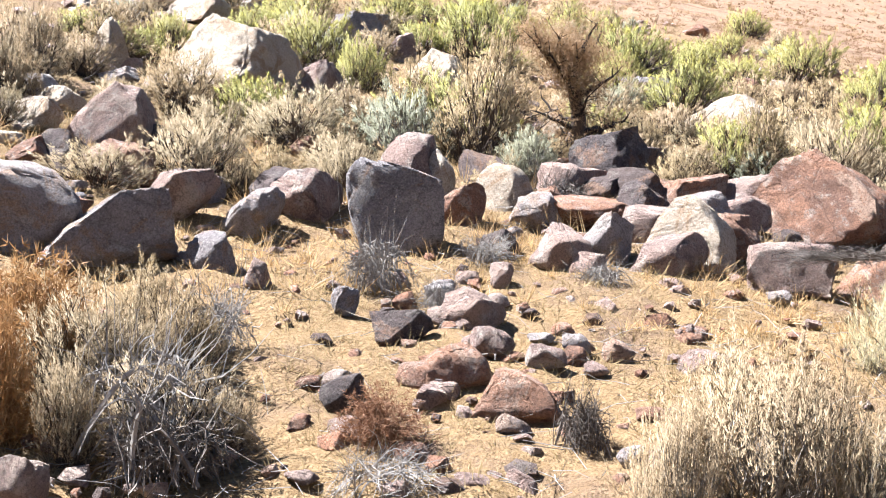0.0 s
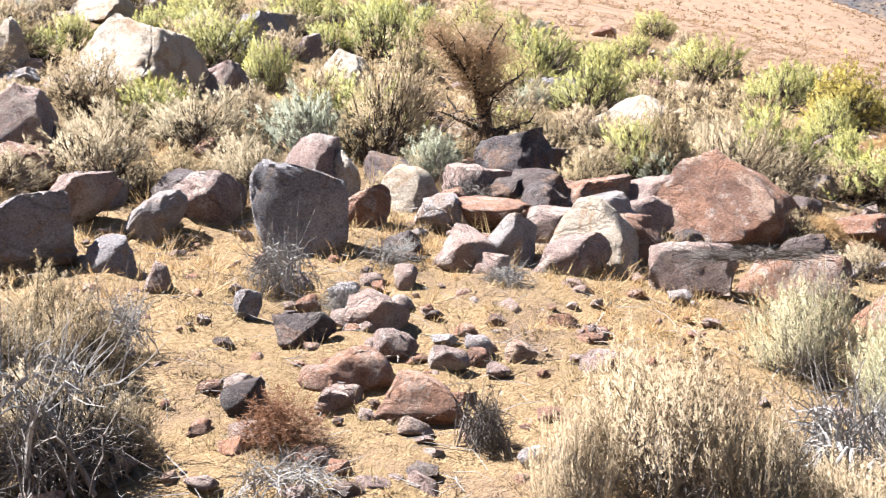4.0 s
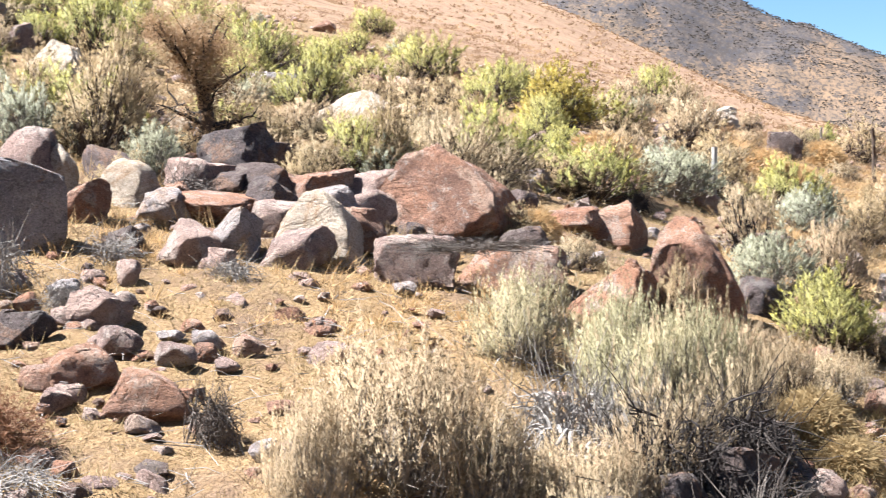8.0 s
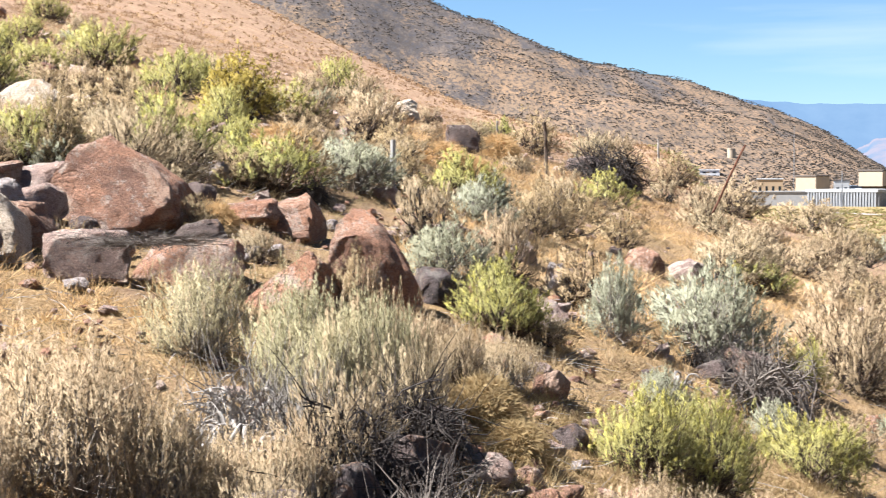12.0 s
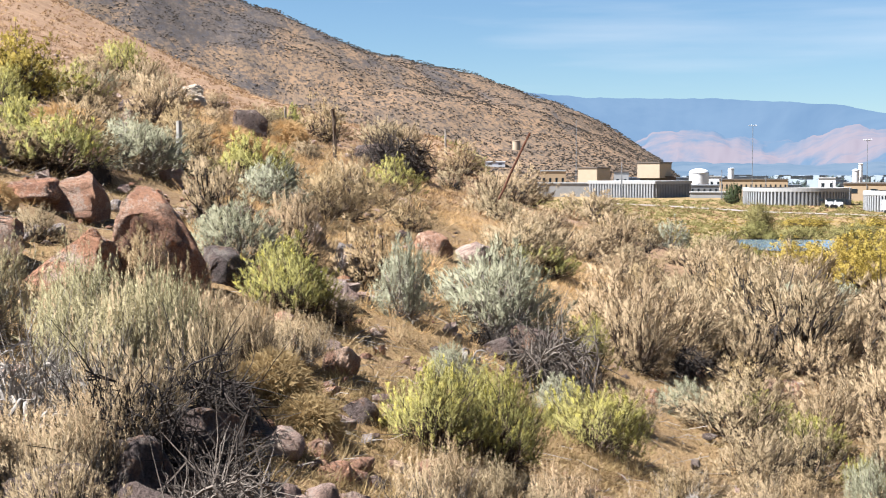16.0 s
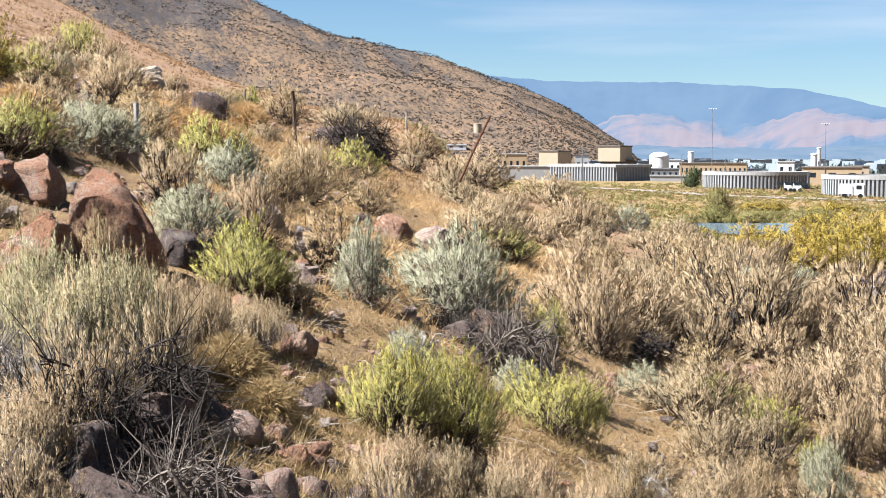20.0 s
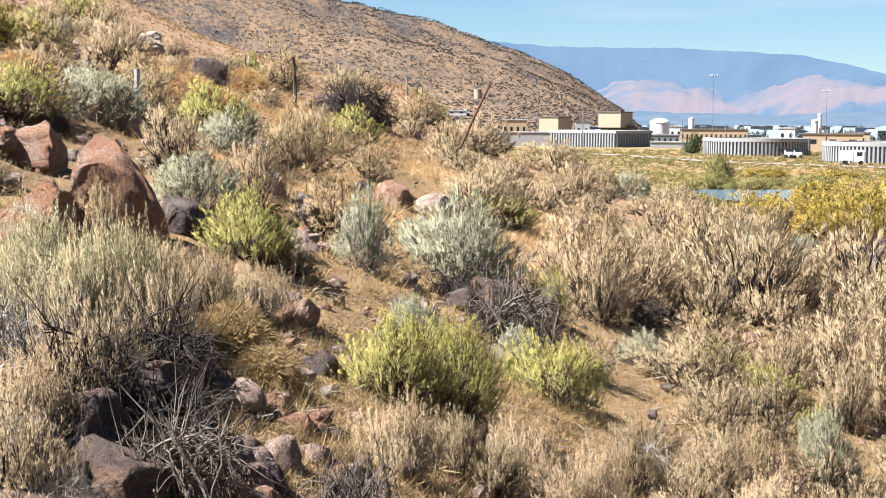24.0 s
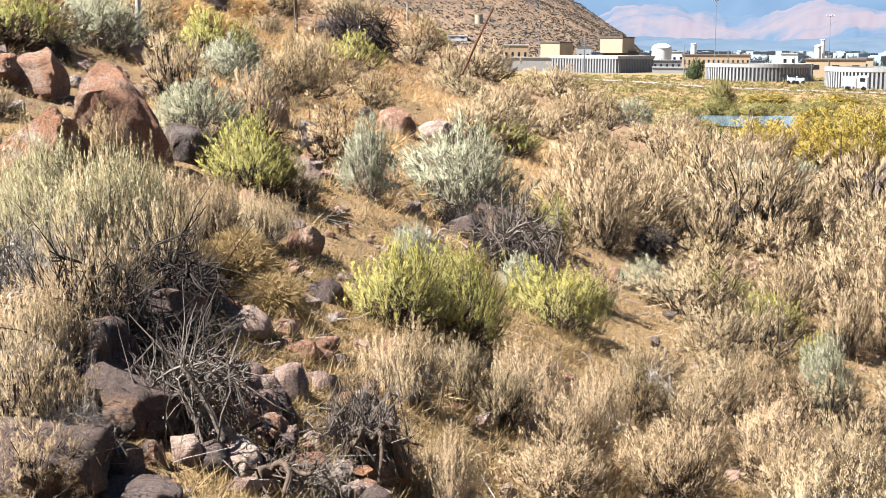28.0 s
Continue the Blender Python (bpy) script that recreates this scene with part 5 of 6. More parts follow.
rock(-2.66, 7.75, 0.18, 0.16, 0.10, "grey", 11, 184, name="stone")
rock(-3.12, 8.20, 0.14, 0.12, 0.05, "dark", 25, 185, name="stone")
rock(-3.12, 9.30, 0.30, 0.25, 0.16, "pink", 13, 186, name="stone")
rock(-3.85, 7.67, 0.17, 0.15, 0.07, "dark", 16, 187, name="stone")
rock(-2.89, 7.77, 0.19, 0.16, 0.06, "grey", 13, 188, name="stone")
rock(-3.50, 7.25, 0.12, 0.11, 0.06, "red", 30, 189, name="stone")
rock(-3.55, 7.79, 0.19, 0.17, 0.10, "pink", 25, 190, name="stone")
rock(-3.36, 8.23, 0.19, 0.16, 0.10, "pink", 23, 191, name="stone")
rock(-4.43, 8.02, 0.12, 0.10, 0.05, "pink", 28, 192, name="stone")
rock(-3.80, 8.32, 0.23, 0.20, 0.09, "grey", 19, 193, name="stone")
rock(-0.63, 11.96, 0.16, 0.14, 0.09, "grey", 3, 194, name="stone")
rock(-2.28, 9.03, 0.10, 0.09, 0.06, "grey", 24, 195, name="stone")
rock(-0.32, 10.76, 0.22, 0.19, 0.12, "red", -5, 196, name="stone")
rock(0.15, 11.93, 0.14, 0.12, 0.07, "red", 5, 197, name="stone")
rock(-1.03, 10.16, 0.14, 0.12, 0.06, "grey", -0, 198, name="stone")
rock(0.61, 15.01, 0.36, 0.30, 0.14, "red", -10, 199, name="stone")
rock(-1.85, 9.62, 0.20, 0.17, 0.07, "grey", 7, 200, name="stone")
rock(-2.20, 11.58, 0.17, 0.15, 0.09, "dark", 1, 201, name="stone")
rock(-1.74, 10.98, 0.11, 0.10, 0.06, "pink", 19, 202, name="stone")
rock(-0.20, 13.77, 0.20, 0.17, 0.10, "grey", -2, 203, name="stone")
rock(-1.70, 10.74, 0.18, 0.15, 0.11, "pink", 1, 204, name="stone")
rock(-0.81, 11.52, 0.26, 0.22, 0.14, "grey", -8, 205, name="stone")
rock(-2.94, 10.89, 0.35, 0.30, 0.13, "pink", 5, 206, name="stone")
rock(-1.23, 9.70, 0.12, 0.10, 0.07, "pink", 0, 207, name="stone")
rock(-2.95, 10.68, 0.18, 0.16, 0.10, "red", 13, 208, name="stone")
rock(-3.00, 9.84, 0.16, 0.13, 0.07, "red", 19, 209, name="stone")
rock(-7.79, 9.40, 0.32, 0.28, 0.11, "grey", 51, 210, name="stone")
rock(-9.56, 37.73, 0.69, 0.59, 0.35, "red", 24, 211)
rock(-8.57, 13.72, 0.12, 0.10, 0.05, "grey", 26, 212, name="stone")
rock(-8.45, 18.80, 0.16, 0.14, 0.10, "grey", 27, 213, name="stone")
rock(-9.04, 15.80, 0.24, 0.20, 0.14, "pink", 40, 214, name="stone")
rock(-10.12, 20.05, 0.17, 0.15, 0.11, "grey", 17, 215, name="stone")
rock(-7.39, 13.93, 0.14, 0.12, 0.07, "red", 36, 216, name="stone")
rock(-3.75, 13.34, 0.22, 0.19, 0.09, "grey", 13, 217, name="stone")
rock(-7.39, 21.90, 0.24, 0.21, 0.11, "red", 25, 218, name="stone")
rock(-4.63, 26.37, 0.43, 0.37, 0.18, "red", 6, 219, name="stone")
rock(-7.08, 19.85, 0.39, 0.33, 0.17, "grey", 23, 220, name="stone")
rock(-6.77, 12.00, 0.16, 0.14, 0.08, "pink", 30, 221, name="stone")
rock(-11.09, 12.49, 0.18, 0.16, 0.09, "red", 32, 222, name="stone")
rock(-6.98, 10.70, 0.33, 0.28, 0.12, "pink", 39, 223, name="stone")
rock(-4.86, 19.51, 0.16, 0.13, 0.05, "red", 22, 224, name="stone")
rock(-7.73, 22.95, 0.37, 0.31, 0.22, "pink", 18, 225, name="stone")
rock(-6.95, 14.98, 0.19, 0.16, 0.07, "dark", 22, 226, name="stone")
rock(-8.29, 10.29, 0.19, 0.17, 0.06, "grey", 50, 227, name="stone")
rock(-8.27, 15.92, 0.21, 0.18, 0.12, "grey", 24, 228, name="stone")
rock(-4.59, 28.64, 0.50, 0.42, 0.21, "red", 18, 229)
rock(-9.87, 13.09, 0.30, 0.26, 0.13, "pink", 35, 230, name="stone")
rock(-10.86, 15.04, 0.34, 0.29, 0.20, "grey", 33, 231, name="stone")
rock(-9.01, 14.23, 0.30, 0.25, 0.13, "pink", 29, 232, name="stone")
rock(-3.17, 14.77, 0.21, 0.18, 0.12, "dark", 2, 233, name="stone")
rock(-6.58, 11.39, 0.32, 0.27, 0.18, "red", 25, 234, name="stone")
rock(-3.08, 14.41, 0.28, 0.24, 0.10, "grey", 6, 235, name="stone")
rock(-4.32, 17.16, 0.19, 0.16, 0.07, "dark", 4, 236, name="stone")
rock(-10.92, 19.19, 0.38, 0.32, 0.14, "pink", 31, 237, name="stone")
rock(-6.02, 12.86, 0.35, 0.29, 0.21, "pink", 24, 238, name="stone")
rock(-9.23, 18.36, 0.26, 0.22, 0.12, "pink", 15, 239, name="stone")
rock(0.72, 9.87, 0.19, 0.16, 0.11, "pink", -12, 240, name="stone")
rock(1.46, 10.33, 0.16, 0.14, 0.09, "pink", 2, 241, name="stone")
rock(1.30, 9.20, 0.13, 0.11, 0.05, "red", -17, 242, name="stone")
rock(0.90, 7.72, 0.14, 0.12, 0.08, "pink", -10, 243, name="stone")
rock(1.96, 11.42, 0.18, 0.15, 0.06, "red", 1, 244, name="stone")
rock(1.11, 10.77, 0.22, 0.18, 0.10, "red", -15, 245, name="stone")
rock(1.48, 9.84, 0.16, 0.13, 0.05, "pink", -11, 246, name="stone")
rock(1.21, 10.17, 0.18, 0.16, 0.11, "red", 0, 247, name="stone")
rock(0.67, 7.39, 0.09, 0.08, 0.05, "pink", -17, 248, name="stone")
rock(0.87, 8.74, 0.20, 0.17, 0.08, "pink", -16, 249, name="stone")
rock(1.41, 8.35, 0.10, 0.09, 0.05, "grey", 1, 250, name="stone")
rock(0.70, 8.35, 0.20, 0.17, 0.09, "pink", -0, 251, name="stone")
rock(0.89, 6.41, 0.09, 0.08, 0.05, "pink", -14, 252, name="stone")
rock(0.58, 7.02, 0.14, 0.12, 0.05, "dark", -5, 253, name="stone")
rock(0.83, 6.87, 0.17, 0.14, 0.10, "pink", -13, 254, name="stone")
rock(0.84, 6.24, 0.16, 0.14, 0.06, "dark", 2, 255, name="stone")
rock(0.54, 6.08, 0.07, 0.06, 0.05, "dark", 6, 256, name="stone")
rock(0.64, 8.35, 0.18, 0.15, 0.09, "red", -15, 257, name="stone")
rock(0.67, 8.19, 0.20, 0.17, 0.07, "pink", -4, 258, name="stone")
rock(0.61, 7.98, 0.15, 0.12, 0.06, "pink", -12, 259, name="stone")
# brush of the upper slope
plant("D1b", -5.25, 12.36, 1.17, 1.04, 267)
plant("D0b", -6.18, 12.71, 0.91, 0.70, 257)
plant("B0b", -4.81, 12.48, 0.74, 0.36, 120)
plant("D0b", -6.04, 14.96, 1.04, 0.66, 153)
plant("R2b", -8.04, 15.31, 0.75, 0.63, 246)
plant("R1c", -11.47, 19.76, 1.41, 0.60, 284)
plant("B0c", -10.55, 17.87, 0.51, 0.51, 159)
plant("S1c", -8.99, 16.27, 0.64, 0.32, 24)
plant("R1c", -11.12, 22.22, 1.20, 0.73, 341)
plant("R1c", -8.68, 20.18, 1.41, 0.94, 181)
plant("R2c", -6.46, 21.24, 1.58, 0.81, 218)
plant("R1c", -5.90, 23.47, 1.28, 0.57, 204)
plant("R2c", -4.61, 25.37, 1.54, 0.81, 93)
plant("S2c", -3.76, 19.77, 0.78, 0.49, 114)
plant("S1c", -5.25, 17.63, 0.55, 0.32, 180)
plant("S2c", -4.53, 18.19, 0.82, 0.45, 346)
plant("R0c", -3.00, 23.43, 1.30, 0.73, 282)
plant("D0b", -2.48, 16.62, 1.19, 0.73, 170)
plant("D0b", -3.00, 13.57, 1.21, 0.68, 317)
plant("S1b", -9.69, 11.31, 0.63, 0.70, 47)
plant("S2b", -9.13, 10.18, 0.44, 0.59, 90)
plant("R1c", -10.57, 14.87, 0.69, 0.47, 123)
plant("D0b", -8.24, 11.82, 1.22, 0.67, 143)
plant("S2b", -6.57, 9.58, 0.99, 0.57, 282)
plant("S0b", -6.80, 11.58, 1.17, 0.54, 360)
plant("D0b", -6.63, 12.12, 0.51, 0.21, 344)
plant("D0c", -10.43, 29.27, 1.85, 0.71, 71)
plant("S2c", -9.98, 17.63, 0.65, 0.21, 236)
plant("D1b", -8.27, 12.34, 0.61, 0.43, 134)
plant("D0b", -9.23, 11.01, 0.46, 0.19, 13)
plant("S0b", -4.49, 16.31, 0.47, 0.25, 57)
plant("D0b", -4.67, 14.40, 0.76, 0.40, 65)
plant("D1b", -6.22, 13.06, 0.53, 0.43, 88)
plant("S2b", -9.92, 12.07, 0.57, 0.32, 297)
plant("R2c", -11.22, 17.87, 0.97, 0.42, 21)
plant("D0b", -3.22, 12.59, 0.42, 0.23, 22)
plant("D1c", -7.60, 18.69, 0.83, 0.61, 294)
plant("D1c", -4.84, 24.51, 0.69, 0.37, 6)
plant("R1c", -9.39, 19.80, 0.90, 0.50, 82)
plant("S2b", -6.81, 13.19, 0.54, 0.33, 95)
plant("S1b", -3.99, 15.23, 0.43, 0.26, 74)
plant("S1b", -6.99, 8.87, 0.88, 0.33, 351)
plant("D0b", -6.15, 10.15, 0.76, 0.35, 206)
plant("S1b", -6.88, 12.69, 0.66, 0.48, 206)
plant("D1b", -6.98, 14.74, 0.82, 0.55, 264)
plant("R0c", -9.51, 24.35, 0.96, 0.70, 357)
plant("S1c", -6.78, 19.15, 0.74, 0.70, 30)
plant("D1b", -4.48, 14.68, 0.70, 0.40, 291)
plant("S1b", -2.63, 15.35, 0.64, 0.52, 176)
plant("D1b", -2.02, 14.99, 0.69, 0.55, 236)
plant("R1c", -9.13, 41.88, 1.57, 0.82, 109)
plant("S0c", -11.55, 15.43, 0.71, 0.49, 186)
plant("D0b", -9.11, 10.43, 0.51, 0.45, 212)
# foreground brush, first stretch
plant("O0a", -5.03, 5.81, 0.78, 0.54, 66, label="rusty orange dried weeds behind grey brush")
plant("O0a", -4.60, 5.06, 0.42, 0.58, 91)
plant("S0a", -4.59, 5.66, 0.77, 0.51, 324)
plant("W0a", -4.00, 5.41, 0.86, 0.54, 212, label="sprawling bleached dead sagebrush with drooping twigs")
plant("D0a", -4.40, 6.27, 0.61, 0.42, 252)
plant("K0a", -3.90, 5.42, 0.65, 0.43, 359)
plant("S1a", -3.69, 5.61, 0.39, 0.30, 288)
plant("X0a", -3.75, 5.24, 0.60, 0.30, 120)
plant("S2a", -4.48, 5.84, 0.58, 0.40, 210)
plant("D0a", -4.84, 6.54, 0.54, 0.42, 32)
plant("S1a", -4.21, 5.11, 0.35, 0.45, 249)
plant("W1a", -4.45, 6.61, 0.49, 0.39, 188)
plant("T0a", -3.05, 6.00, 0.46, 0.27, 188)
plant("W1a", -2.82, 5.56, 0.58, 0.19, 265, label="few pale dead twigs lying on straw")
plant("W0a", -4.20, 8.21, 0.49, 0.38, 28)
plant("W1a", -3.62, 7.99, 0.35, 0.22, 77)
plant("X0a", -2.18, 6.46, 0.27, 0.27, 356)
plant("P0a", -1.23, 6.30, 0.92, 0.71, 108, label="tall pale sagebrush with upright pinkish seed plumes")
plant("P1a", -1.54, 5.92, 0.46, 0.51, 92)
plant("P1a", -0.82, 6.26, 0.56, 0.49, 26)
# brush of the middle stretch
plant("F1a", -0.90, 8.69, 0.72, 0.55, 202)
plant("F0a", -0.27, 8.42, 0.71, 0.62, 14)
plant("W1a", -0.52, 7.09, 0.63, 0.53, 92)
plant("F1a", 0.05, 8.07, 0.64, 0.66, 55)
plant("P0a", -0.48, 6.46, 0.55, 0.37, 346)
plant("K1a", -0.10, 6.75, 0.63, 0.46, 330)
plant("D0a", 0.07, 10.32, 0.50, 0.49, 24)
plant("S1b", -1.88, 14.35, 1.00, 0.48, 126)
plant("D1b", -1.18, 15.19, 0.91, 0.39, 137)
plant("B1b", -0.13, 17.32, 1.39, 0.50, 263)
plant("D1b", -1.17, 12.26, 0.45, 0.27, 323)
plant("R2c", -2.91, 25.23, 1.28, 0.69, 169)
plant("S0c", -0.38, 33.71, 0.77, 0.39, 328)
plant("R0b", 1.17, 11.41, 0.84, 0.54, 318)
plant("F0a", 0.30, 8.42, 0.41, 0.61, 76)
plant("K0a", 0.49, 8.18, 0.33, 0.56, 238)
plant("S2b", -0.76, 11.50, 0.40, 0.28, 346)
plant("S2a", 0.76, 9.07, 0.40, 0.48, 8)
plant("D1b", -0.47, 13.19, 0.48, 0.24, 152)
plant("G1a", -1.16, 12.20, 0.42, 0.26, 198)
plant("G1a", -0.71, 18.53, 0.94, 0.25, 280)
plant("X1a", -0.39, 15.15, 0.35, 0.26, 200)
plant("S0b", -2.66, 15.26, 0.57, 0.44, 187)
plant("D0b", -2.74, 13.47, 0.63, 0.75, 234)
plant("D0b", -2.65, 14.83, 0.69, 0.31, 210)
plant("Y0c", -1.77, 22.16, 1.38, 0.93, 340, label="yellow-orange autumn shrub on the dry slope")
plant("N0a", -1.32, 9.56, 1.1, 0.08, 20, d=0.5, lift=0.44)
# brush round the open slope
plant("G1a", -0.88, 17.30, 1.05, 0.46, 68)
plant("B1b", -0.04, 16.74, 1.34, 0.57, 127)
plant("R0c", 1.42, 18.44, 1.19, 0.68, 117)
plant("B1c", 1.82, 18.19, 0.88, 0.52, 62)
plant("K0b", 0.78, 14.20, 0.78, 0.70, 254)
plant("B1b", 0.84, 12.45, 0.92, 0.55, 2)
plant("S2b", 1.53, 13.83, 0.64, 0.64, 328)
plant("R0b", 1.32, 11.42, 0.66, 0.47, 110)
plant("S0b", 1.63, 11.44, 0.37, 0.26, 175)
plant("B0b", 2.37, 12.36, 0.63, 0.68, 78)
plant("B0b", 3.42, 12.86, 1.22, 0.85, 263)
plant("R1c", 5.52, 18.81, 1.08, 0.44, 82)
plant("X1a", 5.80, 32.26, 2.10, 0.87, 59)
plant("S2c", 10.11, 56.09, 2.35, 1.12, 187)
plant("D0c", 10.99, 48.48, 2.05, 1.17, 338)
plant("S0c", 10.87, 40.23, 2.10, 1.00, 306)
plant("S1c", 55.45, 169.55, 9.81, 3.85, 148)
plant("B1a", 2.38, 10.46, 0.43, 0.30, 283)
plant("R0a", 1.86, 8.59, 0.74, 0.54, 165)
plant("R1a", 2.26, 8.70, 0.75, 0.59, 38)
plant("R2a", 3.32, 9.71, 0.86, 0.48, 241)
plant("B0b", 3.29, 10.63, 0.46, 0.28, 70)
plant("B0b", 4.83, 11.77, 0.70, 0.32, 203)
plant("R2b", 5.55, 11.84, 0.99, 0.36, 208)
plant("R1b", 5.85, 11.38, 0.76, 0.35, 107)
plant("R2b", 4.09, 12.48, 0.60, 0.50, 4)
plant("S1b", 4.92, 13.29, 0.84, 0.76, 165)
plant("D0b", 5.94, 15.15, 0.67, 0.56, 55)
plant("X0a", 3.39, 11.22, 0.86, 0.52, 101)
plant("W0a", 3.49, 12.82, 0.55, 0.40, 266)
plant("K0b", 7.81, 15.86, 1.78, 1.33, 123)
plant("D0c", 9.97, 22.31, 1.34, 0.84, 84)
plant("S1c", 6.96, 16.71, 0.66, 0.63, 358)
plant("K1b", 6.54, 14.28, 0.93, 0.64, 61)
plant("S1c", 8.66, 16.08, 1.42, 0.94, 279)
plant("K1c", 11.88, 20.18, 1.71, 1.22, 216)
plant("S1b", 7.25, 12.47, 1.25, 0.83, 187)
plant("S1b", 6.15, 11.70, 0.85, 0.63, 37)
plant("K1c", 8.66, 17.98, 0.91, 0.52, 356)
plant("K1b", 3.83, 12.45, 0.78, 0.32, 262)
# dark piles in place of the shade at the foot of the mounds
plant("X1a", 5.68, 13.98, 0.76, 0.26, 168)
plant("X1a", 3.19, 12.28, 0.52, 0.23, 159)
plant("X1a", 3.68, 11.41, 0.49, 0.21, 313)
plant("S0c", 9.41, 15.45, 1.08, 0.86, 72)
plant("D0b", 2.26, 17.48, 0.97, 0.60, 345)
plant("D1c", 3.65, 19.15, 0.89, 0.52, 298)
plant("S1c", 3.32, 21.72, 0.81, 0.60, 192)
plant("D1c", 4.76, 38.38, 2.31, 1.06, 193)
plant("D0c", 2.34, 29.57, 1.09, 0.45, 227)
plant("G1a", 3.02, 29.94, 0.97, 0.47, 32)
plant("D1c", 7.60, 38.02, 1.42, 0.77, 339)
plant("R1c", -0.48, 39.43, 1.63, 1.05, 22)
plant("S1c", 0.11, 35.65, 1.14, 0.82, 37)
plant("F0a", -0.14, 8.22, 0.66, 0.50, 246)
plant("F1a", 0.19, 8.37, 0.63, 0.68, 56)
plant("W1a", -0.20, 7.26, 0.51, 0.47, 304)
plant("K1a", 0.02, 7.03, 0.62, 0.59, 194)
plant("K0a", 0.39, 7.82, 0.52, 0.58, 275)
plant("S2a", 0.51, 9.40, 0.50, 0.42, 172)
plant("P0a", 1.10, 9.68, 0.52, 0.36, 312)
# the dark X1 piles below stand in for shade in the hollow
plant("X1a", 0.36, 6.74, 0.66, 0.37, 128)
plant("P0a", -0.24, 6.38, 0.45, 0.46, 164)
plant("X1a", 0.32, 7.49, 0.76, 0.47, 340)
plant("X1a", -0.01, 6.72, 0.63, 0.51, 144)
# foreground brush, last stretch
plant("K1a", -0.28, 5.78, 0.54, 0.44, 296)
plant("K1a", -0.16, 5.81, 0.46, 0.34, 122)
plant("W0a", -0.08, 5.66, 0.38, 0.30, 52)
plant("K1a", -0.23, 5.31, 0.47, 0.30, 146)
plant("X0a", 0.39, 6.25, 0.63, 0.39, 87)
plant("P0a", 1.62, 7.23, 0.49, 0.43, 151)
plant("P1a", 2.46, 7.72, 0.57, 0.39, 208)
plant("S2a", 2.21, 7.37, 0.44, 0.35, 88)
plant("S0a", 2.49, 7.00, 0.49, 0.39, 255)
plant("P1a", 2.97, 7.83, 0.44, 0.35, 152)
plant("X0a", 1.22, 6.34, 0.46, 0.34, 165)
plant("X1a", 1.27, 6.52, 0.32, 0.28, 62)
plant("X0a", 0.86, 5.80, 0.40, 0.16, 128)
plant("P1a", 1.59, 6.12, 0.39, 0.34, 105)
plant("S2a", 2.20, 6.45, 0.66, 0.31, 110)
plant("S2a", 3.09, 6.97, 0.74, 0.44, 71)
plant("S2a", 3.94, 7.34, 0.73, 0.41, 186)
plant("S1a", 4.56, 7.55, 0.70, 0.51, 221)
plant("B1a", 5.24, 9.20, 0.51, 0.56, 246)
plant("R1b", 5.81, 10.40, 0.44, 0.30, 8)
plant("S0b", 6.98, 11.18, 0.85, 0.84, 166)
plant("S2b", 6.39, 10.92, 0.52, 0.58, 162)
plant("D1a", 3.26, 8.01, 0.46, 0.47, 99)
plant("W0a", 3.52, 8.52, 0.45, 0.27, 293)
plant("S2a", 4.00, 8.45, 0.66, 0.41, 34)
plant("D0a", 4.78, 9.22, 0.60, 0.38, 126)
plant("S2a", 2.00, 7.52, 0.34, 0.36, 129)
plant("S1c", 9.41, 18.47, 1.14, 0.78, 37)
plant("S1c", 7.42, 16.75, 0.67, 0.56, 54)
plant("D1c", 8.08, 19.54, 0.78, 0.48, 262)
plant("K0c", 12.04, 25.46, 1.03, 0.65, 178)
# thickets on the river flat
plant("Y0c", 17.37, 32.80, 2.04, 1.16, 244)
plant("Y1c", 18.52, 32.27, 2.39, 1.40, 176)
plant("Y0c", 21.52, 35.37, 2.66, 1.46, 165)
plant("Y0c", 16.38, 30.08, 1.88, 0.97, 0)
plant("Y0c", 17.68, 30.26, 1.93, 1.12, 4)
plant("Y1c", 15.60, 31.60, 1.70, 0.72, 30)
plant("Y0c", 17.00, 34.60, 2.10, 0.85, 75)
plant("Y1c", 19.30, 35.30, 2.30, 1.05, 120)
plant("V1c", 15.20, 33.40, 1.30, 0.50, 20)
plant("V1c", 31.71, 72.45, 2.72, 0.78, 164)
plant("V0c", 66.90, 145.30, 3.10, 2.70, 121, label="rounded olive-green bushy tree on the river bank")
plant("V1c", 51.30, 117.90, 2.30, 1.20, 40)
plant("V1c", 56.10, 119.10, 1.70, 1.00, 95)
plant("V0c", 64.90, 128.90, 3.20, 0.95, 15)
plant("V1c", 70.00, 131.50, 3.40, 0.90, 65)
plant("Y1c", 76.50, 153.60, 6.50, 1.00, 10)
plant("Y0c", 84.00, 150.00, 6.00, 0.90, 50)
plant("Y0c", 45.20, 101.00, 2.60, 0.80, 30)
plant("Y1c", 46.60, 107.00, 1.60, 0.90, 80)
plant("Y0c", 19.70, 38.90, 2.30, 0.85, 12)
plant("Y1c", 21.60, 38.60, 3.00, 1.25, 56)
plant("Y0c", 24.20, 39.00, 3.20, 1.50, 99)
plant("V0c", 57.64, 125.63, 3.80, 1.57, 131)
plant("V0c", 17.31, 40.87, 1.63, 0.61, 242)
plant("V0c", 59.63, 122.38, 3.74, 1.16, 275)
plant("V1c", 67.37, 124.75, 5.20, 1.30, 1)
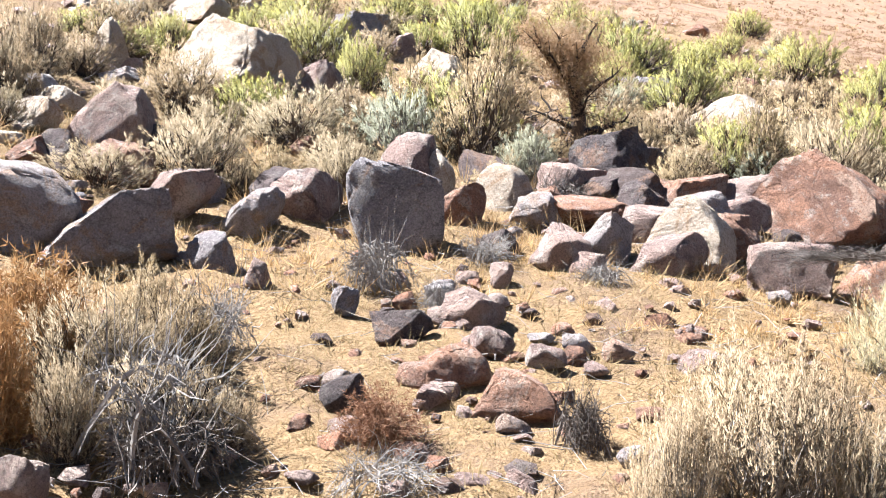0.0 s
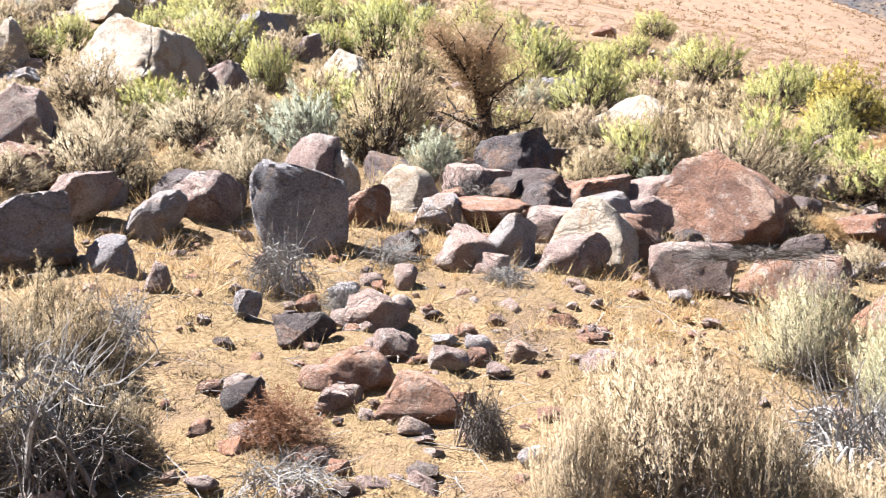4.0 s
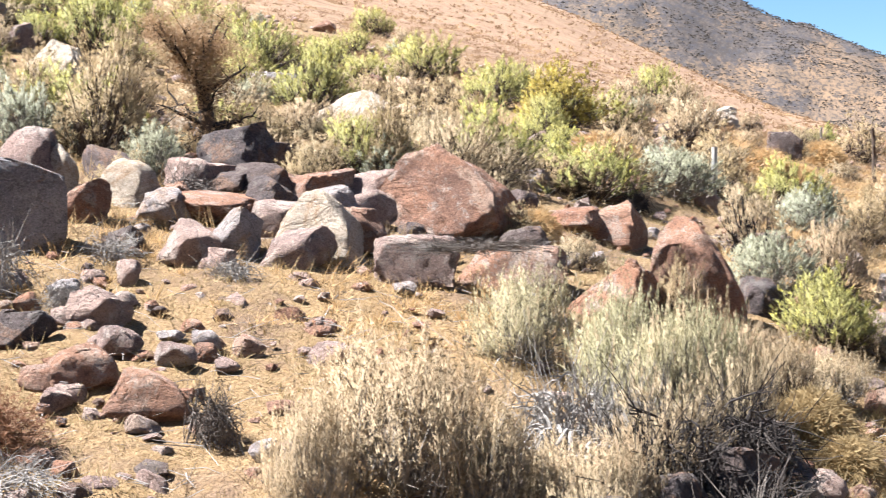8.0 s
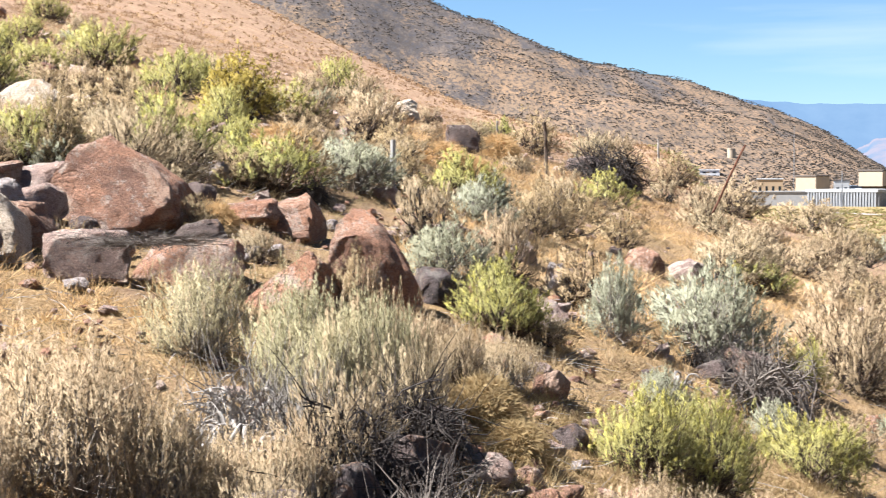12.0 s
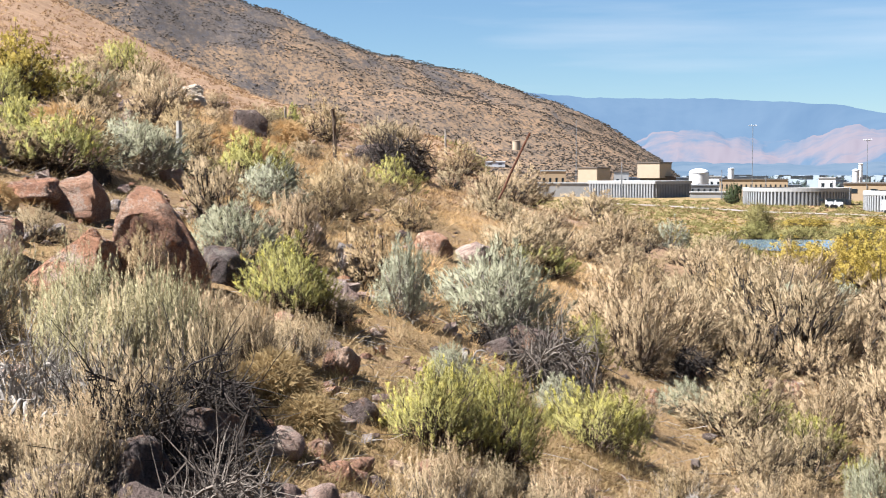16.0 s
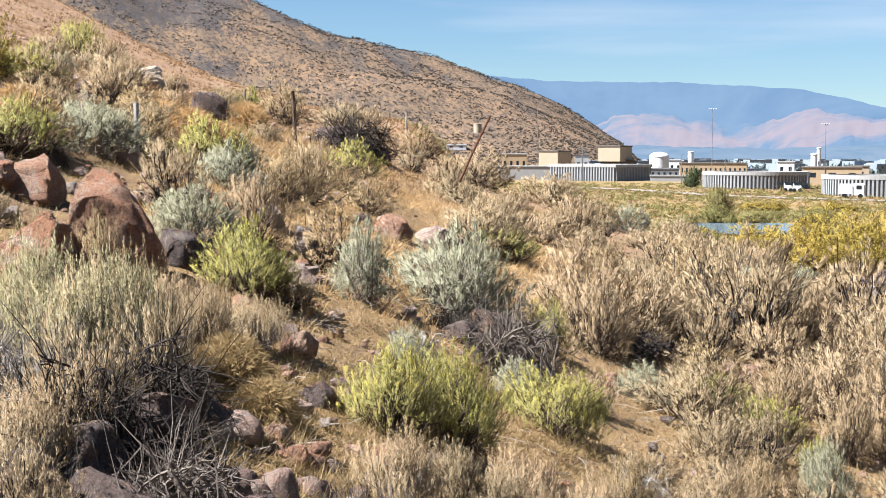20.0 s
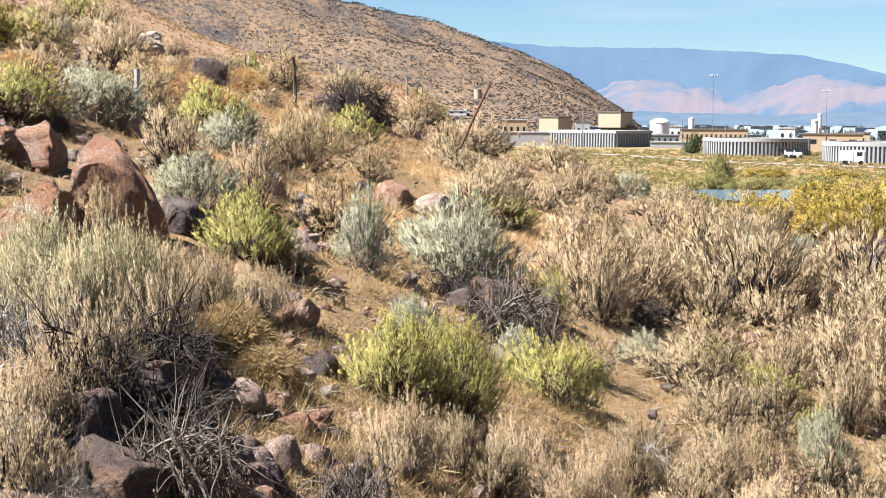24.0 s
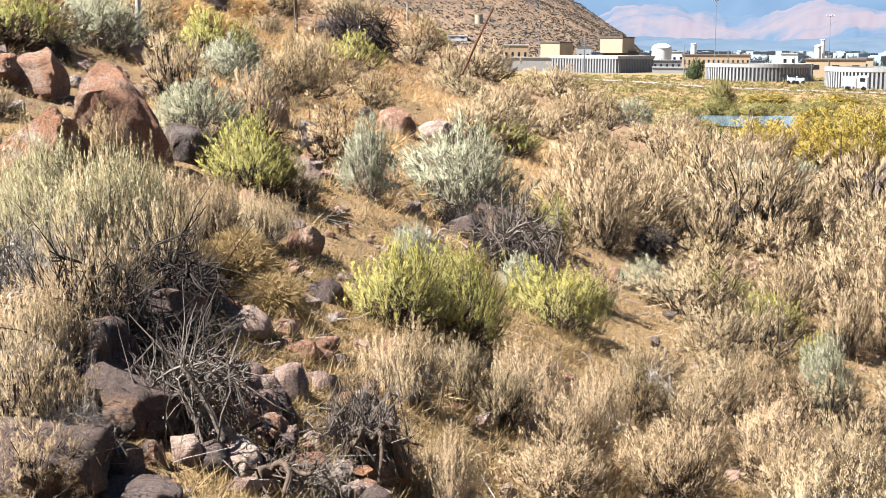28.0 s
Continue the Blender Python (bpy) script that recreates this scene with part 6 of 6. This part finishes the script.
# rocks added in dark stone for the shade under the great sagebrush, bleached limbs beside it
rock(0.30, 6.95, 0.58, 0.46, 0.38, "dark", 8, 391, "rocky bank coloured dark for the shade of brush", cuts=18)
rock(0.14, 6.12, 0.46, 0.40, 0.26, "dark", -12, 392, "rocky bank coloured dark for the shade of brush", cuts=18)
rock(0.46, 7.72, 0.44, 0.36, 0.30, "dark", 20, 393, "rocky bank coloured dark for the shade of brush", cuts=18)
rock(-0.28, 6.02, 0.50, 0.42, 0.30, "dark", 3, 394, "rocky bank coloured dark for the shade of brush", cuts=18)
dead_stump(-0.50, 6.72, 0.74, 0.32, 15, 395, "bleached writhing limbs of a dead sagebrush", "white", 14, 0.36)
dead_stump(-0.22, 6.62, 0.52, 0.22, 70, 396, "bleached writhing limbs of a dead sagebrush", "white", 12, 0.4)
# dead twigs and weeds caught between the boulders
plant("W1a", -3.85, 9.15, 0.46, 0.22, 200)
plant("W0a", -2.95, 9.15, 0.42, 0.18, 20)
plant("X0a", -3.95, 11.10, 0.55, 0.26, 60)
plant("D1b", -3.30, 12.35, 0.60, 0.42, 33)
plant("D0b", -2.15, 12.60, 0.66, 0.46, 140)
plant("B0b", -4.55, 11.85, 0.62, 0.46, 75)
plant("S1b", -5.60, 10.35, 0.62, 0.42, 15)
plant("W0a", -1.10, 9.75, 0.44, 0.16, 250)
plant("D1b", -6.20, 9.60, 0.50, 0.34, 300)
# boulders added behind the row; the dark ones stand in for shaded crevices
for x, y, w, h, kind, turn, seed in ((-3.45, 11.55, 0.62, 0.36, "dark", 10, 381), (-3.05, 11.75, 0.70, 0.34, "red", -14, 382), (-2.55, 11.95, 0.66, 0.40, "pink", 22, 383), (-3.95, 12.40, 0.80, 0.52, "dark", 4, 384), (-4.75, 11.40, 0.55, 0.34, "dark", 30, 385), (-1.15, 11.30, 0.60, 0.30, "dark", 12, 386), (-5.05, 9.85, 0.52, 0.30, "dark", 8, 387), (-5.75, 9.55, 0.55, 0.32, "dark", 31, 388), (-6.10, 8.75, 0.60, 0.36, "pink", 12, 389)):
    rock(x, y, w, w * 0.85, h, kind, turn, seed, "dark boulder filling a shaded crevice behind the rock row" if kind == "dark" else "angular boulder wedged behind the rock row")
# half-buried stones of the trodden gap
bed = np.random.default_rng(380)
for n in range(44):
    a, r = bed.uniform(4, 13), bed.uniform(5.9, 9.2)
    w = bed.uniform(0.09, 0.27)
    rock(r * math.sin(radians(a)), r * math.cos(radians(a)), w, w * bed.uniform(0.7, 1), w * bed.uniform(0.28, 0.5), ("pink", "red", "dark", "red")[n % 4], bed.uniform(0, 180), 400 + n, "brown stone bedded in straw between the brush", cuts=16, sink=0.5, name="stone")
for n in range(36):
    a, r = bed.uniform(-32, -14), bed.uniform(6.2, 9.6)
    w = bed.uniform(0.08, 0.24)
    rock(r * math.sin(radians(a)), r * math.cos(radians(a)), w, w * bed.uniform(0.7, 1), w * bed.uniform(0.25, 0.45), ("red", "pink", "red")[n % 3], bed.uniform(0, 180), 450 + n, "reddish stone bedded in trampled straw", cuts=14, sink=0.5, name="stone")
# golden grass, an outcrop under brush, dead stumps
plant("G1a", 1.45, 23.40, 0.92, 0.36, 15)
plant("G1a", 2.05, 23.90, 0.60, 0.26, 75)
plant("G0a", 0.85, 8.62, 0.52, 0.30, 40)
plant("G0a", 1.02, 8.20, 0.40, 0.22, 140)
rock(5.55, 33.60, 1.15, 0.95, 0.58, "dark", 5, 360, "dark basalt outcrop overhung by sagebrush")
rock(6.55, 33.90, 0.85, 0.70, 0.50, "dark", -12, 361, "dark basalt outcrop overhung by sagebrush")
plant("S2c", 5.75, 34.20, 1.25, 0.72, 200, lift=0.42)
plant("S0c", 6.60, 34.50, 0.95, 0.55, 80, lift=0.36)
plant("K0c", 7.60, 34.40, 1.00, 0.55, 30)
# dark stone doubles as the shadow beneath the silvery sagebrush
rock(3.52, 12.15, 0.55, 0.42, 0.36, "dark", -8, 362, "dark boulder doubling as shadow under silvery sagebrush")
rock(3.10, 11.85, 0.42, 0.34, 0.20, "dark", 14, 363, "dark boulder doubling as shadow under silvery sagebrush")
rock(1.86, 12.62, 0.46, 0.40, 0.12, "pink", 12, 364, "flat pinkish slab beside yellow-green rabbitbrush")
rock(2.02, 13.60, 0.30, 0.28, 0.34, "grey", 6, 365, "pale grey upright rock among sagebrush")
dead_stump(1.24, 6.20, 0.44, 0.24, 30, 371, "dark twisted dead sagebrush stump lying on straw", "brown")
dead_stump(0.74, 5.86, 0.52, 0.10, 80, 372, "dark splayed root of a dead sagebrush", "brown", arms=9)
dead_stump(2.60, 10.95, 0.50, 0.16, 10, 373, "bleached twisted root beside dark boulders", "white", 9, 0.5)
# withered tree and fence posts
small_tree(-4.80, 13.67, 1.32, 1.11, 7, "withered gnarled little tree with rusty brown crown and dark trunk")
fence_post(0.51, 17.37, 0.69, 0.035, -2, "weathered wooden fence post with a white bleached tip", cap=True)
fence_post(4.06, 29.72, 1.12, 0.045, -4, "dark weathered wooden fence post in dry grass")
fence_post(3.36, 33.82, 0.72, 0.035, 3, "thin grey fence post on the slope")
fence_post(14.71, 68.44, 1.32, 0.06, 0, "thin utility pole at the foot of the hill")
fence_post(6.81, 27.16, 1.70, 0.025, 25, "leaning thin rusty steel fence post", steel=True)
fence_post(-1.67, 25.92, 0.26, 0.03, -3, "rusty steel fence post beside yellow brush", steel=True)
# works on the plain
ribbed_hall(113.3, 350.1, -50, 19.5, 19, 4.3, "low ribbed concrete basin hall on the plain", 24)
ribbed_basin(128.0, 260.6, 10.3, 3.4, "round ribbed concrete basin with a pale rim")
ribbed_basin(125.9, 210.4, 9.1, 3.4, "round ribbed concrete basin beside the track")
block_house(136.1, 367.6, -45, 6.8, 8, 9.0, BEIGE, "tall beige windowless block above the basin hall", 0, ROOF, lift=4.9)
block_house(139.3, 368.6, -21, 10.0, 6, 5.1, ROOF, "dark low plant room behind the basin hall", 0, ROOF)
block_house(126.5, 362.6, -19, 4.0, 5, 6.5, CONCRETE, "small pale concrete house behind the basin hall", 2, ROOF)
block_house(122.7, 380.7, -43, 6.0, 9, 7.6, BEIGE, "beige windowless cube of the works", 0, ROOF)
block_house(116.3, 393.2, -16, 7.3, 6, 6.8, TAN, "low tan pavilion with roof vents", 4, CONCRETE)
block_house(107.9, 356.0, -17, 14.6, 1.0, 3.5, CONCRETE, "long low white concrete wall", 0, CONCRETE)
round_tank(159.6, 388.5, 2.9, 6.2, WHITE, "white domed storage tank", True)
block_house(167.8, 395.9, -23, 3.8, 5, 5.1, WHITE, "white plant house beside the tank", 2, CONCRETE)
# an open canopy on posts, built as a wall with dark panes
block_house(165.8, 364.1, -24, 18.6, 8, 4.3, TAN, "long tan canopy with a flat dark roof and dark-filled bays", 14, ROOF)
block_house(149.6, 360.2, -23, 7.9, 3, 2.8, STEEL, "grey pipe rack of the works", 5, STEEL)
block_house(139.8, 331.8, -23, 10.9, 1.0, 1.3, CONCRETE, "low pale wall of the works", 0, CONCRETE)
block_house(192.8, 373.2, -27, 4.8, 6, 4.7, WHITE, "white flat-roofed plant house", 2, CONCRETE)
block_house(160.5, 288.4, -29, 13.1, 10, 3.8, TAN, "orange-tan masonry building of the works", 3, ROOF)
block_house(173.3, 298.3, -30, 4.2, 6, 4.0, BEIGE, "tan annex behind the masonry building", 1, ROOF)
round_tank(166.5, 307.9, 0.8, 6.8, WHITE, "slender white process tower", True)
round_tank(168.4, 309.1, 0.5, 8.4, WHITE, "slender white stack tower", False)
round_tank(176.1, 403.2, 0.9, 7.6, WHITE, "small white water tower on the plain", False)
block_house(265.4, 447.2, -31, 6.3, 8, 3.8, WHITE, "white shed far out on the plain", 0, WHITE)
block_house(207.0, 422.0, -26, 13.3, 8, 2.1, WHITE, "pale low sheds of the works", 5, CONCRETE)
mast(136.5, 300.5, 17.2, "tall floodlight mast of the works", 4, 0.07)
mast(159.1, 289.1, 13.7, "tall floodlight mast beside the tower", 4, 0.07)
mast(118.0, 338.0, 8.9, "wooden utility pole before the hall", 0, 0.16)
mast(131.6, 419.9, 23.0, "thin lattice mast at the foot of the mountain", 0, 0.1)
mast(130.2, 303.3, 7.0, "short pole beside the evergreen", 0, 0.1)
mast(122.4, 262.9, 6.0, "lamp pole before the basin", 0, 0.1)
mast(134.0, 257.2, 4.7, "lamp pole before the round basin", 0, 0.1)
mast(134.6, 251.2, 3.6, "lamp pole beside the masonry building", 0, 0.1)
van(120.7, 232.6, -27, "white parked van by the basin", 1.4, 1.5, False)
van(121.2, 230.1, -28, "white parked delivery van", 1.6, 1.5, False)
van(112.1, 195.1, -30, "white box truck parked before the basin", 3.8, 2.2, True)
round_tank(154.1, 576.4, 1.7, 3.6, BEIGE, "pale water tank on the mountain foot", False)
block_house(132.2, 526.2, -14, 7.7, 8, 1.7, WHITE, "low white-roofed shed at the mountain foot", 2, WHITE)
plant("E0c", 117.91, 268.31, 3.90, 3.69, 122)


# ---- loose cover of the ground ----
def scatter(name, label, category, count, bearings, reach, leaf, size, blades, width, seed, spread=0.5, flat=0.8, keep=None, power=1.0, long=0.9):
    """Many small tufts or clumps over a stretch of ground, as one object."""
    rng = np.random.default_rng(seed)
    s = Shape()
    a = rng.uniform(*bearings, count)
    r = (reach[0] ** power + rng.uniform(0, 1, count) * (reach[1] ** power - reach[0] ** power)) ** (1 / power)
    if keep:
        pick = np.array([keep(p, q, rng) for p, q in zip(a, r)], bool)
        a, r = a[pick], r[pick]
    x, y = r * np.sin(np.radians(a)), r * np.cos(np.radians(a))
    z = ground_height(a, r) - 0.02
    z += [relief(*p) for p in zip(x, y, z)]
    n = len(a)
    h = rng.uniform(*size, n) * (1 + 0.3 * rng.normal(size=n)).clip(0.5, 1.8)
    e = dome(rng, n * blades, 0.8, 0.1)
    hb = np.repeat(h, blades)
    base = np.repeat(np.stack([x, y, z], 1), blades, 0) + e * np.array([1, 1, flat * 0.5]) * (hb * spread * rng.uniform(0.1, 1, n * blades))[:, None]
    s.blades(base, e * np.array([0.7, 0.7, flat]) + rng.normal(size=e.shape) * 0.25, hb * long, width, rng)
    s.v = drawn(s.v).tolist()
    return tagged(new(name, s.mesh(name, LEAF[leaf])), label, category, kind="stuff")


def patchy(scale, cut, seed):
    return lambda a, r, rng: noise.noise((r * math.sin(radians(a)) * scale, r * math.cos(radians(a)) * scale, seed)) + 0.35 * rng.normal() > cut


scatter("straw_grass", "short pale dry straw tufts covering the slope", "grass", 30000, (-47, 35), (4.5, 20), "straw", (0.03, 0.11), 9, 0.004, 201, 0.7, keep=patchy(0.8, -0.05, 2.0), power=1.4)
scatter("tall_straw", "taller patches of golden dry grass between shrubs", "grass", 2400, (-47, 35), (6, 30), "straw", (0.06, 0.13), 22, 0.0035, 202, 0.5, keep=patchy(0.5, 0.2, 8.0), power=1.4, long=0.7)
scatter("row_grass", "dry golden grass and weeds between the boulders of the row", "grass", 1500, (-44, -4), (8.6, 13.5), "tan_grass", (0.09, 0.22), 24, 0.0045, 217, 0.5, keep=patchy(0.9, 0.0, 14.0), power=1.4, long=0.7)
scatter("trodden_straw", "matted pale straw in the trodden gap", "grass", 4200, (3, 26), (5, 10), "straw", (0.04, 0.12), 14, 0.004, 218, 0.7, power=1.4)
scatter("golden_grass", "golden knee-high dry grass between sagebrush", "grass", 3000, (2, 19), (11.5, 36), "tan_grass", (0.12, 0.26), 26, 0.005, 216, 0.5, keep=patchy(0.4, -0.1, 11.0), power=1.5, long=0.7)
scatter("low_tan_brush", "low tan brush between the boulders of the slope", "brush", 3600, (-50, 20), (10.5, 42), "dry", (0.08, 0.24), 60, 0.006, 203, 1.2, keep=patchy(0.35, -0.05, 5.0), power=1.6, long=0.4)
scatter("near_hill_brush", "tan and brown tufts at the foot of the bare hill", "brush", 3000, (-52, 14), (24, 75), "hill", (0.10, 0.28), 40, 0.016, 205, 1.2, power=1.5, long=0.4)
scatter("near_dark_brush", "darker tufts at the foot of the bare hill", "brush", 1300, (-52, 14), (22, 80), "rust_crown", (0.12, 0.32), 44, 0.016, 212, 1.2, power=1.5, long=0.4)
scatter("hill_brush", "small tan and brown brush dotted over the bare hill", "brush", 9000, (-52, 17), (70, 188), "hill", (0.16, 0.40), 12, 0.07, 213, 1.1, power=1.7, long=0.4)
scatter("hill_dark_brush", "darker brush dotted over the bare hill", "brush", 3400, (-52, 17), (70, 188), "rust_crown", (0.16, 0.42), 14, 0.07, 206, 1.1, power=1.7, long=0.4)
scatter("flat_brush", "olive and tan brush on the river flat", "brush", 6000, (12, 37), (62, 330), "olive", (0.2, 0.5), 26, 0.07, 208, 1.2, keep=patchy(0.05, 0.0, 3.0), power=1.5, long=0.5)
scatter("flat_grass", "golden grass and brush on the river flat", "grass", 3600, (14, 37), (62, 200), "gold", (0.15, 0.4), 20, 0.05, 209, 1.3, keep=patchy(0.06, 0.15, 23.0), power=1.5, long=0.5)
scatter("flat_straw", "tan hummocks of dry grass and brush on the river flat", "grass", 5200, (12, 37), (45, 300), "hill", (0.15, 0.45), 22, 0.06, 210, 1.3, power=1.5, long=0.45)
scatter("flat_scrub", "dark olive hummocks of scrub before the works", "scrub", 1500, (11, 37), (110, 330), "olive", (0.5, 1.1), 34, 0.10, 215, 0.9, flat=0.6, power=1.5, long=0.4)
scatter("mountain_scrub", "dark scrub and outcrops dotted over the mountain", "scrub", 30000, (-8, 23), (420, 905), "scrub", (0.4, 1.0), 6, 0.5, 211, 0.7, flat=0.7, power=1.3, long=0.6)


def wild(kinds, count, bearings, reach, size, seed, power=1.6):
    """More shrubs of the same kinds, growing wild between the others."""
    rng = np.random.default_rng(seed)
    for _ in range(count):
        a = rng.uniform(*bearings)
        r = (reach[0] ** power + rng.uniform() * (reach[1] ** power - reach[0] ** power)) ** (1 / power)
        w = rng.uniform(*size)
        plant(kinds[rng.integers(len(kinds))] + ("c" if r > 13 else "b"), r * math.sin(radians(a)), r * math.cos(radians(a)), w, w * rng.uniform(0.42, 0.66), rng.uniform(0, 360))


wild(["S0", "S1", "S2", "S1", "D0", "K0", "K1", "B0"], 70, (13, 35), (12, 40), (0.8, 1.35), 241)
wild(["D0", "D1", "S0", "S1", "R0", "R1", "B1"], 85, (-48, 12), (13, 42), (0.5, 1.3), 242)
wild(["R0", "D0", "R1", "S1", "R2", "D1"], 70, (-40, 2), (14, 30), (0.6, 1.3), 245)
wild(["D0", "S1", "D1", "S2", "S0"], 44, (-46, -6), (11.8, 16.5), (0.35, 0.75), 244)
wild(["S0", "S2", "K1", "P0", "S1"], 15, (19, 34), (7.5, 12), (0.45, 0.8), 243)


def rubble(name, label, count, bearings, reach, size, kind, seed, keep=None):
    """Many small stones lying on the ground, as one object."""
    rng = np.random.default_rng(seed)
    t = (1 + 5 ** 0.5) / 2
    ico = np.array([(-1, t, 0), (1, t, 0), (-1, -t, 0), (1, -t, 0), (0, -1, t), (0, 1, t), (0, -1, -t), (0, 1, -t), (t, 0, -1), (t, 0, 1), (-t, 0, -1), (-t, 0, 1)]) / 1.9
    tri = np.array([(0, 11, 5), (0, 5, 1), (0, 1, 7), (0, 7, 10), (0, 10, 11), (1, 5, 9), (5, 11, 4), (11, 10, 2), (10, 7, 6), (7, 1, 8), (3, 9, 4), (3, 4, 2), (3, 2, 6), (3, 6, 8), (3, 8, 9), (4, 9, 5), (2, 4, 11), (6, 2, 10), (8, 6, 7), (9, 8, 1)])
    s = Shape()
    for _ in range(count):
        a, r = rng.uniform(*bearings), rng.uniform(reach[0] ** 1.4, reach[1] ** 1.4) ** (1 / 1.4)
        if keep and not keep(a, r, rng):
            continue
        w = rng.uniform(*size) * rng.uniform(0.5, 1.2)
        p = ico * (1 + 0.22 * rng.normal(size=(12, 1))) * np.array([w, w * rng.uniform(0.6, 1), w * rng.uniform(0.4, 0.8)]) * 0.5
        c, q = math.cos(a * 9), math.sin(a * 9)
        p = p @ np.array([(c, q, 0), (-q, c, 0), (0, 0, 1)])
        i = len(s.v)
        s.v += (p + np.array([r * math.sin(radians(a)), r * math.cos(radians(a)), float(ground_height(a, r)) + 0.10 * w])).tolist()
        s.f += (tri + i).tolist()
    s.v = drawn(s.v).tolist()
    return tagged(new(name, s.mesh(name, ROCK[kind])), label, "stones", kind="stuff")


rubble("small_stones", "small reddish stones strewn over the straw", 800, (-47, 34), (4.8, 18), (0.04, 0.17), "red", 221)
rubble("small_grey_stones", "small pinkish and grey stones strewn over the slope", 800, (-47, 34), (4.8, 22), (0.04, 0.20), "pink", 222)
rubble("small_dark_stones", "small dark stones between the brush", 350, (-47, 34), (5, 24), (0.05, 0.24), "dark", 223)
rubble("upper_rubble", "pale rubble on the upper slope", 700, (-50, 12), (14, 45), (0.1, 0.4), "pink", 224)


def litter():
    rng = np.random.default_rng(231)
    s = Shape()
    for _ in range(2600):
        a, r = rng.uniform(-47, 34), rng.uniform(4.8 ** 1.4, 15 ** 1.4) ** (1 / 1.4)
        p = np.array([r * math.sin(radians(a)), r * math.cos(radians(a)), float(ground_height(a, r)) + 0.035])
        t = rng.uniform(0, 6.28)
        w = np.array([math.cos(t), math.sin(t), rng.normal() * 0.25]) * rng.uniform(0.04, 0.2)
        s.tube(np.stack([p - w, p + rng.normal(size=3) * 0.015, p + w]), 0.0026, 0.0014)
    s.v = drawn(s.v).tolist()
    return tagged(new("fallen_twigs", s.mesh("fallen_twigs", BARK["white"])), "bleached fallen twigs strewn over the ground", "twigs", kind="stuff")


litter()


# ---- river, evergreen, city ----
def ribbon(name, material, label, category, middle, width, lift):
    """A flat strip of ground along a line of places."""
    v, f = [], []
    for i, (x, y) in enumerate(middle):
        a, b = Vector(middle[max(i - 1, 0)]), Vector(middle[min(i + 1, len(middle) - 1)])
        side = (b - a).normalized().orthogonal()
        for k in (-1, 1):
            px, py = x + side.x * width * k * 0.5, y + side.y * width * k * 0.5
            v.append((px, py, lift))
        if i:
            f.append((2 * i - 2, 2 * i - 1, 2 * i + 1, 2 * i))
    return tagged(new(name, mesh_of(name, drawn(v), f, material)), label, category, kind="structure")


ribbon("water", WATER, "calm blue river crossing the flat", "river", [(118 * math.sin(radians(a)) * k, 118 * math.cos(radians(a)) * k) for a, k in ((24.9, 1.1), (25.3, 1.04), (25.9, 1.0), (26.9, 0.985), (28, 0.99), (30, 0.96), (33, 0.9), (37, 0.8))], 12, -6.12)
ribbon("road", GRAVEL, "pale gravel track before the basins", "road", [(232 * math.sin(radians(a)) * k, 232 * math.cos(radians(a)) * k) for a, k in ((19, 1.25), (22, 1.12), (25, 1.0), (28, 0.95), (33, 0.9))], 5, -6.40)


def far_city():
    rng = np.random.default_rng(251)
    s = Shape()
    for _ in range(110):
        a, r = radians(rng.uniform(20, 34)), rng.uniform(420, 1200)
        w, h = rng.uniform(4, 15), rng.uniform(2, 5)
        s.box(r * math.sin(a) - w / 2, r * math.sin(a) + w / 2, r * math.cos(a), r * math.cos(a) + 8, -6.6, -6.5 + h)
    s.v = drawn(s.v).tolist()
    tagged(new("distant_city", s.mesh("distant_city", CITY)), "low houses of the distant city, tinted for haze", "city", kind="stuff")
    t = Shape()
    for _ in range(420):
        a, r = radians(rng.uniform(20, 35)), rng.uniform(400, 1200)
        n, h = 26, rng.uniform(2, 4.5)
        e = dome(rng, n, 0.8, 0.05)
        c = np.array([r * math.sin(a), r * math.cos(a), -6.5])
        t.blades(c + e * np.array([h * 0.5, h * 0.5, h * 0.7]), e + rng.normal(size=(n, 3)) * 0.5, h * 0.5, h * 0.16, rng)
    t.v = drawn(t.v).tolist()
    tagged(new("distant_trees", t.mesh("distant_trees", LEAF["haze"])), "tree tops of the distant city, tinted for haze", "trees", kind="stuff")


far_city()
